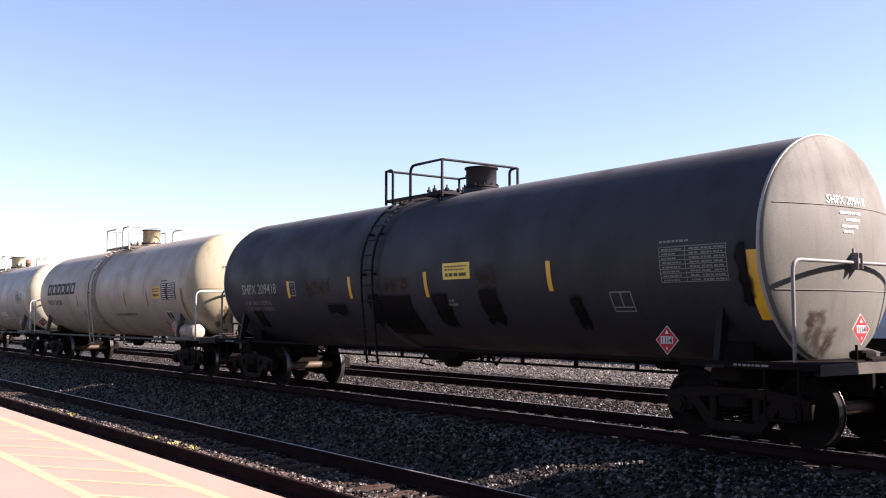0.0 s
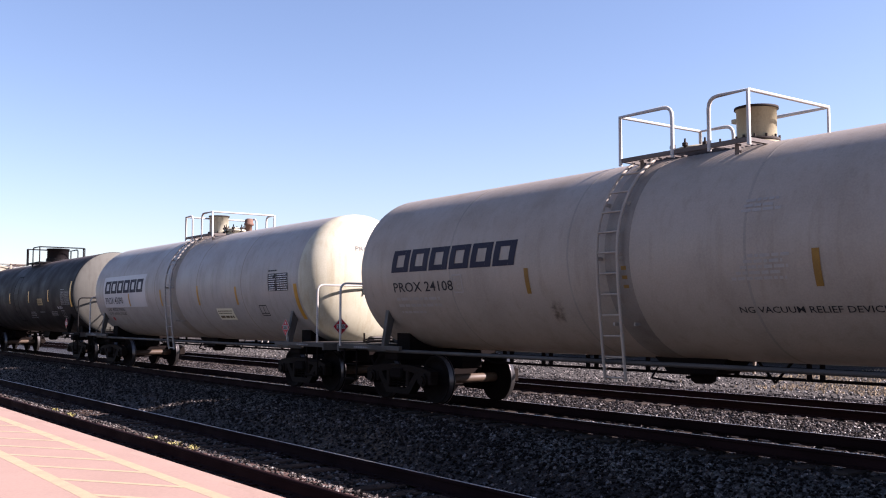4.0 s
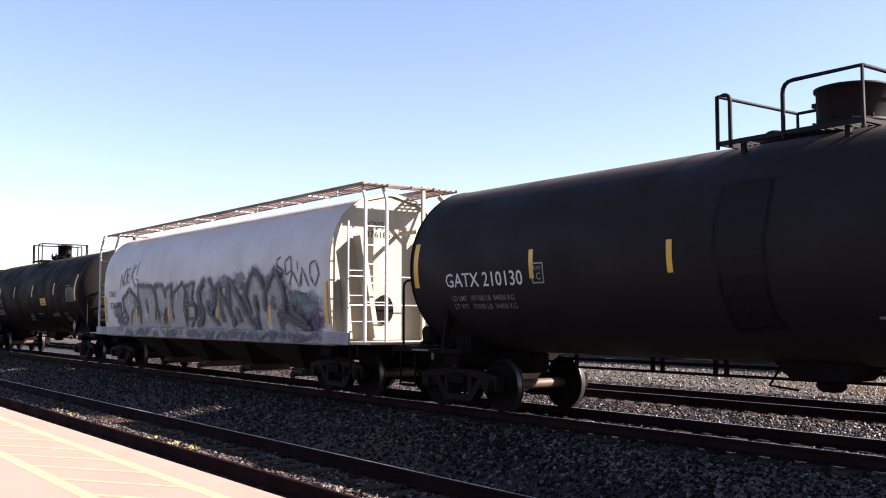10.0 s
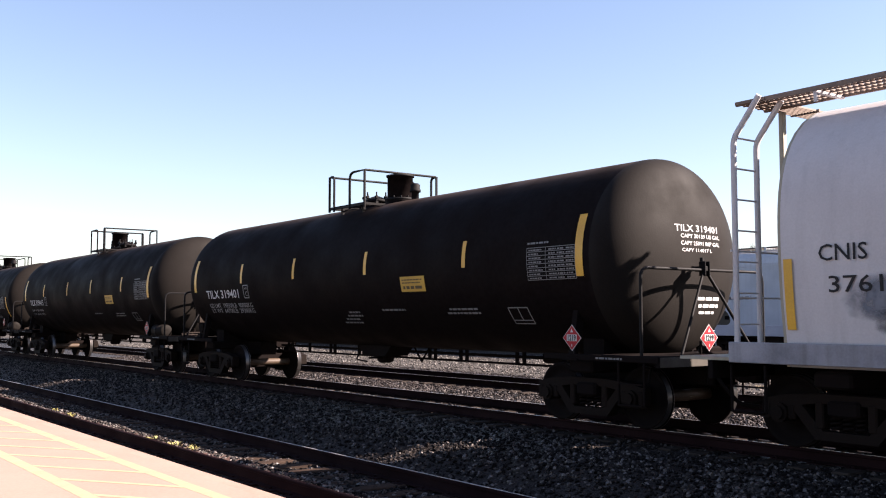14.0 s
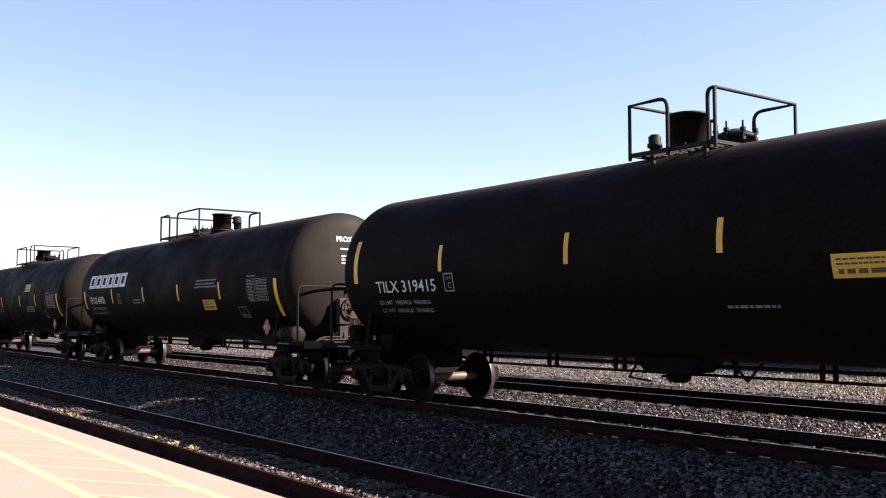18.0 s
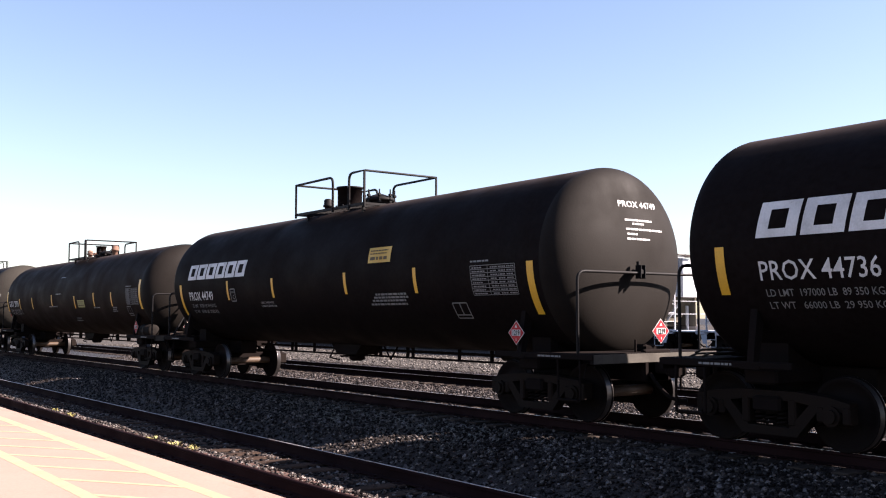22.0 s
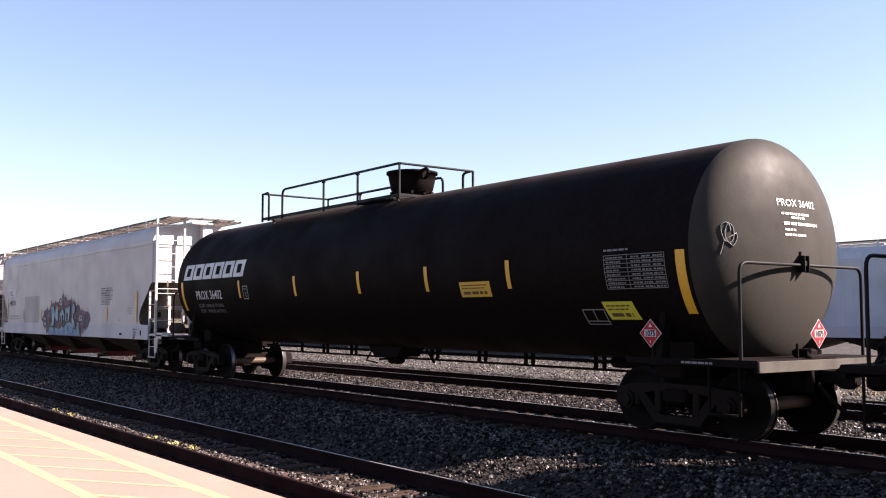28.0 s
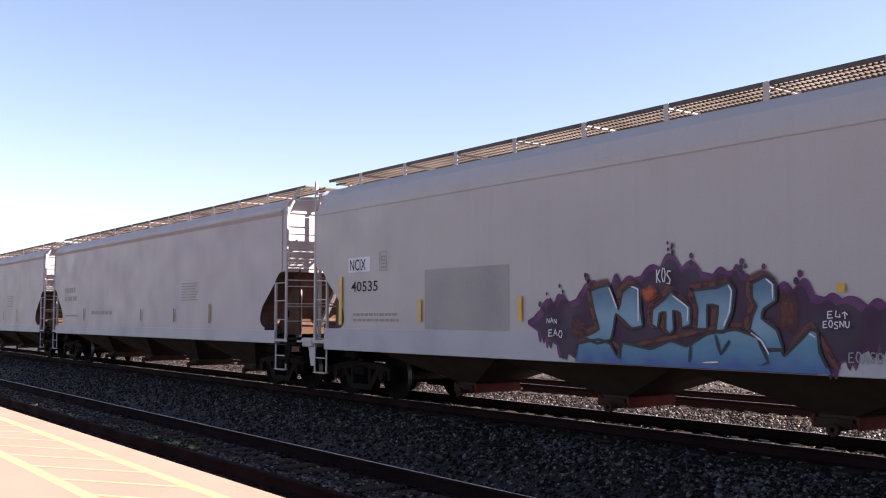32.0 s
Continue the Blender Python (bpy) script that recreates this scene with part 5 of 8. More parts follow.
def overshot(line, more, seed):
    """The strokes of an angular line, one by one, each a little bent and run past its ends."""
    rng = random.Random(seed)
    out = []
    for a, b in zip(line, line[1:]):
        a, b = Vector(a), Vector(b)
        d = (b - a).normalized() * more * rng.uniform(0.3, 1.2)
        bow = Vector((-d.y, d.x)) * rng.uniform(-0.6, 0.6)
        out.append([tuple(a - d), tuple(a.lerp(b, 0.5) + bow), tuple(b + d)])
    return out


def filled(name, car, place, outline, mat, lift, step=0.08):
    """An outline filled with paint that follows the surface, in level slices."""
    zs = sorted({round(p[1], 4) for p in outline})
    cuts = []
    for a, b in zip(zs, zs[1:]):
        n = max(1, int((b - a) / step + 0.99))
        cuts += [a + (b - a) * i / n for i in range(n)]
    cuts.append(zs[-1])
    s = Shape()
    edges = list(zip(outline, outline[1:] + outline[:1]))
    for a, b in zip(cuts, cuts[1:]):
        mid = (a + b) / 2
        at = lambda e, z: e[0][0] + (e[1][0] - e[0][0]) * (z - e[0][1]) / (e[1][1] - e[0][1])
        crossing = sorted((e for e in edges if min(e[0][1], e[1][1]) < mid < max(e[0][1], e[1][1])), key=lambda e: at(e, mid))
        for l, r in zip(crossing[::2], crossing[1::2]):
            s.add([place(at(l, a), a, lift), place(at(r, a), a, lift), place(at(r, b), b, lift), place(at(l, b), b, lift)], [(0, 1, 2, 3)])
    return part(name, s, mat, car)


def cloud(car, place, mat, grow, lift, seed):
    """A spiky, dripping cloud of paint behind the letters."""
    rng = random.Random(seed)
    x0, x1, top = -2.7 - grow, 3.5 + grow, 2.3
    bumps = [(rng.uniform(x0 + 0.2, x1 - 0.2), rng.uniform(0.09, 0.2), rng.uniform(0.05, 0.19)) for _ in range(40)]
    us = [x0 + (x1 - x0) * i / 220 for i in range(221)]

    def hi(u):
        q = (u - 0.15) / ((x1 - 0.15) if u > 0.15 else (0.15 - x0))
        z = 1.55 + (top - 1.55) * (1 - abs(q)) ** 0.85
        return z + grow + max([b * max(0, 1 - ((u - c) / w) ** 2) for c, w, b in bumps])

    def lo(u):
        q = abs((u - 0.3) / ((x1 - 0.3) if u > 0.3 else (0.3 - x0)))
        z = 0.98 if q < 0.62 else 0.98 + (q - 0.62) / 0.38 * 0.56
        return z - (0.16 * max([max(0, 1 - ((u - c) / 0.05) ** 2) for c, w, b in bumps]) if q > 0.62 else 0)
    s = Shape()
    s.sheet(lambda u, k: place(u, lo(u) + (hi(u) - lo(u)) * k, lift), us, [0, 0.5, 1])
    for c, w, b in bumps[:14]:
        r = rng.uniform(0.02, 0.05)
        z = hi(c) + rng.uniform(0.06, 0.14)
        s.add([place(c + r * math.cos(a), z + r * 1.3 * math.sin(a), lift) for a in [i * math.tau / 9 for i in range(9)]], [tuple(range(9))])
    part("paint_cloud", s, mat, car)


def strip(car, place, x, z0, z1, w=0.1, mat=YELLOW):
    s = Shape()
    s.sheet(lambda u, v: place(u, v, 0.016), [x - w / 2, x + w / 2], [z0 + (z1 - z0) * i / 6 for i in range(7)])
    part("reflector_strip", s, mat, car)


def paint_art(car, c):
    if c["art"] == "grey":
        place = lambda u, v, lift=0.0: (u, -(barrel_half_width(v, c) + 0.006 + lift), v)
        rng = random.Random(21)
        for i in range(26):
            x = -5.9 + 12.6 * (i + rng.uniform(0, 1)) / 26
            haze(car, place, x, rng.uniform(1.45, 2.0 + 0.04 * (x + 5)), rng.uniform(0.5, 0.9), rng.uniform(0.3, 0.5),
                 (HAZE_BLUE, HAZE_BLUE, HAZE_DARK, HAZE_MAUVE)[i % 4], i, 0.002 + 0.0001 * i)
        for x, z, rx, rz, m, sd in ((6.6, 1.5, 0.7, 0.22, HAZE_MAUVE, 5), (6.3, 1.75, 0.8, 0.4, HAZE_BLUE, 11), (6.0, 1.95, 0.6, 0.4, HAZE_DARK, 1), (2.05, 2.5, 0.45, 0.3, HAZE_MAUVE, 3),
                                    (2.95, 2.55, 0.4, 0.25, HAZE_BLUE, 4), (-6.2, 1.85, 0.5, 0.3, HAZE_BLUE, 41), (-5.9, 1.6, 0.5, 0.3, HAZE_DARK, 42)):
            haze(car, place, x, z, rx, rz, m, sd, 0.0048)
        # silver bodies of the letters
        bodies = ([(-5.5, 1.36), (-5.1, 1.62), (-5.6, 1.95), (-5.6, 2.25), (-5.0, 2.5), (-4.27, 2.2), (-4.16, 2.6), (-3.06, 2.58), (-2.75, 2.3), (-2.75, 2.58), (-2.19, 2.58),
                   (-1.95, 2.3), (-1.9, 2.46), (-1.45, 2.56), (-1.34, 2.32), (-0.64, 2.6), (-0.4, 2.5), (0.2, 2.6), (0.06, 2.17), (0.3, 1.9), (0.25, 1.6), (-0.05, 1.36)],
                  [(0.55, 1.36), (0.86, 1.76), (0.55, 2.28), (1.0, 2.66), (1.2, 2.66), (1.6, 2.3), (1.84, 2.45), (2.4, 1.95), (2.4, 2.6), (2.6, 2.53), (3.3, 1.95), (3.3, 2.4), (3.48, 2.15),
                   (3.74, 2.66), (3.92, 2.77), (4.11, 2.68), (4.52, 2.2), (5.03, 2.74), (5.46, 2.25), (5.46, 1.83), (5.3, 1.74), (6.2, 1.48), (6.5, 1.36)])
        for n, outline in enumerate(bodies):
            filled("painted_body", car, place, outline, SILVER, 0.0072 + 0.0008 * n)
        rng = random.Random(17)
        for i in range(22):
            haze(car, place, -5.3 + 11.0 * (i + rng.uniform(0, 1)) / 22, rng.uniform(1.5, 2.35), rng.uniform(0.15, 0.35), rng.uniform(0.15, 0.4), (HAZE_LIGHT, HAZE_BLUE, HAZE_DARK, HAZE_LIGHT)[i % 4], 200 + i, 0.0095 + 0.0002 * i)
        first = ([(-5.49, 1.42), (-5.17, 1.61), (-5.56, 1.93), (-5.63, 2.25), (-5.0, 2.52), (-4.27, 2.19), (-4.04, 1.61)], [(-4.9, 1.42), (-4.8, 1.75), (-4.62, 1.9)],
                 [(-4.03, 1.49), (-3.98, 1.85), (-4.22, 2.4), (-4.16, 2.62), (-3.06, 2.59), (-2.64, 2.16), (-2.74, 1.61)], [(-3.48, 2.2), (-3.37, 1.79)],
                 [(-2.43, 1.61), (-2.69, 2.18), (-2.79, 2.59), (-2.19, 2.59), (-1.95, 2.28), (-1.9, 2.47), (-1.43, 2.58), (-1.48, 2.16), (-1.34, 1.62)])
        second = ([(-1.34, 2.1), (-1.34, 2.32), (-0.64, 2.61), (-0.43, 2.39), (-0.52, 1.82), (-0.35, 1.46)], [(-0.43, 2.52), (0.21, 2.6), (0.05, 2.17), (0.29, 1.92), (0.25, 1.62), (-0.03, 1.42)],
                  [(-0.48, 2.0), (0.25, 1.99), (0.28, 1.62), (-0.35, 1.62), (-0.48, 2.0)], [(-2.1, 1.42), (-2.0, 1.75), (-1.85, 1.9)])
        third = ([(0.36, 1.42), (0.77, 1.62), (0.59, 1.91), (0.52, 2.36), (0.93, 2.7)], [(0.61, 1.48), (0.88, 1.78), (0.69, 1.98), (0.54, 2.28), (0.88, 2.61)],
                 [(1.21, 2.67), (1.53, 2.34), (1.59, 1.96), (1.31, 1.77), (1.79, 1.49)], [(1.63, 1.96), (1.7, 2.43), (1.84, 2.47), (2.0, 2.23), (2.38, 1.95), (2.8, 1.54), (2.68, 1.43)],
                 [(2.39, 2.54), (2.48, 2.22), (2.57, 1.86)], [(2.39, 2.63), (2.58, 2.55), (2.99, 2.2), (3.71, 1.55), (3.92, 1.39)])
        fourth = ([(3.23, 2.41), (3.37, 2.42), (3.48, 2.1), (3.69, 1.84), (3.72, 1.72)], [(3.72, 1.76), (3.5, 2.1), (3.51, 2.35), (3.74, 2.68), (3.92, 2.79), (4.11, 2.7), (4.44, 2.35)],
                  [(4.52, 1.84), (4.52, 2.22), (5.03, 2.76), (5.48, 2.25), (5.48, 1.83), (5.21, 1.72), (5.61, 1.67), (6.19, 1.49), (6.67, 1.41)], [(5.21, 1.72), (5.35, 1.4)],
                  [(5.86, 1.88), (5.95, 1.72), (6.55, 1.47)], [(3.95, 1.43), (3.98, 1.57), (4.08, 1.55), (4.15, 1.41)])
        for n, (lines, w) in enumerate(((first, 0.11), (second, 0.085), (third, 0.16), (fourth, 0.16))):
            spray_lines("painted_outline", car, place, lines, w * 2.4, HAZE_DARK, 0.0150 + 0.008 * n, 0.97)
            for i, line in enumerate(lines):
                spray_lines("painted_outline", car, place, overshot(line, 0.07, 40 * n + i), w * random.Random(40 * n + i).uniform(0.8, 1.25), SPRAY_DARK, 0.0190 + 0.008 * n + 0.0008 * i, 0.6)
        counters = ([(1.16, 2.11), (1.13, 1.92), (1.24, 1.77), (1.5, 1.77)], [(2.0, 1.78), (2.12, 1.62), (2.16, 1.52)], [(2.95, 1.9), (3.07, 1.72), (3.19, 1.52)], [(4.0, 2.2), (4.03, 1.98), (4.12, 1.8)],
                    [(4.97, 2.16), (4.93, 1.95), (5.05, 1.86)], [(-0.38, 1.92), (-0.3, 1.66)])
        spray_lines("painted_counter", car, place, counters, 0.19, SPRAY_DARK, 0.056, 0.6)
        left_tag = ([(-5.9, 2.55), (-5.81, 3.04), (-5.63, 2.61), (-5.51, 3.15)], [(-5.39, 3.21), (-5.57, 2.83), (-5.38, 2.66), (-5.26, 3.07), (-5.39, 3.21)], [(-5.01, 3.19), (-5.26, 3.14), (-5.19, 2.72), (-5.0, 2.78)],
                    [(-5.22, 2.95), (-5.05, 2.98)], [(-4.7, 3.33), (-4.94, 2.8)], [(-4.52, 3.28), (-4.82, 2.99), (-4.51, 2.54)], [(-4.31, 3.39), (-4.42, 2.94)], [(-4.46, 2.84), (-4.22, 2.77), (-4.34, 2.59), (-4.51, 2.69)])
        right_tag = ([(5.26, 3.04), (5.05, 2.97), (5.12, 2.83), (5.44, 2.71), (5.3, 2.58), (5.08, 2.59)], [(5.48, 2.92), (5.74, 3.03), (5.82, 2.71), (5.57, 2.62), (5.48, 2.92)], [(6.08, 2.91), (6.12, 2.65)],
                     [(5.74, 2.4), (5.87, 2.68), (6.2, 2.33), (6.32, 2.76)], [(6.28, 2.33), (6.32, 2.74), (6.64, 2.32)], [(6.68, 2.82), (6.91, 2.88), (7.08, 2.6), (6.91, 2.33), (6.68, 2.57), (6.68, 2.82)], [(5.95, 2.24), (6.44, 2.17)])
        spray_lines("painted_tag", car, place, left_tag, 0.062, SPRAY_TAG, 0.006, 0.5)
        spray_lines("painted_tag", car, place, right_tag, 0.066, SPRAY_TAG, 0.006, 0.5)
        for x, z, rx, rz, m, sd in ((6.2, 2.0, 0.55, 0.22, HAZE_TEAL, 51), (6.6, 1.85, 0.5, 0.2, HAZE_TEAL, 52), (6.95, 1.62, 0.4, 0.22, SPRAY_PURPLE, 53), (6.6, 1.45, 0.6, 0.16, SPRAY_PURPLE, 54),
                                    (2.1, 2.55, 0.35, 0.2, HAZE_MAUVE, 55), (3.1, 2.6, 0.35, 0.2, HAZE_TEAL, 56)):
            haze(car, place, x, z, rx, rz, m, sd, 0.0062)
        spray_lines("painted_tag", car, place, ([(6.5, 1.5), (6.8, 1.7), (7.1, 1.6), (6.9, 1.48)], [(6.75, 1.62), (7.0, 1.55)]), 0.09, SPRAY_PURPLE, 0.0085, 0.5)
        sill = lambda u, v, lift=0.0: (u, -(c["sill_y"] + 0.034 + lift), v)
        rng = random.Random(8)
        for i in range(20):
            u = -5.9 + 12.4 * (i + rng.uniform(0, 1)) / 20
            haze(car, sill, u, rng.uniform(1.17, 1.3), rng.uniform(0.3, 0.7), 0.13, HAZE_DARK if i % 2 else HAZE_BLUE, 80 + i, 0.002 + 0.0002 * i)
        rng = random.Random(9)
        lines = []
        for i in range(11):
            u = -5.4 + 11.6 * (i + rng.uniform(0, 0.8)) / 11
            lines.append([(u - 0.32, 1.11), (u - 0.05, 1.25), (u + 0.14, 1.24), (u + 0.4, 1.12)] if i % 2 else [(u - 0.1, 1.31), (u - 0.2, 1.2), (u - 0.36, 1.1)])
        spray_lines("painted_outline", car, sill, lines, 0.1, SPRAY_DARK, 0.009, 0.5)
        spray_lines("painted_tag", car, sill, ([(5.3, 1.2), (5.8, 1.28), (6.3, 1.14)], [(6.1, 1.3), (6.5, 1.16), (6.9, 1.28), (7.2, 1.2)]), 0.11, SPRAY_PURPLE, 0.019, 0.5)
        for x in (-4.39, -1.69, 1.7, 4.72):
            strip(car, place, x, 1.47, 1.93)
        strip(car, place, 7.38, 1.51, 2.42, 0.13)
        strip(car, place, -7.4, 1.5, 2.35, 0.12)
        flat = lambda u, v: place(u, v, 0.012)
        lettering("lettering", "CNIS", 0.19, lambda u, v: flat(-7.0 + u, 2.31 + v), INK, car, width=0.62)
        lettering("lettering", "376185", 0.19, lambda u, v: flat(-6.9 + u, 1.94 + v), INK, car, width=1.12)
        front = lambda u, v: (c["half"] + 0.006, u, v)
        lettering("lettering", "CNIS", 0.13, lambda u, v: front(-0.6 + u, 3.62 + v), INK, car, width=0.42)
        lettering("lettering", "376185", 0.13, lambda u, v: front(-0.66 + u, 3.4 + v), INK, car, width=0.66)
        return
    place = lambda u, v, lift=0.0: (u, -(1.572 + lift), v)
    flat = lambda u, v: place(u, v, 0.004)
    wall = lambda u, v: (u, -1.557, v)
    if c["art"] == "blue":
        cloud(car, place, VIOLET, 0.05, 0.0, 11)
        cloud(car, place, PURPLE, -0.04, 0.003, 11)
        shapes = ([(-1.34, 2.04), (-0.97, 2.12), (-0.78, 1.76), (-0.71, 2.0), (-0.54, 2.11), (-0.37, 2.07), (-0.36, 1.76), (-0.33, 1.53), (-0.53, 1.49), (-0.83, 1.7), (-0.88, 1.49), (-0.94, 1.33), (-1.21, 1.27), (-1.47, 1.36), (-1.17, 1.48), (-1.26, 1.72)],
                  [(-0.15, 1.76), (0.08, 1.91), (0.18, 2.01), (0.29, 1.91), (0.51, 1.79), (0.5, 1.55), (0.35, 1.51), (0.33, 1.7), (0.21, 1.74), (0.22, 1.49), (0.15, 1.42), (0.07, 1.49), (0.08, 1.72), (-0.02, 1.7), (-0.06, 1.51), (-0.17, 1.55)],
                  [(0.55, 2.0), (0.96, 2.04), (1.12, 2.1), (1.21, 2.0), (1.17, 1.72), (1.03, 1.46), (0.9, 1.48), (0.95, 1.79), (0.78, 1.81), (0.77, 1.5), (0.6, 1.5), (0.62, 1.75)],
                  [(1.47, 2.07), (1.67, 2.16), (1.81, 2.06), (1.81, 1.85), (1.63, 1.75), (1.6, 1.64), (1.81, 1.5), (1.89, 1.26), (1.6, 1.26), (1.54, 1.4), (1.42, 1.5), (1.47, 1.68), (1.53, 1.79), (1.46, 1.89)])
        foot = [(-1.68, 0.985), (-1.61, 1.26), (-1.17, 1.33), (-0.94, 1.27), (-0.82, 1.1), (-0.71, 1.29), (-0.2, 1.22), (0.16, 1.34), (0.43, 1.27), (0.77, 1.44), (1.22, 1.5), (1.54, 1.4), (1.6, 1.26), (1.87, 1.26), (1.9, 1.19),
                (2.26, 1.51), (2.36, 1.47), (2.38, 1.24), (2.51, 0.99)]
        spray_lines("painted_shadow", car, place, [[(x - 0.06, z + 0.04) for x, z in o + o[:1]] for o in shapes], 0.15, SPRAY_RUST, 0.0075, 0.7)
        spray_lines("painted_shadow", car, place, [[(-1.6, 1.3), (-1.1, 1.4), (-0.75, 1.2), (-0.2, 1.32), (0.3, 1.4), (0.75, 1.5), (1.3, 1.56)], [(1.95, 1.25), (2.26, 1.58), (2.45, 1.3), (2.6, 1.02)]], 0.12, SPRAY_RUST, 0.011, 0.7)
        filled("painted_base", car, place, foot, FADED_BLUE, 0.0140, 0.2)
        for n, o in enumerate(shapes):
            filled("painted_letter", car, place, o, FADED_BLUE, 0.0155 + 0.001 * n, 0.2)
        spray_lines("painted_outline", car, place, [o + o[:1] for o in shapes], 0.05, SPRAY_BLACK, 0.021, 0.5)
        spray_lines("painted_outline", car, place, [foot, [(-0.75, 1.2), (-0.78, 1.0)], [(0.5, 1.27), (0.47, 1.05)], [(1.55, 1.36), (1.68, 1.1), (1.5, 1.0)], [(0.9, 1.42), (0.98, 1.18), (1.12, 1.36)]], 0.05, SPRAY_BLACK, 0.027, 0.5)
        spray_lines("painted_highlight", car, place, [[(-0.52, 2.08), (-0.4, 2.04), (-0.4, 1.6)], [(-0.95, 2.08), (-0.8, 1.78)], [(0.22, 1.94), (0.47, 1.78), (0.46, 1.6)], [(1.12, 2.06), (1.17, 1.98), (1.13, 1.72), (1.04, 1.54)],
                                                     [(1.68, 2.12), (1.77, 2.05), (1.77, 1.88)], [(1.45, 1.46), (1.6, 1.36), (1.7, 1.2)], [(2.25, 1.46), (2.33, 1.42)], [(0.7, 1.06), (0.95, 1.08)]], 0.03, SPRAY_WHITE, 0.032, 0.4)
        haze(car, place, -0.2, 1.97, 0.16, 0.13, SPRAY_ORANGE, 5, 0.0345)
        haze(car, place, -1.62, 1.5, 0.18, 0.2, SPRAY_RUST, 6, 0.0068)
        haze(car, place, 1.95, 1.72, 0.2, 0.3, SPRAY_RUST, 7, 0.0070)
        scrawl(car, place, "kos", -0.05, 2.12, 0.09, 0.18, CHALK, 0.016, 0.04)
        scrawl(car, place, "eli", 2.5, 1.64, 0.09, 0.08, CHALK, 0.013, 0.04)
        scrawl(car, place, "eosnu", 2.44, 1.53, 0.07, 0.075, CHALK, 0.013, 0.04)
        scrawl(car, place, "nan", -2.26, 1.56, 0.08, 0.075, CHALK, 0.012, 0.04)
        scrawl(car, place, "eao", -2.22, 1.36, 0.11, 0.1, CHALK, 0.015, 0.04)
        scrawl(car, place, "eoaso", 2.75, 1.14, 0.085, 0.11, DULLWHITE, 0.014, 0.04)
        s = Shape()
        s.sheet(lambda u, v: (u, -1.5535, v), [-5.6, -3.22], [1.43, 2.52])
        part("paint_patch", s, PATCHGREY, car)
        s = Shape()
        s.sheet(lambda u, v: (u, -1.5535, v), [-8.3, -7.48], [2.56, 2.86])
        part("paint_patch", s, CHALK, car)
        lettering("lettering", "NCIX", 0.22, lambda u, v: wall(-8.25 + u, 2.6 + v), INK, car, width=0.62)
        s = Shape()
        for q in (0, 1):
            s.sheet(wall, [-7.12, -6.86], [2.56 + 0.36 * q, 2.575 + 0.36 * q])
            s.sheet(lambda u, v: (u, -1.5585, v), [-7.12 + 0.245 * q, -7.105 + 0.245 * q], [2.56, 2.93])
        frame_mark = part("stencil_frame", s, FADED_INK, car)
        tagged(part("small_print", bars(wall, [(-7.07, -6.9, 2.82 - 0.07 * i, 0.03) for i in range(4)], 12), FADED_INK, frame_mark), kind="stuff")
        lettering("lettering", "40535", 0.2, lambda u, v: wall(-8.18 + u, 2.17 + v), INK, car, width=1.0)
        tagged(part("small_print", bars(wall, [(-8.1, -6.5, 1.68, 0.05), (-8.1, -6.44, 1.57, 0.05)], 3), FADED_INK, car), kind="stuff")
        for x, z0, z1, w in ((-5.72, 1.57, 1.98, 0.1), (-2.93, 1.59, 1.99, 0.1), (5.39, 1.55, 2.0, 0.1), (8.26, 1.52, 2.46, 0.13), (-8.56, 1.5, 2.49, 0.12), (2.66, 1.94, 2.04, 0.1)):
            strip(car, place, x, z0, z1, w)
        # coating notice: what is plainly a maker's name stays a bar
        for i, (bar, words, x, w) in enumerate(((0.46, "EXTERIOR PAINT", 5.19, 0.62), (0.0, "APPLIED", 4.71, 0.33), (0.62, "LINING", 5.36, 0.3), (0.0, "APPLIED", 4.71, 0.33),
                                               (0.0, "CAUTION: DO NOT USE STEAM,", 4.71, 1.08), (0.0, "BOILING WATER OR SHARP OBJECTS", 4.71, 1.24),
                                               (0.0, "TO CLEAN. ENTER CAR WITH", 4.71, 0.98), (0.0, "CLEAN SOFT SOLED SHOES.", 4.71, 0.95))):
            z = 2.59 - i * 0.075
            lettering("lettering", words, 0.046, lambda u, v, x=x, z=z: wall(x + u, z + v), PRINT, car, width=w, bold=0.02)
            if bar:
                tagged(part("small_print", bars(wall, [(4.71, 4.71 + bar, z, 0.04)], 6 + i), PRINT, car), kind="stuff")
            if words == "APPLIED":
                tagged(part("small_print", bars(wall, [(5.08, 5.62, z, 0.04)], 6 + i), PRINT, car), kind="stuff")
                lettering("lettering", "02-2017", 0.046, lambda u, v, z=z: wall(5.66 + u, z + v), PRINT, car, width=0.29, bold=0.02)
        tagged(part("small_print", bars(wall, [(7.39, 7.85, 1.92 - 0.08 * i, 0.035) for i in range(3)], 7), FADED_INK, car), kind="stuff")
        tagged(part("small_print", bars(wall, [(6.51, 6.75, 1.6, 0.025), (6.51, 6.75, 1.54, 0.025)], 8), FADED_INK, car), kind="stuff")
        for i, w in enumerate(("EMPTY LOAD", "1/4 ADJ", "BLOCK")):
            lettering("lettering", w, 0.055, lambda u, v, i=i: flat(7.97 + u, 1.25 - 0.085 * i + v), INK, car, width=(0.42, 0.28, 0.26)[i])
        s = Shape()
        s.sheet(lambda u, v: place(u, v, 0.004), [8.0, 8.14], [0.985, 1.065])
        part("red_mark", s, RED, car)
        s = Shape()
        s.sheet(lambda u, v: place(u, v, 0.004), [6.7, 6.95], [1.09, 1.15])
        part("vent_slot", s, STEEL, car)
        s = Shape()
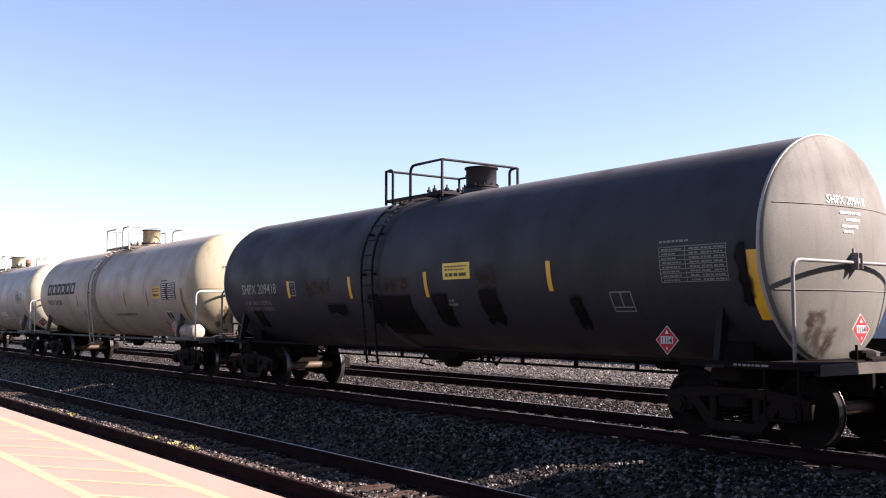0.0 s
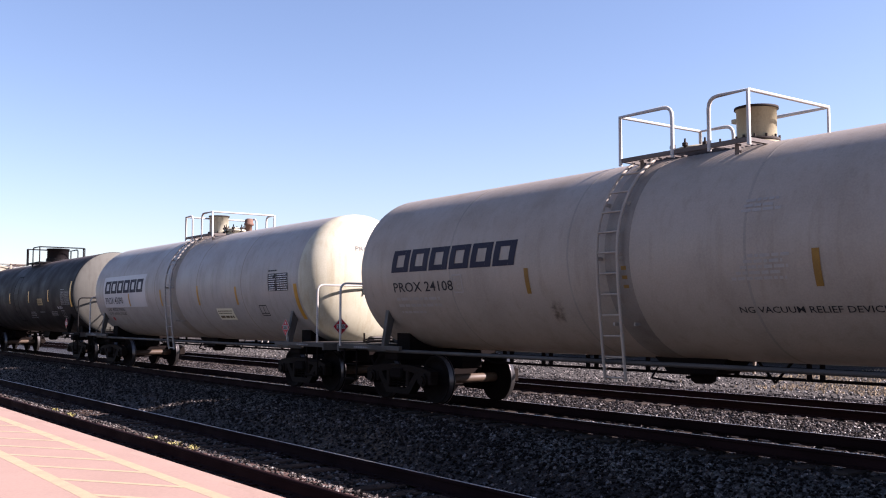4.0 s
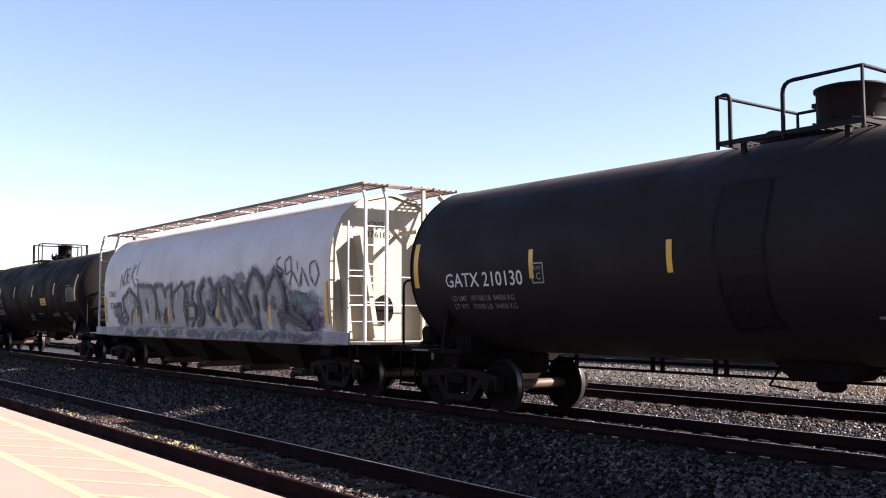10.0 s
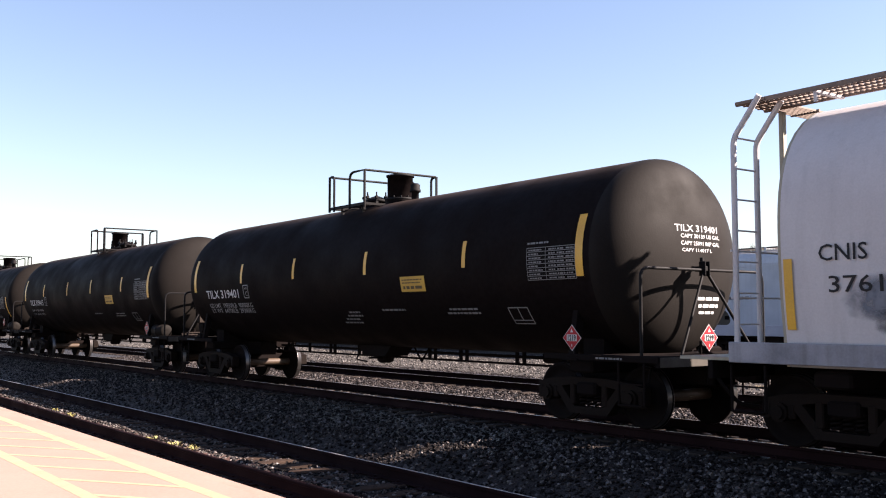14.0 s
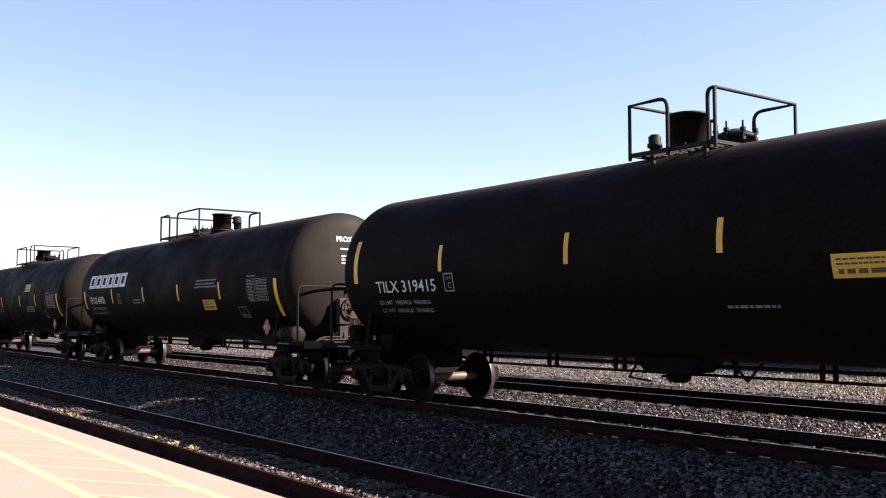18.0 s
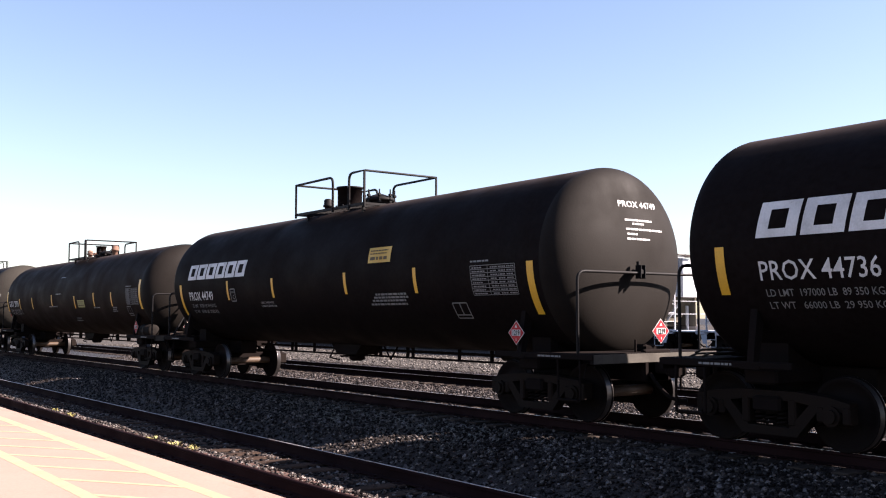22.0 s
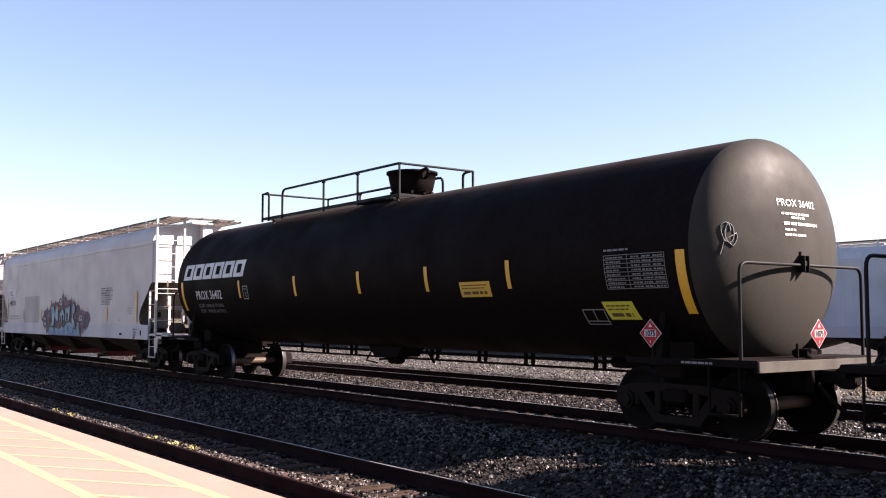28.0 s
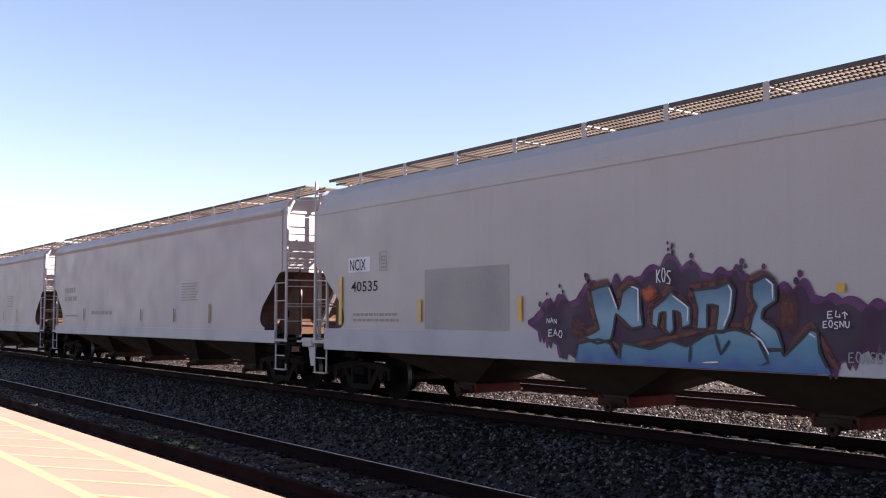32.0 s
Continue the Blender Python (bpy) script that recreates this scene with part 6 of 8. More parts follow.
        s.add([place(8.67 + 0.05 * math.cos(a), 1.17 + 0.09 * math.sin(a), 0.004) for a in [i * math.tau / 14 for i in range(14)]], [tuple(range(14))])
        part("jack_hole", s, STEEL, car)
        end = lambda u, v: (c["half"] - 0.104, u, v)
        lettering("lettering", "NCIX", 0.12, lambda u, v: end(0.67 + u, 4.08 + v), INK, car, width=0.37)
        lettering("lettering", "40535", 0.12, lambda u, v: end(0.7 + u, 3.88 + v), INK, car, width=0.52)
    else:
        for x, z0, z1 in ((-5.6, 1.55, 1.98), (0.2, 1.55, 1.9), (2.9, 1.52, 1.9), (5.4, 1.5, 2.0)):
            strip(car, place, x, z0, z1, 0.08, DIRTY_YELLOW)
        rows = [(3.4, 4.6 - 0.1 * (i % 3), 2.56 - i * 0.075, 0.032) for i in range(7)]
        tagged(part("small_print", bars(wall, rows, 9), FADED_INK, car), kind="stuff")
        tagged(part("small_print", bars(wall, [(-8.1, -6.8, 2.55, 0.18), (-8.1, -6.6, 2.25, 0.16), (-8.0, -6.4, 1.68, 0.06), (-4.8, -2.6, 1.75, 0.12)], 10), FADED_INK, car), kind="stuff")


# ---------------------------------------------------------------- covered hoppers
def roof_walk(car, half, top, mat, posts, c_up=0.22, more=0.0, inner=0.72, reach=1.24):
    """Running boards along both roof edges and across the ends, real open grating."""
    for side in (-1, 1):
        s = Shape()
        y0, y1, z = side * inner, side * 1.22, top + c_up
        far = half + more
        n = int(2 * far / 0.075)
        for i in range(n):
            x = -far + (i + 0.5) * 2 * far / n
            s.box((x, (y0 + y1) / 2, z), (0.022, abs(y1 - y0), 0.02 if more else 0.035))
        for k in range(5):
            s.box((0, y0 + (y1 - y0) * k / 4, z), (2 * far, 0.02 if k % 4 else 0.03, 0.03 if k % 4 else 0.06))
        part("running_board", s, mat, car, "weathered steel grating along the roof")
        for i in range(posts):
            x = -half + 0.3 + i * (2 * half - 0.6) / (posts - 1)
            b = Shape()
            if more:
                b.box((x, side * 1.2, z - 0.08), (0.045, 0.03, 0.16))
            else:                      # a flat upright outside the board's edge
                x = -8.34 + 16.4 * i / (posts - 1)
                b.box((x, side * 1.245, z - 0.1), (0.09, 0.02, 0.25))
            b.box((x, side * (inner + 1.22) / 2, z - 0.035), (0.05, 1.22 - inner, 0.035))
            part("board_bracket", b, mat_of(car), car)
    for sgn in (-1, 1):
        s = Shape()
        for i in range(9):
            s.box((sgn * (half + more * 0.5 + 0.02 + 0.045 * i), sgn * (reach - 1.24) / 2, top + c_up + 0.004), (0.02, 1.26 + reach, 0.025))
        for k in range(5):
            y = -sgn * 1.24 + sgn * (1.24 + reach) * k / 4
            s.box((sgn * (half + more * 0.5 + 0.2), y, top + c_up + 0.004), (0.44, 0.03, 0.04))
        tagged(part("end_board", s, mat, car), kind="stuff")


PAINT_OF = {}


def mat_of(car):
    return PAINT_OF[car.name]


def barrel_half_width(z, c):
    """Half the width of a rounded car body at height z."""
    if z < 2.6:
        return c["wide"] * (1 - 0.07 * ((2.6 - z) / 1.4) ** 2)
    return c["wide"] * max(0.0004, 1 - ((z - 2.6) / (c["top"] - 2.6 + 0.001)) ** 2.7) ** 0.5


def hopper_body_barrel(car, c, paint):
    half = c["half"]
    zs = [c["belly"] + (c["top"] - c["belly"]) * i / 22 for i in range(23)]
    ring = [(-barrel_half_width(z, c), z) for z in zs] + [(barrel_half_width(z, c), z) for z in reversed(zs)]
    n = len(ring)
    s = Shape()
    xs = [-half, -half + 0.02] + [-half + 2 * half * i / 4 for i in (1, 2, 3)] + [half - 0.02, half]
    vs = [(x, y, z) for x in xs for y, z in ring]
    s.add(vs, [(j * n + i, j * n + (i + 1) % n, (j + 1) * n + (i + 1) % n, (j + 1) * n + i) for j in range(len(xs) - 1) for i in range(n)], True)
    part("body", s, paint, car)
    for sgn in (-1, 1):
        e = Shape()
        e.add([(sgn * half, y, z) for y, z in ring], [tuple(range(n))])
        e.add([(sgn * (half + 0.04), y * 1.0, z) for y, z in ring] + [(sgn * (half + 0.04), y * 0.94, c["belly"] + (z - c["belly"]) * 0.96 + 0.06) for y, z in ring],
              [(i, (i + 1) % n, n + (i + 1) % n, n + i) for i in range(n)])
        e.add([(sgn * half, y, z) for y, z in ring] + [(sgn * (half + 0.04), y, z) for y, z in ring], [(i, (i + 1) % n, n + (i + 1) % n, n + i) for i in range(n)])
        part("end_bulkhead", e, END_CREAM, car)
        for ya, yb in ((-0.95, -0.55), (0.75, 0.85), (-1.25, -1.15)):
            b = Shape()
            top = 3.4 if ya > -1.2 else 2.5
            b.prism([(ya - 0.05, top), (ya + 0.05, top), (yb + 0.06, 1.2), (yb - 0.06, 1.2)], sgn * (half + 0.04), sgn * (half + (0.34 if ya > -1.2 else 0.2)), axis="x")
            b.v = [(p[0], p[1] * sgn, p[2]) for p in b.v]
            part("end_stiffener", b, END_CREAM, car)
        b = Shape()
        b.box((sgn * (half + 0.75), 0.35 * sgn, 2.85), (0.07, 0.09, 3.3), chamfer=0.01)
        b.box((sgn * (half + 0.4), 0.2 * sgn, 3.5), (0.7, 0.06, 0.08))
        part("end_column", b, END_CREAM, car)
        b = Shape()
        b.add([(sgn * (half + 0.052), sgn * (-0.2 + 0.25 * math.cos(a)), 1.82 + 0.32 * math.sin(a)) for a in [i * math.tau / 24 for i in range(24)]], [tuple(range(24))])
        part("end_port", b, STEEL, car)


def hopper_body_slab(car, c, paint):
    edge, w, zs, zt = c["half"], c["wide"], c["sill_top"], c["shoulder"]
    half = edge - 0.14                 # the end wall stands back behind the side sheets
    cut, rise = c["cut"] - 0.14, c["rise"] + 0.02
    # the cut-out below the slope sheet: a rounded foot, a slanted back and a short level top
    foot = [(edge - 0.98 - 0.24 * math.sin(a), 1.62 - 0.2 * math.cos(a)) for a in [i * math.pi / 2 / 5 for i in range(6)]]
    corner = [(edge - 0.98, zs - 0.1)] + foot + [(edge - 1.19, 1.76), (edge - 1.09, 1.92), (edge - 0.5, 2.42), (edge - 0.39, 2.55), (edge - 0.28, 2.65), (half, rise)]
    side = [(-x, z) for x, z in reversed(corner)] + corner
    outline = [(-half, zt)] + side + [(half, zt)]
    s = Shape()
    s.prism(outline, -w, w)
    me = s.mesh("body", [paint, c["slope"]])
    # faces inside the cut-outs take the shade-darkened slope colour
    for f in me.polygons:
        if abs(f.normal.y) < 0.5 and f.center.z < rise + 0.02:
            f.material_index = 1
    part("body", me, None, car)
    for sgn in (-1, 1):
        for k in (-1, 1):
            s = Shape()
            s.prism([(sgn * (half - 0.01), rise - 0.01), (sgn * (edge - 0.02), rise + 0.01), (sgn * (edge + 0.03), rise + 0.1), (sgn * (edge + 0.1), zt + 0.08), (sgn * (half - 0.01), zt + 0.08)],
                    k * w - 0.02 * k, k * (w - 0.07))
            part("side_wing", s, paint, car)
            s = Shape()
            s.prism([(sgn * (edge - c["cut"] - 0.05), zs - 0.1), (sgn * (edge - 0.1), zs - 0.1), (sgn * (edge - 0.1), zs + 0.1), (sgn * half, rise + 0.05)], k * 1.05, k * 1.1)
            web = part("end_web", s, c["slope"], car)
            s = Shape()
            s.box((sgn * (edge - 0.7), k * 1.1, 1.73), (0.22, 0.02, 0.16), chamfer=0.004)
            part("access_hole", s, STEEL, web)
    s = Shape()
    arch = [(-w - 0.012, zt - 0.03), (-w - 0.006, zt + 0.1), (-w + 0.1, zt + 0.58 * (c["top"] - zt)), (-w + 0.3, c["top"] - 0.08), (-w + 0.6, c["top"] - 0.03), (0, c["top"]),
            (w - 0.6, c["top"] - 0.03), (w - 0.3, c["top"] - 0.08), (w - 0.1, zt + 0.58 * (c["top"] - zt)), (w + 0.006, zt + 0.1), (w + 0.012, zt - 0.03)]
    s.prism(arch, -half - 0.03, half + 0.03, axis="x")
    part("roof", s, paint, car)
    for k in (-1, 1):
        s = Shape()
        if c.get("gutter"):             # a flared eave angle, its underside turned to the ground
            s.prism([(k * (w - 0.01), zt - 0.12), (k * (w + 0.05), zt - 0.015), (k * (w + 0.05), zt + 0.0), (k * (w - 0.01), zt + 0.04)], -half - 0.02, half + 0.02, axis="x")
        else:
            s.box((0, k * (w + 0.006), zt - 0.01), (2 * half, 0.016, 0.035), chamfer=0.006)
        part("eave_rib", s, paint, car)
    for sgn in (-1, 1):
        s = Shape()
        s.box((sgn * (half + 0.13), 0.06 * sgn, (rise + c["top"]) / 2), (0.26, 0.32, c["top"] - rise - 0.02), chamfer=0.01)
        part("end_column", s, paint, car)
        s = Shape()
        s.prism([(half - cut + 0.1, zs), (half - cut + 0.22, zs), (half + 0.02, rise - 0.25), (half - 0.1, rise - 0.25)], -0.05, 0.05)
        s.v = [(sgn * p[0], p[1], p[2]) for p in s.v]
        part("slope_stiffener", s, paint, car)
        for y in (-0.9, 0.9):
            s = Shape()
            s.box((sgn * (half - 0.35), y, (1.1 + 2.2) / 2), (0.12, 0.1, 1.3), chamfer=0.01)
            part("end_post", s, paint, car)


def hopper_car(c):
    paint = c["paint"]
    car = thing("covered_hopper", c["label"], "hopper car", "cars of the passing freight train")
    PAINT_OF[car.name] = paint
    half, e = c["half"], c["end"]
    (hopper_body_barrel if c["kind"] == "barrel" else hopper_body_slab)(car, c, paint)
    # side sills, end sills
    slab = c["kind"] == "slab"
    long = half - 0.4 if slab else e - 0.35
    for k in (-1, 1):
        s = Shape()
        s.box((0, k * c["sill_y"], (c["sill_bottom"] + c["sill_top"]) / 2), (2 * long, 0.06, c["sill_top"] - c["sill_bottom"]), chamfer=0.01)
        s.box((0, k * (c["sill_y"] - 0.05), c["sill_bottom"] + 0.015), (2 * long, 0.13, 0.03))
        part("side_sill", s, SILLGREY if slab else DIRTYSILL, car)
    stub = e - c["bogies"] / 2 + 1.1
    for sgn in (-1, 1):
        for name, at, size, bevel in (("centre_sill", (sgn * (e - stub / 2), 0, 0.85), (stub, 0.4, 0.34), 0.02), ("end_sill", (sgn * (e - 0.04), 0, 0.98), (0.08, 2 * c["sill_y"], 0.24), 0.005),
                                      ("body_bolster", (sgn * c["bogies"] / 2, 0, 0.9), (0.5, 2.7, 0.2), 0.03)):
            s = Shape()
            s.box(at, size, chamfer=bevel)
            part(name, s, STEEL, car)
    for sgn in (-1, 1):
        s = Shape()
        s.box((sgn * (half + e) / 2, 0, 1.12), (e - half + 0.9, 2 * c["sill_y"], 0.04))
        part("end_platform", s, paint if slab else END_CREAM, car)
    # discharge bays
    n = c["bays"]
    span = c["bogies"] - (1.9 if slab else 2.6)
    for i in range(n):
        x = -span / 2 + (i + 0.5) * span / n
        hw = span / n / 2
        s = Shape()
        # an inverted pyramid: it narrows both along and across the car
        top = c["sill_bottom"] + 0.02
        rings = [(hw - 0.02, 1.34, top), (hw - 0.06, 1.3, top - 0.03), (0.26, 0.5, 0.42), (0.26, 0.5, 0.32)]
        vs = [(x + a * w, b * d, z) for w, d, z in rings for a, b in ((-1, -1), (1, -1), (1, 1), (-1, 1))]
        s.add(vs, [(4 * r + j, 4 * r + (j + 1) % 4, 4 * r + 4 + (j + 1) % 4, 4 * r + 4 + j) for r in range(3) for j in range(4)] + [(0, 1, 2, 3), (15, 14, 13, 12)])
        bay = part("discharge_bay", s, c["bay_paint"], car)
        s = Shape()
        s.box((x, 0, 0.3), (0.6, 1.16, 0.06), chamfer=0.01)
        for k in (-1, 1):
            s.box((x, 0.56 * k, 0.32), (0.52, 0.05, 0.13), chamfer=0.01)
        s.rod((x + 0.1, -0.78, 0.26), (x + 0.1, 0.78, 0.26), 0.032, 8)
        s.lathe([(-0.03, 0.085), (0.03, 0.085)], (x + 0.1, -0.75, 0.26), "y", 12)
        gate = part("outlet_gate", s, DARK_RUST, bay)
        for k in (-1, 1):
            s = Shape()
            s.box((x + 0.31 * k, 0, 0.33), (0.05, 1.1, 0.17), chamfer=0.01)
            part("gate_plate", s, c["gate_paint"], gate)
    roof_walk(car, half, c["top"], GRATE if slab else RUSTY_GRATE, c["brackets"], more=0.0 if slab else 0.85, inner=0.5 if slab else 0.6, reach=0.8 if slab else 1.24, c_up=0.14 if slab else 0.04)
    for i in range(c["hatches"] if slab else 0):
        x = -half + (i + 0.5) * 2 * half / c["hatches"]
        s = Shape()
        s.box((x, 0, c["top"] + 0.03), (2 * half / c["hatches"] - 0.25, 0.7 if slab else 0.4, 0.1 if slab else 0.05), chamfer=0.02)
        part("roof_hatch", s, paint, car)
    # ladders, corner posts, steps and grab irons
    for sgn in (-1, 1):
        f = lambda x, y, z: (sgn * x, sgn * y, z)
        for k in (-1, 1):
            if sgn * k > 0:             # ladders stand on the near corners
                continue
            y = k * (c["sill_y"] - 0.03)
            inner = k * 0.66 if slab else k * 0.6
            at, y1 = (half + 0.07, y) if slab else (half + 0.75, k * 1.13)
            if not slab and sgn < 0:
                at, y1, inner = half + 0.7, y, k * 1.02
            for q in (y1, inner):       # ladder across the car's end
                s = Shape()
                high = c["top"] + (0.12 if slab else 0.03)
                if c.get("gutter") and q == y1:
                    s.pipe([f(at, q, 1.08), f(at, q, 4.0), f(at, q - 0.3 * k, high)], 0.034, 8, bend=0.1)
                elif slab:
                    s.box(f(at, q, (1.08 + high) / 2), (0.06, 0.07, high - 1.08), chamfer=0.008)
                else:                   # the stile bends in to the running board
                    drop, back = (0.5, 0.4) if sgn < 0 else (0.28, 0.16)
                    s.pipe([f(at, q, 1.08), f(at, q, high - drop), f(at - back, q, high)], 0.038, 8, bend=0.1)
                part("ladder_post", s, paint, car)
            for i in range(8 if slab else 7):
                s = Shape()
                s.rod(f(at, y1, 1.56 + i * 0.4), f(at, inner, 1.56 + i * 0.4), 0.013, 6)
                part("ladder_rung", s, paint, car)
            if not slab:                # far corner post with its knee brace under the end board
                s = Shape()
                s.box(f(half + 0.72, -k * 1.2, 2.72), (0.07, 0.08, 3.3), chamfer=0.01)
                s.rod(f(half + 0.72, -k * 1.2, 3.95), f(half + 0.3, -k * 1.1, 4.36), 0.035, 6)
                s.rod(f(half + 0.72, -k * 1.2, 4.0), f(half + 0.72, -k * 0.8, 4.36), 0.03, 6)
                part("board_post", s, END_CREAM, car)
            if slab:                    # short ladder on the side
                s = Shape()
                s.box(f(half - 0.44, y, 1.78), (0.05, 0.06, 1.36), chamfer=0.008)
                part("ladder_post", s, paint, car)
                for z in (1.15, 1.6, 2.03, 2.44):
                    s = Shape()
                    s.rod(f(half - 0.44, y, z), f(half + 0.07, y, z), 0.014, 6)
                    part("ladder_rung", s, paint, car)
                s = Shape()
                s.box(f(half + 0.42, y - 0.12 * k, 1.1), (0.52, 0.3, 0.2), chamfer=0.03)
                s.prism([(sgn * (half + 0.1), 1.04), (sgn * (half + 0.42), 1.04), (sgn * (half + 0.3), 0.6), (sgn * (half + 0.14), 0.6)], sgn * (y - 0.05), sgn * (y - 0.02))
                part("corner_bracket", s, STEEL if c.get("gutter") else paint, car)
            elif sgn > 0:               # corner post with stub rungs
                s = Shape()
                s.rod(f(half + 0.68, y, 1.2), f(half + 0.68, y, 3.65), 0.02, 6)
                for z in (1.56, 2.1, 2.62):
                    s.rod(f(half + 0.68, y, z), f(at, y1, z), 0.012, 6)
                part("corner_post", s, paint, car)
            s = Shape()
            xs = half - 0.17 if slab else half + 0.55
            s.pipe([f(xs - 0.25, y, 1.05), f(xs - 0.25, y, 0.46), f(xs + 0.25, y, 0.46), f(xs + 0.25, y, 1.05)], 0.02, 6, bend=0.04)
            s.box(f(xs, y, 0.47), (0.48, 0.1, 0.02))
            s.box(f(xs, y, 0.78), (0.48, 0.06, 0.02))
            part("step", s, paint if slab else STEEL, car)
        s = Shape()
        for z in (1.9, 2.5):
            s.rod(f(half + 0.07 if slab else half + 0.75, -c["sill_y"], z), f(half + 0.07 if slab else half + 0.75, c["sill_y"], z), 0.014, 6)
        part("cross_rail", s, paint, car)
        part("coupler", COUPLER, None, car, at=pose(sgn * e, 0, 0, 0, 0, 0 if sgn > 0 else 180))
        add_bogie(car, sgn * c["bogies"] / 2)
    if c.get("brake"):
        s = Shape()
        sg = c["brake"]
        x, y, z = sg * (e - 0.2), -0.5 * sg, 2.18
        s.pipe([(x, y + 0.28 * math.cos(a), z + 0.28 * math.sin(a)) for a in [i * math.tau / 20 for i in range(21)]], 0.026, 6)
        for i in range(6):
            a = i * math.tau / 6
            s.rod((x, y, z), (x, y + 0.28 * math.cos(a), z + 0.28 * math.sin(a)), 0.016, 5)
        s.rod((x - 0.2 * sg, y, z), (x, y, z), 0.05, 8)
        part("hand_brake_wheel", s, paint, car)
        s = Shape()
        s.box((x - 0.16 * sg, y, z - 0.02), (0.16, 0.3, 0.5), chamfer=0.04)
        s.prism([(y - 0.14, 1.72), (y + 0.12, 1.72), (y + 0.22, 1.12), (y - 0.02, 1.12)], x - 0.22 * sg, x - 0.1 * sg, axis="x")
        s.pipe([(x - 0.05 * sg, y + 0.2, z - 0.1), (x - 0.05 * sg, y + 0.3, 1.4), (x - 0.05 * sg, y + 0.2, 1.12)], 0.03, 6, bend=0.1)
        part("hand_brake_housing", s, paint, car)
        s = Shape()
        s.lathe([(-0.3, 0.08), (-0.28, 0.15), (0.28, 0.15), (0.3, 0.08)], (sg * (half + 0.1), -0.85, 1.32), "x", 20)
        part("air_reservoir", s, BAYGREY, car)
    return car


# ---------------------------------------------------------------- the train, from its head to its tail
DARK_INK = dict(body=BLACK, head=HEAD_DARK, rim=BLACK, iron=BLACKIRON, iron2=BLACKIRON, dome=BLACK, lid=BLACKIRON, valve=BLACKIRON,
                frame=STEEL, gusset=STEEL, deck=STEEL, ladder=BLACKIRON, brake=BRAKE_IRON, reservoir=HEAD_DARK, walk=BLACKIRON, bolt=BLACKIRON, saddle=BLACK)
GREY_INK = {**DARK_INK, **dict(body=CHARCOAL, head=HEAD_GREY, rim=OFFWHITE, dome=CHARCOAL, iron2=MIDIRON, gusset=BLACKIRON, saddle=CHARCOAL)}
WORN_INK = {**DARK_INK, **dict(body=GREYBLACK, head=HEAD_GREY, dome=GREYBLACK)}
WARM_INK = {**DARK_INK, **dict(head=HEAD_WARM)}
BROWN_INK = {**DARK_INK, **dict(body=BROWNBLACK, dome=BROWNBLACK, valve=RUST)}
CREAM_INK = {**DARK_INK, **dict(body=CREAM, head=SUNLIT_CREAM, iron=GREYIRON, iron2=GREYIRON, dome=SUNLIT_CREAM, lid=SUNLIT_CREAM, valve=RUST, deck=DECKGREY, gusset=DECKGREY,
                                ladder=CREAM, brake=SUNLIT_LIP, reservoir=CREAM, walk=GRATE, bolt=BRAKE_IRON, saddle=GRIME_BAND)}
WHITE_INK = {**DARK_INK, **dict(body=OFFWHITE, head=SUNLIT_WHITE, iron=GREYIRON, iron2=GREYIRON, dome=SUNLIT_WHITE, lid=SUNLIT_WHITE, valve=RUST, deck=DECKGREY, gusset=DECKGREY, walk=GRATE, bolt=BRAKE_IRON, saddle=SEAM,
                                ladder=OFFWHITE, brake=OFFWHITE, reservoir=OFFWHITE)}
BASE = dict(r=1.54, zc=2.56, length=15.4, depth=0.72, head="dome", end=8.5, end_rail=2.36, bogies=14.1, deck=(-1.3, 0.9), hoops=(-0.4, 0.2),
            rail_z=4.7, tops=[], stripes=[], marks=[], seed=1, ink=DARK_INK)


def spec(**k):
    return {**BASE, **k}


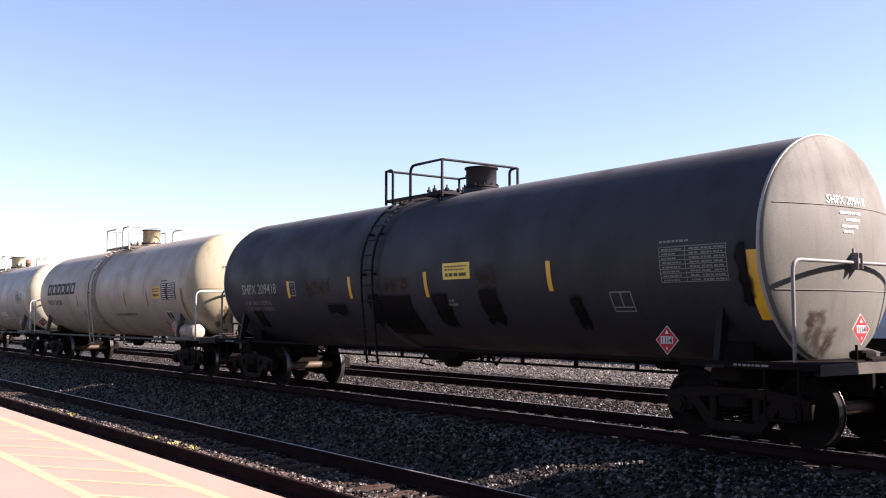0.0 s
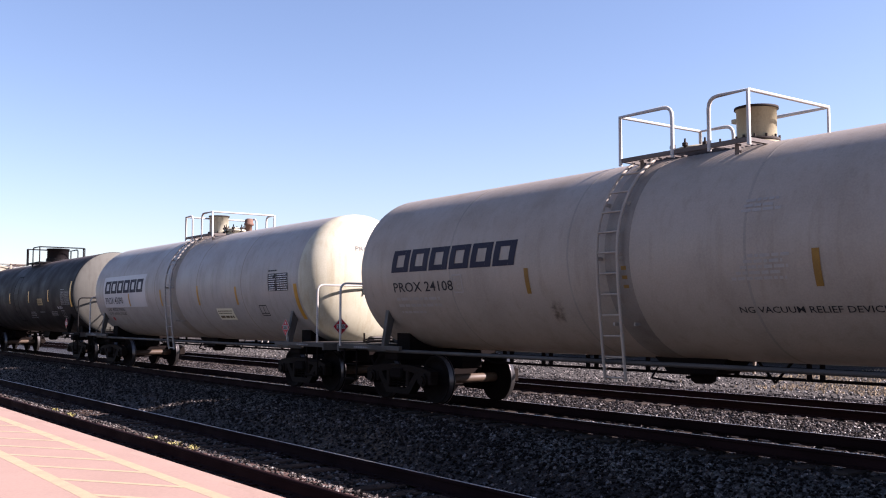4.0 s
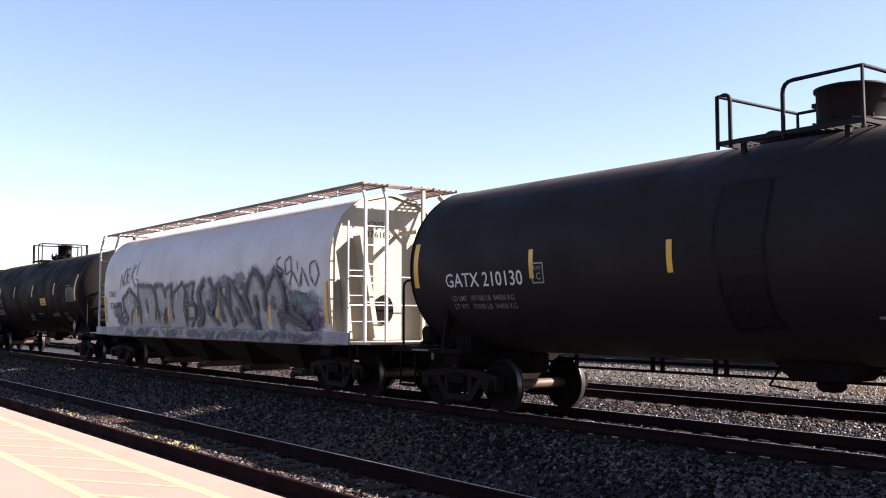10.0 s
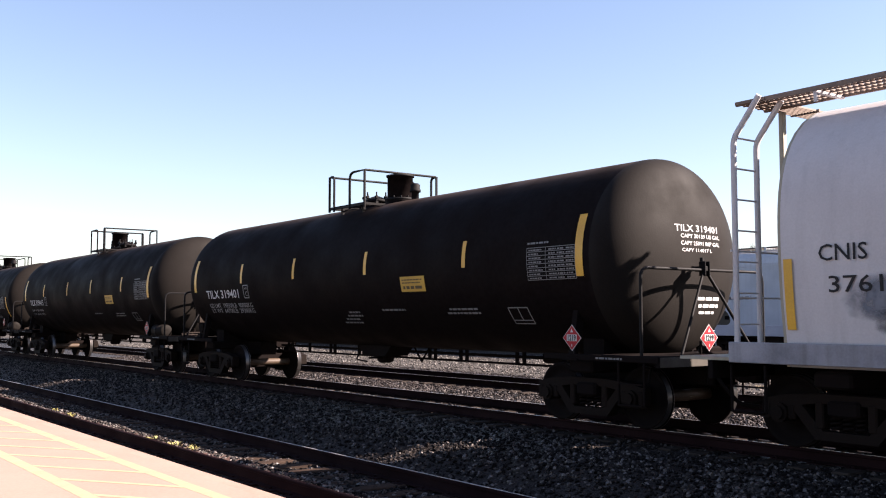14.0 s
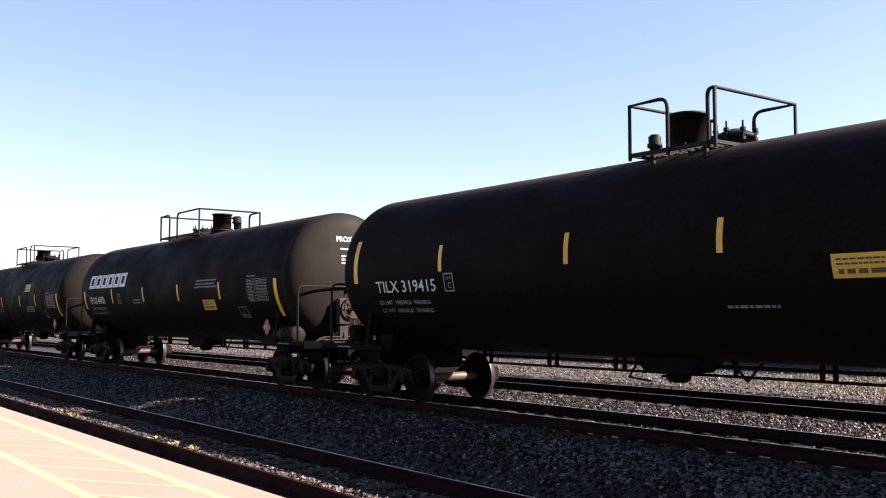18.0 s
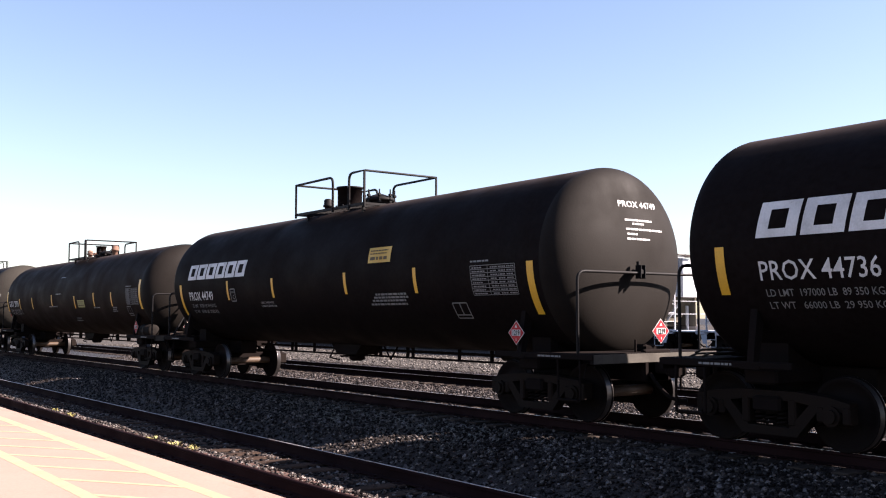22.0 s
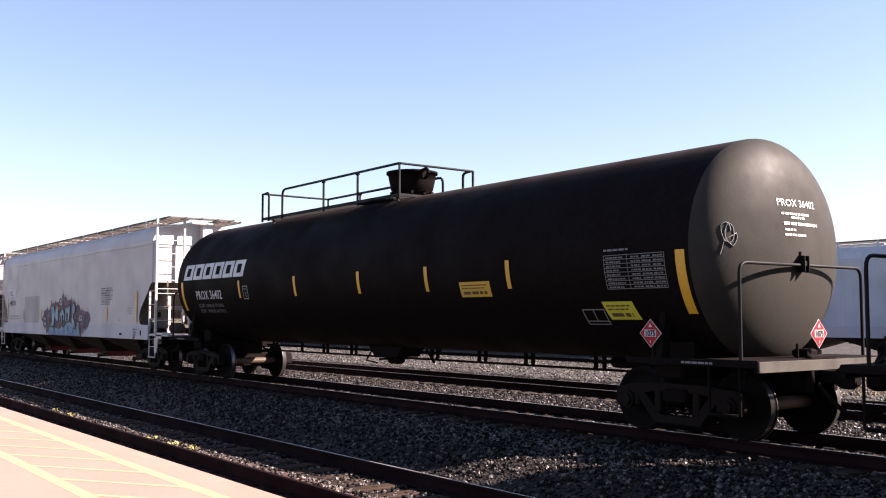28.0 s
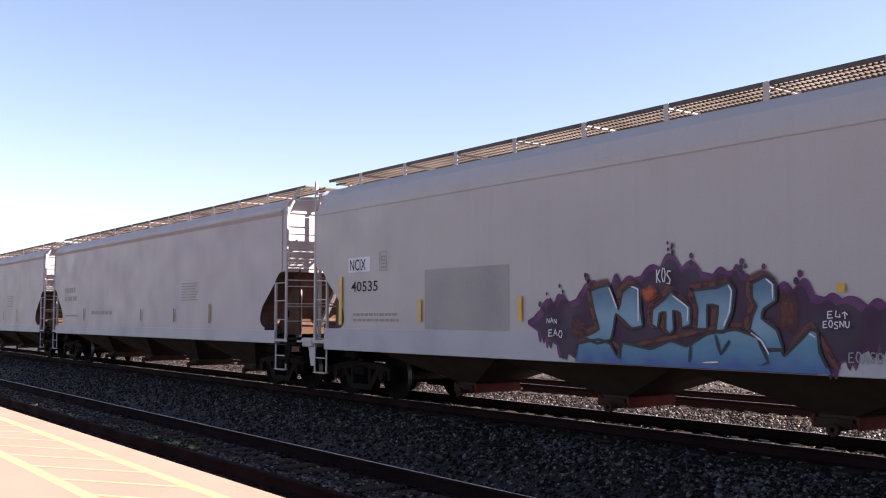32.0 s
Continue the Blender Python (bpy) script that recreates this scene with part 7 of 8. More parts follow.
SPECS = [
    (-1.95, spec(label="dark grey tank car, first in view, mostly passed", ink=GREY_INK)),
    (-20.5, spec(label='dark grey jacketed tank car with a pale dished end', ink=GREY_INK, r=1.54, zc=2.56, length=16.0, depth=0.3, head='dish', end=8.74, head_weld=(3.1, 2.0), bogies=14.5,
        deck=(-1.35, 0.59), hoops=(-1.1, -0.47), rail_z=4.66, seed=3, ladder=-1.0, saddle=0.24, side_sill=1.06,
        tops=[('nozzle', 0.6, 0, 0.3, 0.52), ('manway', -0.56, 0, 0.3, 0.22)],
        stripes=[(-4.54, 2.09, 2.47, 0.1), (-1.85, 2.04, 2.48, 0.1), (0.84, 2.02, 2.48, 0.1), (4.16, 2.06, 2.53, 0.1), (7.9, 1.62, 2.5, 0.16)],
        marks=[('word', 'SHPX 209418', -6.98, 2.21, 0.23, 1.84, DULLWHITE),
               ('frame', -4.47, 2.14, 0.26, 0.31, DULLWHITE),
               ('notice', 1.4, 2.32, 0.78, 0.29, PLACARD_YELLOW, NOTICE_INK, 0),
               ('table', 6.41, 2.13, 1.11, 0.48, STENCIL),
               ('box', 5.38, 1.74, 0.4, 0.31, STENCIL),
               ('bars', [(1.34, 1.66, 1.86, 0.04), (1.44, 1.6, 1.93, 0.04)], STENCIL, 2),
               ('smear', -1.0, 1.31, 1.3, 1.0, SOOTY),
               ('smear', -1.3, 1.5, 0.5, 0.75, SOOTY),
               ('smear', 0.9, 1.5, 0.55, 0.72, SOOTY),
               ('smear', 2.3, 1.56, 0.58, 0.7, SOOTY),
               ('smear', 4.49, 1.49, 0.32, 0.62, SOOTY),
               ('smear', 7.63, 1.82, 0.24, 0.85, SOOTY),
               ('smear', -3.0, 1.72, 0.85, 0.28, SOOTY),
               ('smear', -6.7, 1.45, 0.55, 0.5, SOOTY),
               ('smear', -3.7, 2.14, 1.1, 0.36, AMBER_SMEAR),
               ('smear', -0.6, 2.16, 0.9, 0.3, AMBER_SMEAR),
               ('smear', 2.28, 2.18, 0.62, 0.4, AMBER_SMEAR),
               ('placard', 6.47, 1.34, '1114'),
               ('word', 'LD LMT  188100 LB  85 300 KG', -6.95, 1.95, 0.095, 1.41, STENCIL),
               ('word', 'LT WT  74900 LB  34 000 KG', -6.95, 1.81, 0.095, 1.42, STENCIL)],
        head_words=([('SHPX 209418', -0.47, 3.13, 0.11, 0.88), ('', -0.24, 3.0, 0.034, 0.5), ('', -0.13, 2.91, 0.034, 0.34), ('', -0.22, 2.82, 0.034, 0.4), ('', -0.2, 2.75, 0.03, 0.25)], WHITE), head_placard=(-0.27, 1.5, '1114'), head_grime=AMBER_SMEAR, head_smears=((-0.8, 1.34, 0.2, 0.42), (-0.66, 1.22, 0.24, 0.55), (-0.46, 1.16, 0.3, 0.4)))),
    (-38.87, spec(label='cream-painted tank car with dark letters and a side ladder', ink=CREAM_INK, r=1.54, zc=2.56, length=15.35, depth=0.72, head='round', end=8.63, rail_in=0.2, rail_y=1.5, head_weld=(2.45,), bogies=13.8,
        deck=(-1.03, 1.28), hoops=(-0.02, 0.63), rail_z=4.7, seed=4, rear_cut=0.17, rear_depth=0.42, brake=1, no_valve=True, strip=DIRTY_YELLOW, big_reservoir=True, ladder=-0.68, saddle=0.24, side_sill=1.0, rings=(-4.6, -1.6, 1.6, 4.4),
        tops=[('nozzle', 0.73, 0, 0.28, 0.61), ('manway', -0.34, 0, 0.33, 0.22)],
        stripes=[(-2.56, 2.03, 2.44, 0.1), (-0.46, 2.02, 2.4, 0.1), (2.59, 2.02, 2.47, 0.1), (4.62, 2.02, 2.44, 0.1), (7.41, 1.59, 2.46, 0.16)],
        marks=[('word', 'PROX 24108', -6.44, 2.13, 0.18, 1.9, INK),
               ('word', 'NG VACUUM RELIEF DEVICE', 1.34, 1.71, 0.09, 2.03, INK),
               ('blocks', -6.45, 2.5, 3.66, 0.42, NAVY),
               ('frame', -4.53, 2.09, 0.26, 0.31, FADED_INK),
               ('notice', 5.11, 2.21, 0.68, 0.36, AMBER_NOTICE, NOTICE_INK, 0),
               ('table', 5.88, 2.17, 1.09, 0.47, INK),
               ('patch', 5.83, 1.55, 0.44, 0.32, INK),
               ('box', 5.83, 1.55, 0.44, 0.32, WHITE),
               ('bars', [(1.36, 2.17, 2.12, 0.04), (1.44, 2.1, 2.19, 0.04), (1.51, 2.21, 2.26, 0.04), (1.57, 2.14, 2.33, 0.04), (1.64, 2.24, 2.4, 0.04), (1.52, 2.1, 2.98, 0.04), (1.55, 1.98, 3.04, 0.04), (1.57, 2.05, 3.11, 0.04)], FADED_INK, 3),
               ('placard', 6.84, 1.39, '2055'),
               ('smear', 5.3, 1.4, 0.14, 0.2, RUST_SMEAR),
               ('smear', -2.2, 1.62, 0.3, 0.35, RUST_SMEAR),
               ('bars', [(-6.4, -5.0, 1.97, 0.06), (-6.4, -5.02, 1.85, 0.06), (-6.4, -5.6, 1.73, 0.05)], FADED_INK, 8)],
        head_words=([('PROX 24108', -0.69, 2.99, 0.1, 0.77), ('', -0.57, 2.91, 0.04, 0.49), ('', -0.43, 2.84, 0.03, 0.47), ('', -0.55, 2.76, 0.03, 0.58), ('', -0.52, 2.72, 0.03, 0.26)], PRINT), head_placard=(0.11, 1.43, '2055'), head_grime=RUST_SMEAR, head_smears=((-0.78, 1.36, 0.22, 0.55), (-0.62, 1.5, 0.14, 0.5)))),
    (-56.56, spec(label='off-white tank car with dark block shapes and rusty valves', ink=WHITE_INK, r=1.51, zc=2.54, length=14.8, depth=0.66, head='dome', end=8.48, bogies=13.6,
        deck=(-0.63, 1.3), hoops=(-0.12, 0.55), rail_z=4.6, seed=5, rear_cut=0.17, rear_depth=0.42, no_valve=True, strip=WORN_YELLOW, ladder=-0.28, saddle=0.26, side_sill=0.98, rings=(-4.6, -1.6, 1.6, 4.4),
        tops=[('nozzle', -0.43, 0, 0.28, 0.67), ('manway', 0.71, 0, 0.26, 0.25), ('valve', 1.63, 0, 0.09, 0.43)],
        stripes=[(-3.93, 2.0, 2.4, 0.1), (-1.15, 1.99, 2.46, 0.1), (1.63, 1.98, 2.5, 0.1), (4.06, 1.97, 2.42, 0.1), (7.24, 1.61, 2.41, 0.16)],
        marks=[('word', 'PROX 43090', -6.28, 2.09, 0.22, 1.75, INK),
               ('blocks', -6.26, 2.43, 3.66, 0.41, NAVY),
               ('notice', 2.57, 1.59, 1.0, 0.35, PALE_NOTICE, NOTICE_INK, 0.1),
               ('table', 5.91, 2.27, 0.98, 0.4, INK),
               ('box', 5.2, 1.7, 0.38, 0.27, INK),
               ('placard', 6.76, 1.42, '2055'),
               ('word', 'LD LMT  198300 LB   89 950 KG', -6.29, 1.87, 0.095, 1.63, INK),
               ('word', 'LT WT   64700 LB   29 350 KG', -6.29, 1.73, 0.095, 1.64, INK),
               ('patch', -6.26, 1.55, 0.18, 0.13, RED),
               ('patch', -6.42, 1.98, 4.0, 1.02, WHITE_PATCH)],
        head_words=([('PROX 43090', -0.39, 3.16, 0.1, 1.05)], PRINT), head_placard=(-0.94, 1.45, '2055'))),
    (-74.43, spec(label='weathered black tank car with a pale dusty dished end', ink=WORN_INK, r=1.54, zc=2.56, length=15.8, depth=0.32, head='dish', end=8.65, bogies=14.1,
        deck=(-1.33, 0.8), hoops=(-1.12, -0.3), rail_z=4.69, seed=6, brace=True,
        tops=[('nozzle', 0.1, 0, 0.45, 0.61), ('valve', -1.08, 0, 0.09, 0.23)],
        stripes=[(-4.54, 2.27, 2.73, 0.1), (-1.72, 2.26, 2.71, 0.1), (1.57, 2.26, 2.73, 0.1), (4.57, 2.26, 2.72, 0.1), (7.61, 2.05, 2.98, 0.16), (-7.73, 2.19, 3.0, 0.14)],
        marks=[('word', 'GATX 210130', -6.85, 2.18, 0.24, 2.08, WHITE),
               ('smear', -1.0, 1.5, 0.85, 2.1, SPILL),
               ('word', 'SR-8754', 5.7, 1.98, 0.09, 0.61, WHITE),
               ('frame', -4.53, 2.2, 0.26, 0.31, DULLWHITE),
               ('notice', 2.91, 2.14, 0.76, 0.27, DARK_NOTICE, NOTICE_INK, 0),
               ('table', 6.31, 2.13, 1.11, 0.5, STENCIL),
               ('box', 6.01, 1.63, 0.44, 0.32, STENCIL),
               ('bars', [(1.09, 2.09, 1.63, 0.04), (1.22, 2.05, 1.71, 0.04), (1.34, 2.21, 1.78, 0.04), (1.45, 2.16, 1.85, 0.04), (2.87, 3.62, 1.85, 0.04), (4.49, 5.39, 1.73, 0.04), (4.57, 5.36, 1.79, 0.04), (4.64, 5.46, 1.85, 0.04)], STENCIL, 5),
               ('placard', 7.01, 1.43, '1114'),
               ('word', 'LD LMT  187100 LB  84850 KG', -6.76, 1.94, 0.095, 1.69, STENCIL),
               ('word', 'LT WT   75900 LB  34450 KG', -6.75, 1.8, 0.095, 1.68, STENCIL)],
        head_words=([('GATX 210130', -0.54, 2.94, 0.1, 1.0), ('CAPY 25500 US GAL', -0.45, 2.85, 0.06, 0.85), ('CAPY 96 529 L', -0.44, 2.75, 0.05, 0.75), ('', -0.01, 1.86, 0.04, 0.41), ('', 0.02, 1.76, 0.04, 0.37)], WHITE), head_placard=(-0.12, 1.41, '1114'))),
    (-111.18, spec(label='clean black tank car with white lettering on its side', ink=DARK_INK, r=1.57, zc=2.58, length=15.15, depth=0.65, head='dome', end=8.79, bogies=14.1,
        deck=(-1.18, 0.3), hoops=(-0.98, -0.31), rail_z=4.8, seed=7, rear_cut=0, rear_depth=0.58, brace=True,
        tops=[('nozzle', 0.25, 0, 0.28, 0.65), ('valve', 0.83, 0, 0.08, 0.42), ('manway', -0.7, 0, 0.24, 0.29)],
        stripes=[(-4.45, 2.49, 2.96, 0.1), (-1.73, 2.51, 2.97, 0.1), (1.31, 2.5, 2.96, 0.1), (4.54, 2.51, 2.97, 0.1), (7.37, 2.27, 3.21, 0.16), (-7.33, 2.32, 3.17, 0.14)],
        marks=[('word', 'TILX 319401', -6.63, 2.14, 0.21, 1.97, WHITE),
               ('frame', -4.35, 2.13, 0.26, 0.31, DULLWHITE),
               ('notice', 2.56, 2.13, 0.79, 0.29, AMBER_NOTICE, NOTICE_INK, 0),
               ('table', 6.2, 2.24, 1.09, 0.51, STENCIL),
               ('box', 5.5, 1.55, 0.48, 0.32, STENCIL),
               ('bars', [(-0.04, 0.67, 1.53, 0.04), (0.1, 0.64, 1.6, 0.04), (0.24, 0.83, 1.67, 0.04), (0.36, 0.78, 1.74, 0.04), (1.66, 2.47, 1.78, 0.04), (3.77, 4.72, 1.71, 0.04), (3.87, 4.69, 1.78, 0.04)], STENCIL, 6),
               ('placard', 7.11, 1.34, '1219'),
               ('word', 'LD LMT  198300LB  90000KG', -6.59, 1.9, 0.12, 2.55, DULLWHITE),
               ('word', 'LT WT  64700LB  29300KG', -6.58, 1.77, 0.12, 2.55, DULLWHITE)],
        head_words=([('TILX 319401', -0.38, 2.96, 0.1, 1.04), ('CAPY 30139 US GAL', -0.26, 2.86, 0.06, 0.97), ('CAPY 25091 IMP GAL', -0.26, 2.75, 0.06, 0.96), ('CAPY 114017 L', -0.24, 2.65, 0.05, 0.72), ('', 0.15, 1.91, 0.05, 0.58), ('', 0.18, 1.8, 0.05, 0.59), ('', 0.21, 1.7, 0.04, 0.42)], WHITE), head_placard=(-0.17, 1.35, '1219'))),
    (-129.59, spec(label='clean black tank car with white lettering and a hand brake', ink=DARK_INK, r=1.57, zc=2.58, length=15.15, depth=0.62, head='dome', end=8.81, bogies=14.1,
        deck=(-0.37, 1.2), hoops=(0.36, 1.08), rail_z=4.84, seed=8, rear_cut=0, rear_depth=0.58, brake=1, brace=True,
        tops=[('nozzle', -0.04, 0, 0.28, 0.67), ('manway', 0.83, 0, 0.25, 0.31), ('valve', -0.71, 0, 0.08, 0.46)],
        stripes=[(-4.38, 2.47, 2.94, 0.1), (-1.14, 2.46, 2.94, 0.1), (1.71, 2.48, 2.94, 0.1), (4.93, 2.48, 2.94, 0.1), (7.37, 2.25, 3.18, 0.16), (-7.25, 2.33, 3.18, 0.14)],
        marks=[('word', 'TILX 319415', -6.53, 2.13, 0.22, 1.97, WHITE),
               ('word', 'LD LMT  198500LB  90000KG', -6.55, 1.9, 0.08, 1.7, DULLWHITE),
               ('word', 'LT WT  64500LB  29300KG', -6.55, 1.75, 0.08, 1.71, DULLWHITE),
               ('frame', -4.28, 2.12, 0.26, 0.31, DULLWHITE),
               ('notice', 3.26, 2.1, 0.79, 0.29, AMBER_NOTICE, NOTICE_INK, 0),
               ('table', 6.17, 2.21, 1.11, 0.55, STENCIL),
               ('box', 5.46, 1.55, 0.5, 0.3, STENCIL),
               ('bars', [(1.66, 2.45, 1.77, 0.04), (3.81, 4.75, 1.69, 0.04), (3.91, 4.72, 1.76, 0.04)], STENCIL, 7),
               ('placard', 7.12, 1.33, '1219')],
        head_words=([('TILX 319415', -0.33, 2.96, 0.11, 1.03), ('CAPY 30140 US GAL', -0.21, 2.86, 0.06, 0.92), ('CAPY 25096 IMP GAL', -0.2, 2.75, 0.06, 0.97), ('CAPY 114092 L', -0.2, 2.65, 0.06, 0.71)], WHITE), head_placard=(-0.12, 1.35, '1219'))),
    (-147.76, spec(label='black tank car with white block shapes and a hand brake', ink=DARK_INK, r=1.57, zc=2.58, length=15.35, depth=0.46, head='dome', end=8.52, big_reservoir=True, bogies=14.1,
        deck=(-1.72, 1.3), hoops=(-1.0, -0.38), rail_z=4.77, seed=9, rear_cut=0, rear_depth=0.6, brake=1, no_valve=True,
        tops=[('nozzle', 0.73, 0, 0.27, 0.61), ('manway', -0.54, 0, 0.29, 0.28), ('valve', 1.77, 0, 0.09, 0.46)],
        stripes=[(-4.45, 2.11, 2.57, 0.1), (-1.54, 2.13, 2.56, 0.1), (1.28, 2.11, 2.57, 0.1), (4.12, 2.12, 2.56, 0.1), (7.32, 1.69, 2.56, 0.16), (-7.39, 1.94, 2.55, 0.14)],
        marks=[('word', 'PROX 44736', -6.84, 2.11, 0.24, 1.6, WHITE),
               ('blocks', -6.84, 2.63, 3.75, 0.45, WHITE),
               ('frame', -3.91, 2.1, 0.26, 0.31, DULLWHITE),
               ('notice', 2.91, 1.85, 0.8, 0.29, AMBER_NOTICE, NOTICE_INK, 0.1),
               ('table', 5.8, 2.05, 1.09, 0.54, STENCIL),
               ('box', 5.05, 1.66, 0.45, 0.29, STENCIL),
               ('word', 'CONSULT OWNER BEFORE', -2.48, 2.16, 0.05, 0.7, DULLWHITE),
               ('word', 'CLEANING OR REPAIRING TANK', -2.5, 2.08, 0.05, 0.82, DULLWHITE),
               ('bars', [(2.53, 3.98, 2.44, 0.04), (2.61, 3.86, 2.52, 0.04), (2.68, 3.99, 2.61, 0.04)], STENCIL, 8),
               ('placard', 6.74, 1.42, '1219'),
               ('word', 'LD LMT  197000 LB  89 350 KG', -6.79, 1.91, 0.095, 1.54, STENCIL),
               ('word', 'LT WT   66000 LB  29 950 KG', -6.79, 1.76, 0.095, 1.55, STENCIL)],
        head_words=([('PROX 44736', -0.37, 3.42, 0.13, 0.86), ('', -0.27, 3.23, 0.04, 0.63), ('', -0.07, 3.15, 0.04, 0.35), ('', -0.25, 3.06, 0.04, 0.75), ('', -0.25, 2.98, 0.04, 0.23), ('', -0.25, 2.9, 0.04, 0.51)], WHITE), head_placard=(0.31, 1.45, '1219'))),
    (-166.28, spec(label='black tank car with white block shapes on its side', ink=DARK_INK, r=1.57, zc=2.58, length=15.35, depth=0.55, head='dome', end=8.72, bogies=14.1,
        deck=(-1.58, 1.49), hoops=(0.16, 0.86), rail_z=4.79, seed=10, rear_cut=0.08, rear_depth=0.5,
        tops=[('valve', -1.71, 0, 0.08, 0.45), ('nozzle', -0.68, 0, 0.29, 0.62), ('manway', 0.62, 0, 0.29, 0.33)],
        stripes=[(-4.08, 2.09, 2.57, 0.1), (-1.58, 2.11, 2.56, 0.1), (1.72, 2.13, 2.57, 0.1), (4.24, 2.1, 2.57, 0.1), (7.46, 1.7, 2.55, 0.16), (-7.18, 1.71, 2.54, 0.14)],
        marks=[('word', 'PROX 44749', -6.63, 2.11, 0.23, 1.59, WHITE),
               ('blocks', -6.65, 2.66, 3.62, 0.41, WHITE),
               ('frame', -3.92, 2.06, 0.26, 0.31, DULLWHITE),
               ('notice', 2.63, 2.72, 0.8, 0.31, AMBER_NOTICE, NOTICE_INK, 0),
               ('table', 5.93, 2.03, 1.17, 0.51, STENCIL),
               ('box', 5.23, 1.64, 0.41, 0.31, STENCIL),
               ('word', 'CONSULT OWNER BEFORE', -2.33, 1.98, 0.05, 0.66, DULLWHITE),
               ('word', 'CLEANING OR REPAIRING TANK', -2.36, 1.9, 0.05, 0.8, DULLWHITE),
               ('bars', [(2.56, 3.87, 1.89, 0.04), (2.65, 3.82, 1.96, 0.04), (2.73, 3.94, 2.02, 0.04), (2.81, 3.88, 2.08, 0.04)], STENCIL, 9),
               ('placard', 7.02, 1.4, '1219'),
               ('word', 'LD LMT  197300 LB  89 450 KG', -6.58, 1.92, 0.095, 1.56, STENCIL),
               ('word', 'LT WT   65700 LB  29 850 KG', -6.58, 1.77, 0.095, 1.57, STENCIL)],
        head_words=([('PROX 44749', -0.28, 3.45, 0.1, 0.95), ('', -0.16, 3.22, 0.03, 0.7), ('', 0.01, 3.16, 0.03, 0.28), ('', -0.14, 3.07, 0.03, 0.91), ('', -0.12, 2.99, 0.03, 0.24), ('', -0.13, 2.91, 0.03, 0.56)], WHITE), head_placard=(0.24, 1.43, '1219'))),
    (-185.7, spec(label='brownish black tank car with three valves and hand brake', ink=BROWN_INK, r=1.48, zc=2.5, length=17.45, depth=0.65, head='dome', end=9.98, bogies=16.1,
        deck=(-1.01, 1.2), hoops=(0.31, 1.05), rail_z=4.55, seed=11, rear_cut=0.1, rear_depth=0.48, brake=1, brace=True,
        tops=[('valve', -1.44, 0, 0.09, 0.41), ('valve', -0.7, 0, 0.08, 0.28), ('nozzle', -0.04, 0, 0.18, 0.49), ('manway', 0.78, 0, 0.26, 0.27), ('valve', 1.63, 0, 0.1, 0.42)],
        stripes=[(-6.45, 1.99, 2.44, 0.1), (-4.37, 1.99, 2.45, 0.1), (-1.38, 2.09, 2.53, 0.1), (1.66, 1.98, 2.43, 0.1), (3.96, 2.03, 2.5, 0.1), (5.86, 2.02, 2.48, 0.1), (8.62, 1.91, 2.82, 0.16), (-8.61, 1.91, 2.78, 0.14)],
        marks=[('word', 'GATX  29799', -8.3, 2.11, 0.25, 1.61, WHITE),
               ('notice', 2.01, 2.01, 0.82, 0.27, OLIVE_NOTICE, NOTICE_INK, 0),
               ('table', 7.34, 2.06, 1.1, 0.51, STENCIL),
               ('box', 7.25, 1.72, 0.37, 0.31, STENCIL),
               ('bars', [(-1.82, -0.69, 2.05, 0.04), (-0.75, -0.07, 2.52, 0.04), (-0.56, 0.01, 3.15, 0.04), (3.82, 4.49, 1.97, 0.04), (5.75, 6.25, 1.84, 0.04), (5.82, 6.21, 1.9, 0.04), (5.88, 6.3, 1.96, 0.04), (1.0, 1.73, 1.53, 0.04), (1.15, 1.71, 1.61, 0.04)], STENCIL, 10),
               ('placard', 8.38, 1.35, '1219'),
               ('word', 'LD LMT  193300 LBS  87600 KGS', -8.28, 1.91, 0.095, 1.96, STENCIL),
               ('word', 'LT WT   69700 LBS  31600 KGS', -8.27, 1.78, 0.095, 1.96, STENCIL),
               ('patch', -8.87, 1.69, 0.18, 0.1, RED)],
        head_words=([('GATX 29799', -0.21, 3.0, 0.11, 0.73), ('', -0.19, 2.93, 0.05, 0.64), ('', -0.1, 2.85, 0.05, 0.56), ('', -0.11, 2.77, 0.05, 0.55)], WHITE), head_placard=(-0.32, 1.36, '1219'))),
    (-206.75, spec(label='long black pressure tank car with a wide bonnet', ink=WARM_INK, r=1.6, zc=2.6, length=17.95, depth=0.62, head='round', end=9.96, rail_in=0.27, chalk=True, bogies=16.7,
        deck=(-5.0, 1.2), hoops=(-4.65, -3.92), rail_z=4.77, seed=12, posts=(-1.89, -0.41), rear_cut=0.05, rear_depth=0.42, front_add=0.05,
        tops=[('bowl', 0.28, 0, 0.52, 0.63)],
        stripes=[(-4.96, 2.13, 2.56, 0.1), (-2.06, 2.13, 2.57, 0.1), (0.66, 2.13, 2.57, 0.1), (3.01, 2.12, 2.57, 0.1), (5.31, 2.12, 2.58, 0.1), (8.88, 1.7, 2.56, 0.16), (-8.62, 1.84, 2.61, 0.14)],
        marks=[('word', 'PROX 36402', -7.72, 2.13, 0.23, 1.67, WHITE),
               ('blocks', -8.5, 2.66, 3.85, 0.42, WHITE),
               ('frame', -4.75, 2.11, 0.26, 0.31, DULLWHITE),
               ('notice', 3.98, 2.0, 0.83, 0.27, AMBER_NOTICE, NOTICE_INK, 0.0),
               ('notice', 7.32, 1.62, 0.6, 0.31, BRIGHT_NOTICE, NOTICE_INK, -0.18),
               ('table', 7.48, 2.06, 1.13, 0.49, STENCIL),
               ('box', 6.81, 1.55, 0.44, 0.27, STENCIL),
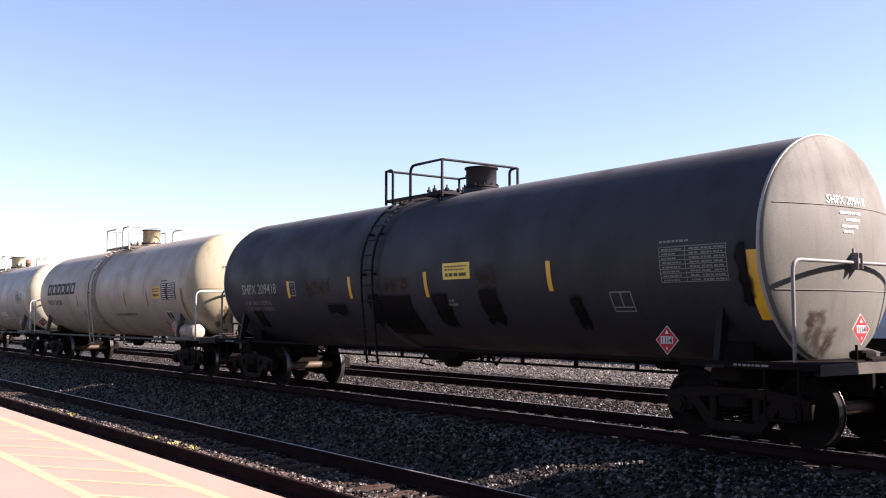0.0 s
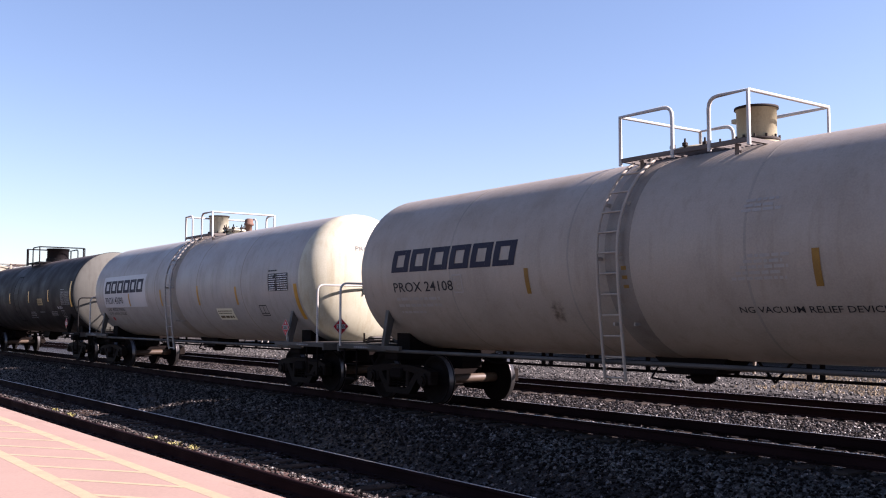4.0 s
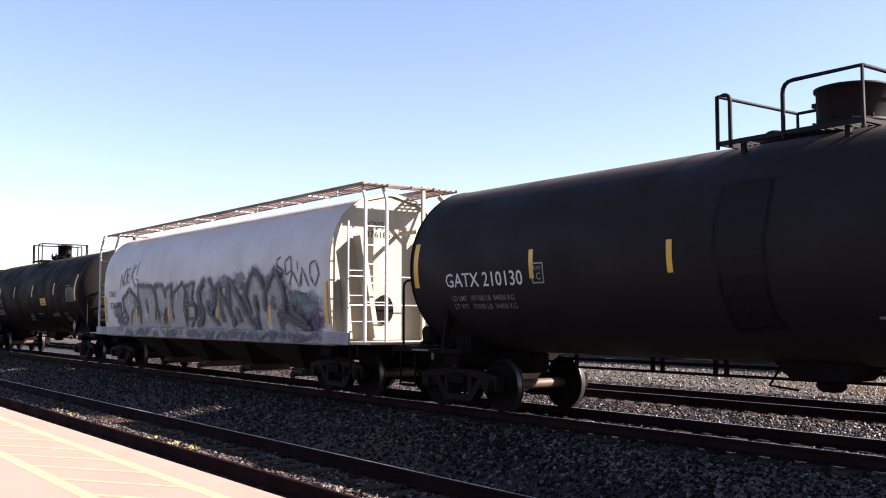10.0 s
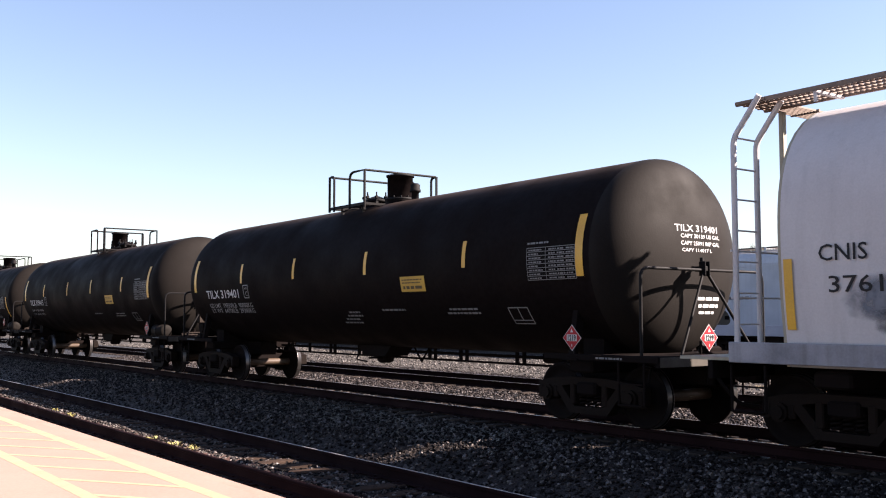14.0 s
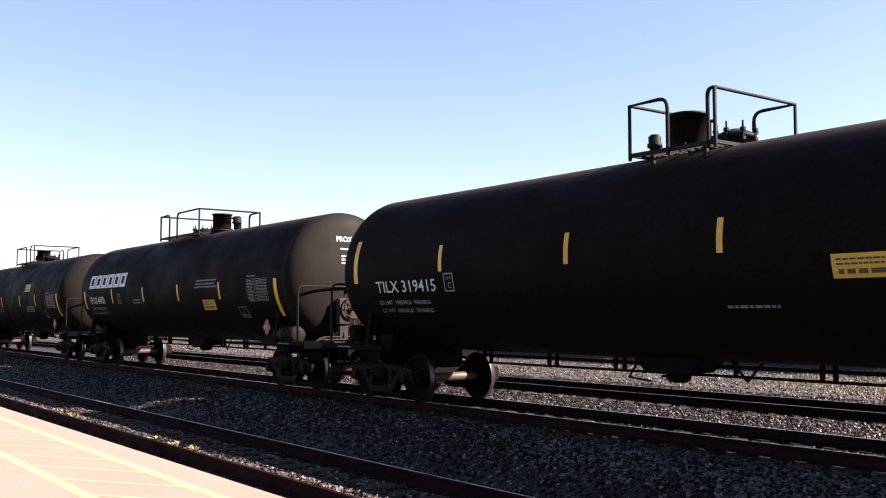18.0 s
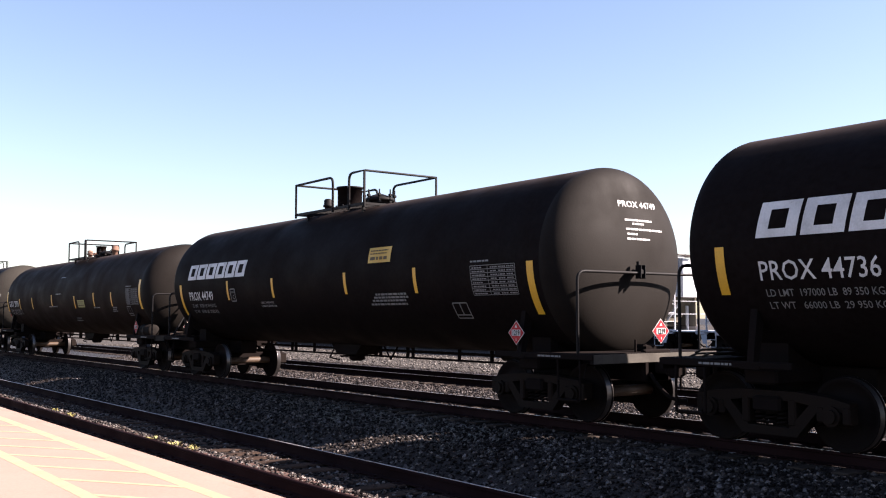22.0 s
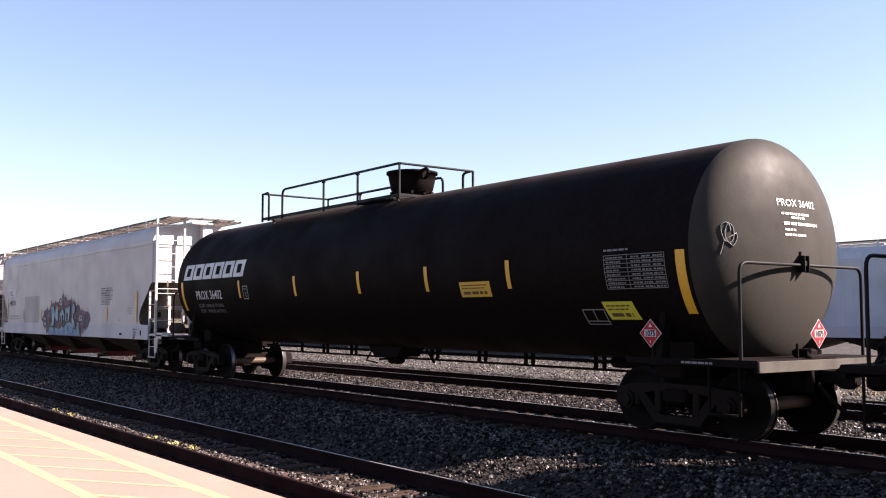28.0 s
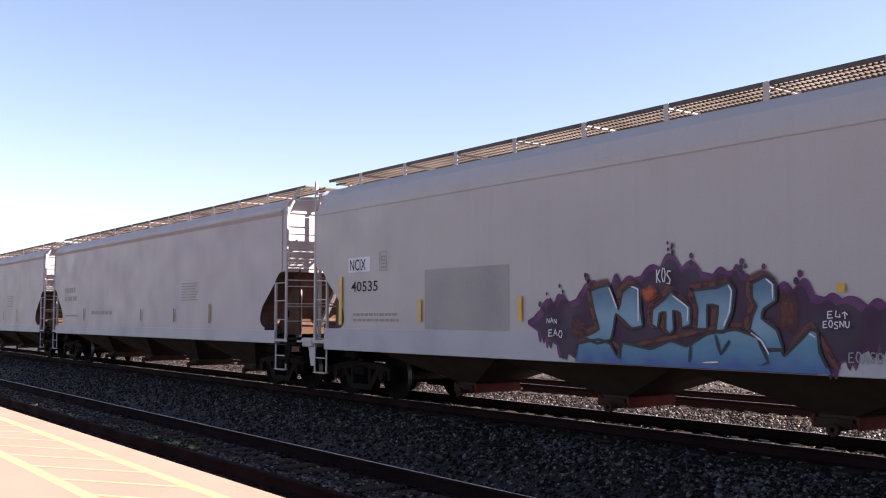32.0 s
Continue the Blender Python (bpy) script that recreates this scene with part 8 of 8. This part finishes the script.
               ('placard', 8.24, 1.43, '1075'),
               ('word', 'LD LMT  163900 LB  74 350 KG', -7.7, 1.92, 0.095, 1.59, STENCIL),
               ('word', 'LT WT   99100 LB  44 950 KG', -7.72, 1.78, 0.095, 1.62, STENCIL)],
        head_words=([('PROX 36402', -0.43, 3.17, 0.1, 0.88), ('', -0.36, 3.05, 0.03, 0.62), ('', -0.16, 3.0, 0.03, 0.34), ('', -0.33, 2.91, 0.04, 0.79), ('', -0.31, 2.83, 0.03, 0.23), ('', -0.32, 2.76, 0.03, 0.5)], WHITE), head_placard=(0.13, 1.43, '1075'))),
]
HOPPER = dict(kind="slab", half=9.68, end=10.4, wide=1.55, sill_y=1.535, sill_top=1.42, sill_bottom=0.97, shoulder=3.88, top=4.5, cut=1.28, rise=2.68, slope=SLOPE,
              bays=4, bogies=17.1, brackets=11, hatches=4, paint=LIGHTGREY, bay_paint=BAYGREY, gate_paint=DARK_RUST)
PLAIN = {**HOPPER, **dict(half=9.56, paint=PALEGREY, shoulder=4.1, gutter=True, slope=BROWN_SLOPE, sill_top=1.35, sill_bottom=1.05, sill_y=1.56)}
HOPPERS = [
    (-92.85, {**HOPPER, "kind": "barrel", "half": 7.5, "end": 8.65, "belly": 1.05, "top": 4.41, "paint": COOLGREY, "wide": 1.56, "sill_y": 1.53, "sill_top": 1.34, "sill_bottom": 1.08, "bays": 4,
              "bogies": 14.0, "brackets": 12, "label": "pale grey round-sided covered hopper with grey graffiti", "bay_paint": BAYDARK, "art": "grey"}),
    (-227.4, {**HOPPER, "label": "light grey covered hopper with purple and blue graffiti", "brake": 1, "gate_paint": OXIDE, "art": "blue"}),
    (-248.1, {**PLAIN, "label": "plain light grey covered hopper with small stencils", "art": "plain"}),
    (-268.75, {**PLAIN, "label": "plain light grey covered hopper at the tail", "art": "plain"}),
]
for at, c in SPECS:
    MOVING.append((tank_car(c), at))
for at, c in HOPPERS:
    car = hopper_car(c)
    MOVING.append((car, at))
    paint_art(car, c)


# ---------------------------------------------------------------- parked cars on a distant yard track
def parked_string():
    """A string of grey covered hoppers that stand far behind the train."""
    before = len(ROLLING)
    first = hopper_car({**HOPPER, "half": 9.5, "paint": YARDGREY, "label": "grey covered hopper parked on a distant track", "hatches": 5})
    tagged(first, group="parked hoppers in the yard")
    del ROLLING[before:]
    part("faded_lettering", bars(lambda u, v: (u, -1.575, v), [(-8.4, -7.2, 2.5, 0.12), (4.2, 5.6, 2.4, 0.06)], 4), PRINT, first)
    first.matrix_basis = pose(-17.7, YARD_TRACK_Y, -0.1)
    for x in (-60.9, -39.3, 3.9, 25.5, 47.1):
        copy_thing(first, pose(x, YARD_TRACK_Y, -0.1))


parked_string()


# ---------------------------------------------------------------- a bare tree far behind the yard
def bare_tree(x, y, height, seed):
    rng = random.Random(seed)
    tree = thing("bare_tree", "leafless grey-brown tree far beyond the parked cars", "tree", "bare trees beyond the yard", at=pose(x, y, -0.3))
    trunk, limbs, twigs = Shape(), Shape(), Shape()
    trunk.pipe([(0, 0, 0), (0.08, 0.05, height * 0.2), (0.02, 0, height * 0.42)], 0.16, 8)

    def grow(p, d, length, r, level):
        q = p + d * length
        (limbs if level < 2 else twigs).rod(p, q, r, 6 if level < 2 else 4, r * 0.6)
        if level < 4:
            for _ in range(3 if level else 4):
                side = Vector((rng.uniform(-1, 1), rng.uniform(-1, 1), rng.uniform(-0.1, 0.8)))
                grow(q - d * length * rng.uniform(0, 0.35), (d + side * 0.8).normalized(), length * rng.uniform(0.55, 0.75), r * 0.5, level + 1)
    for _ in range(4):
        grow(Vector((0.02, 0, height * 0.4)), Vector((rng.uniform(-0.6, 0.6), rng.uniform(-0.6, 0.6), 1)).normalized(), height * 0.24, 0.09, 0)
    part("trunk", trunk, BARK, tree)
    part("limbs", limbs, BARK, tree)
    tagged(part("twigs", twigs, BARK, tree), kind="stuff")


for x, y, tall, seed in ((-46.2, 64.0, 8.3, 5), (-51.3, 66, 8.4, 6), (-47.2, 70, 8.5, 7), (-39.4, 62, 8.0, 8), (-39.9, 67, 8.0, 9), (-40.5, 72, 8.1, 10)):
    bare_tree(x, y, tall, seed)


# ---------------------------------------------------------------- many small pieces of the setting
for track, a, b, seed, wood in ((TRACKS[0], -50, 2, 1, WEATHERED_TIE), (TRACKS[1], -50, 2, 2, TIE), (TRACKS[2], -55, 4, 3, TIE)):
    build_ties(track, a, b, seed, wood)
    build_plates(track, a, b)
BANDS = ((-34, 0, 7.0, 11.0, 26000), (-30, 0, 11.3, 12.5, 5000), (-46, 0, 12.8, 16.0, 34000), (-62, -33, 7.0, 11.0, 9000), (-46, 2, 16.3, 17.5, 4000),
         (-55, 4, 17.9, 21.4, 14000), (-36, -4, 5.6, 6.9, 9000), (-30, -2, 4.5, 5.4, 2500))
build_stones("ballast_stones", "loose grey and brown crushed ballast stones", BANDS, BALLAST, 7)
build_stones("yard_gravel", "loose pale gravel of the yard", ((-70, 8, 21.5, 33, 26000),), EARTH, 9, 0.06, yard_height)
build_stones("rail_side_gravel", "loose pale gravel on the dirt beside the rusty rail", ((-32, -4, 5.57, 6.0, 1500),), EARTH, 15, 0.03)


def build_grass(name, label, x0, x1, y0, y1, count, tall, mat, seed, height):
    """Tufts of thin bent blades; they stand in loose drifts."""
    rng = random.Random(seed)
    s = Shape()
    for _ in range(count):
        x, y = rng.uniform(x0, x1), rng.uniform(y0, y1)
        if noise.noise((x * 0.25, y * 0.25, 3.0)) < -0.12:
            continue
        z = height(x, y) - 0.01
        for _ in range(4):
            a, h = rng.uniform(0, math.tau), tall * rng.uniform(0.4, 1.0)
            dx, dy = math.cos(a), math.sin(a)
            w, lean = 0.016, rng.uniform(0.2, 0.9) * h
            s.add([(x - dy * w, y + dx * w, z), (x + dy * w, y - dx * w, z), (x + dx * lean * 0.5, y + dy * lean * 0.5, z + h * 0.7),
                   (x + dx * lean, y + dy * lean, z + h)], [(0, 1, 2), (1, 3, 2)])
    tagged(part(name, s, mat), label, "grass", kind="stuff")


def build_weeds(spots):
    """Small yellow-green weeds beside the side track's rail."""
    rng = random.Random(12)
    s = Shape()
    for x, y, r in spots:
        for _ in range(16):
            a, q = rng.uniform(0, math.tau), rng.uniform(0.2, 1.0) * r
            px, py, h = x + 1.6 * q * math.cos(a), y + q * 0.5 * math.sin(a), rng.uniform(0.02, 0.09)
            z, t, w = ground_height(px, py), rng.uniform(0, math.tau), rng.uniform(0.012, 0.025)
            dx, dy = math.cos(t), math.sin(t)
            s.add([(px, py, z), (px + dx * 0.03 - dy * w, py + dy * 0.03 + dx * w, z + h * 0.7), (px + dx * 0.08, py + dy * 0.08, z + h),
                   (px + dx * 0.03 + dy * w, py + dy * 0.03 - dx * w, z + h * 0.7)], [(0, 1, 2, 3)])
    tagged(part("weeds", s, WEED), "small yellow-green weeds beside the rusty rail", "weeds", kind="stuff")


build_grass("dry_grass", "pale dry grass of the yard beyond the tracks", -19, 12, 22.6, 33.5, 7000, 0.13, STRAW, 31, yard_height)
build_weeds(((-21.4, 5.72, 0.1), (-20.2, 5.72, 0.12), (-15.6, 5.72, 0.1), (-14.7, 5.74, 0.16), (-14.1, 5.76, 0.08)))



# ---------------------------------------------------------------- motion
def motions():
    """The cars roll along the track together; each wheelset turns as it rolls."""
    for car, at in MOVING:
        walk(car, [(t, pose(at + rolled(t), TRACK_Y, 0)) for t in range(0, 33)])
    steps = [i / 15 for i in range(481)]
    turns = [(t, math.degrees(rolled(t) / WHEEL_R)) for t in steps]
    for k, ob in enumerate(ROLLING):
        x, z = ob.matrix_basis.translation.x, WHEEL_R
        walk(ob, [(t, pose(x, 0, z, 0, a + 37 * k, 0)) for t, a in turns])


motions()
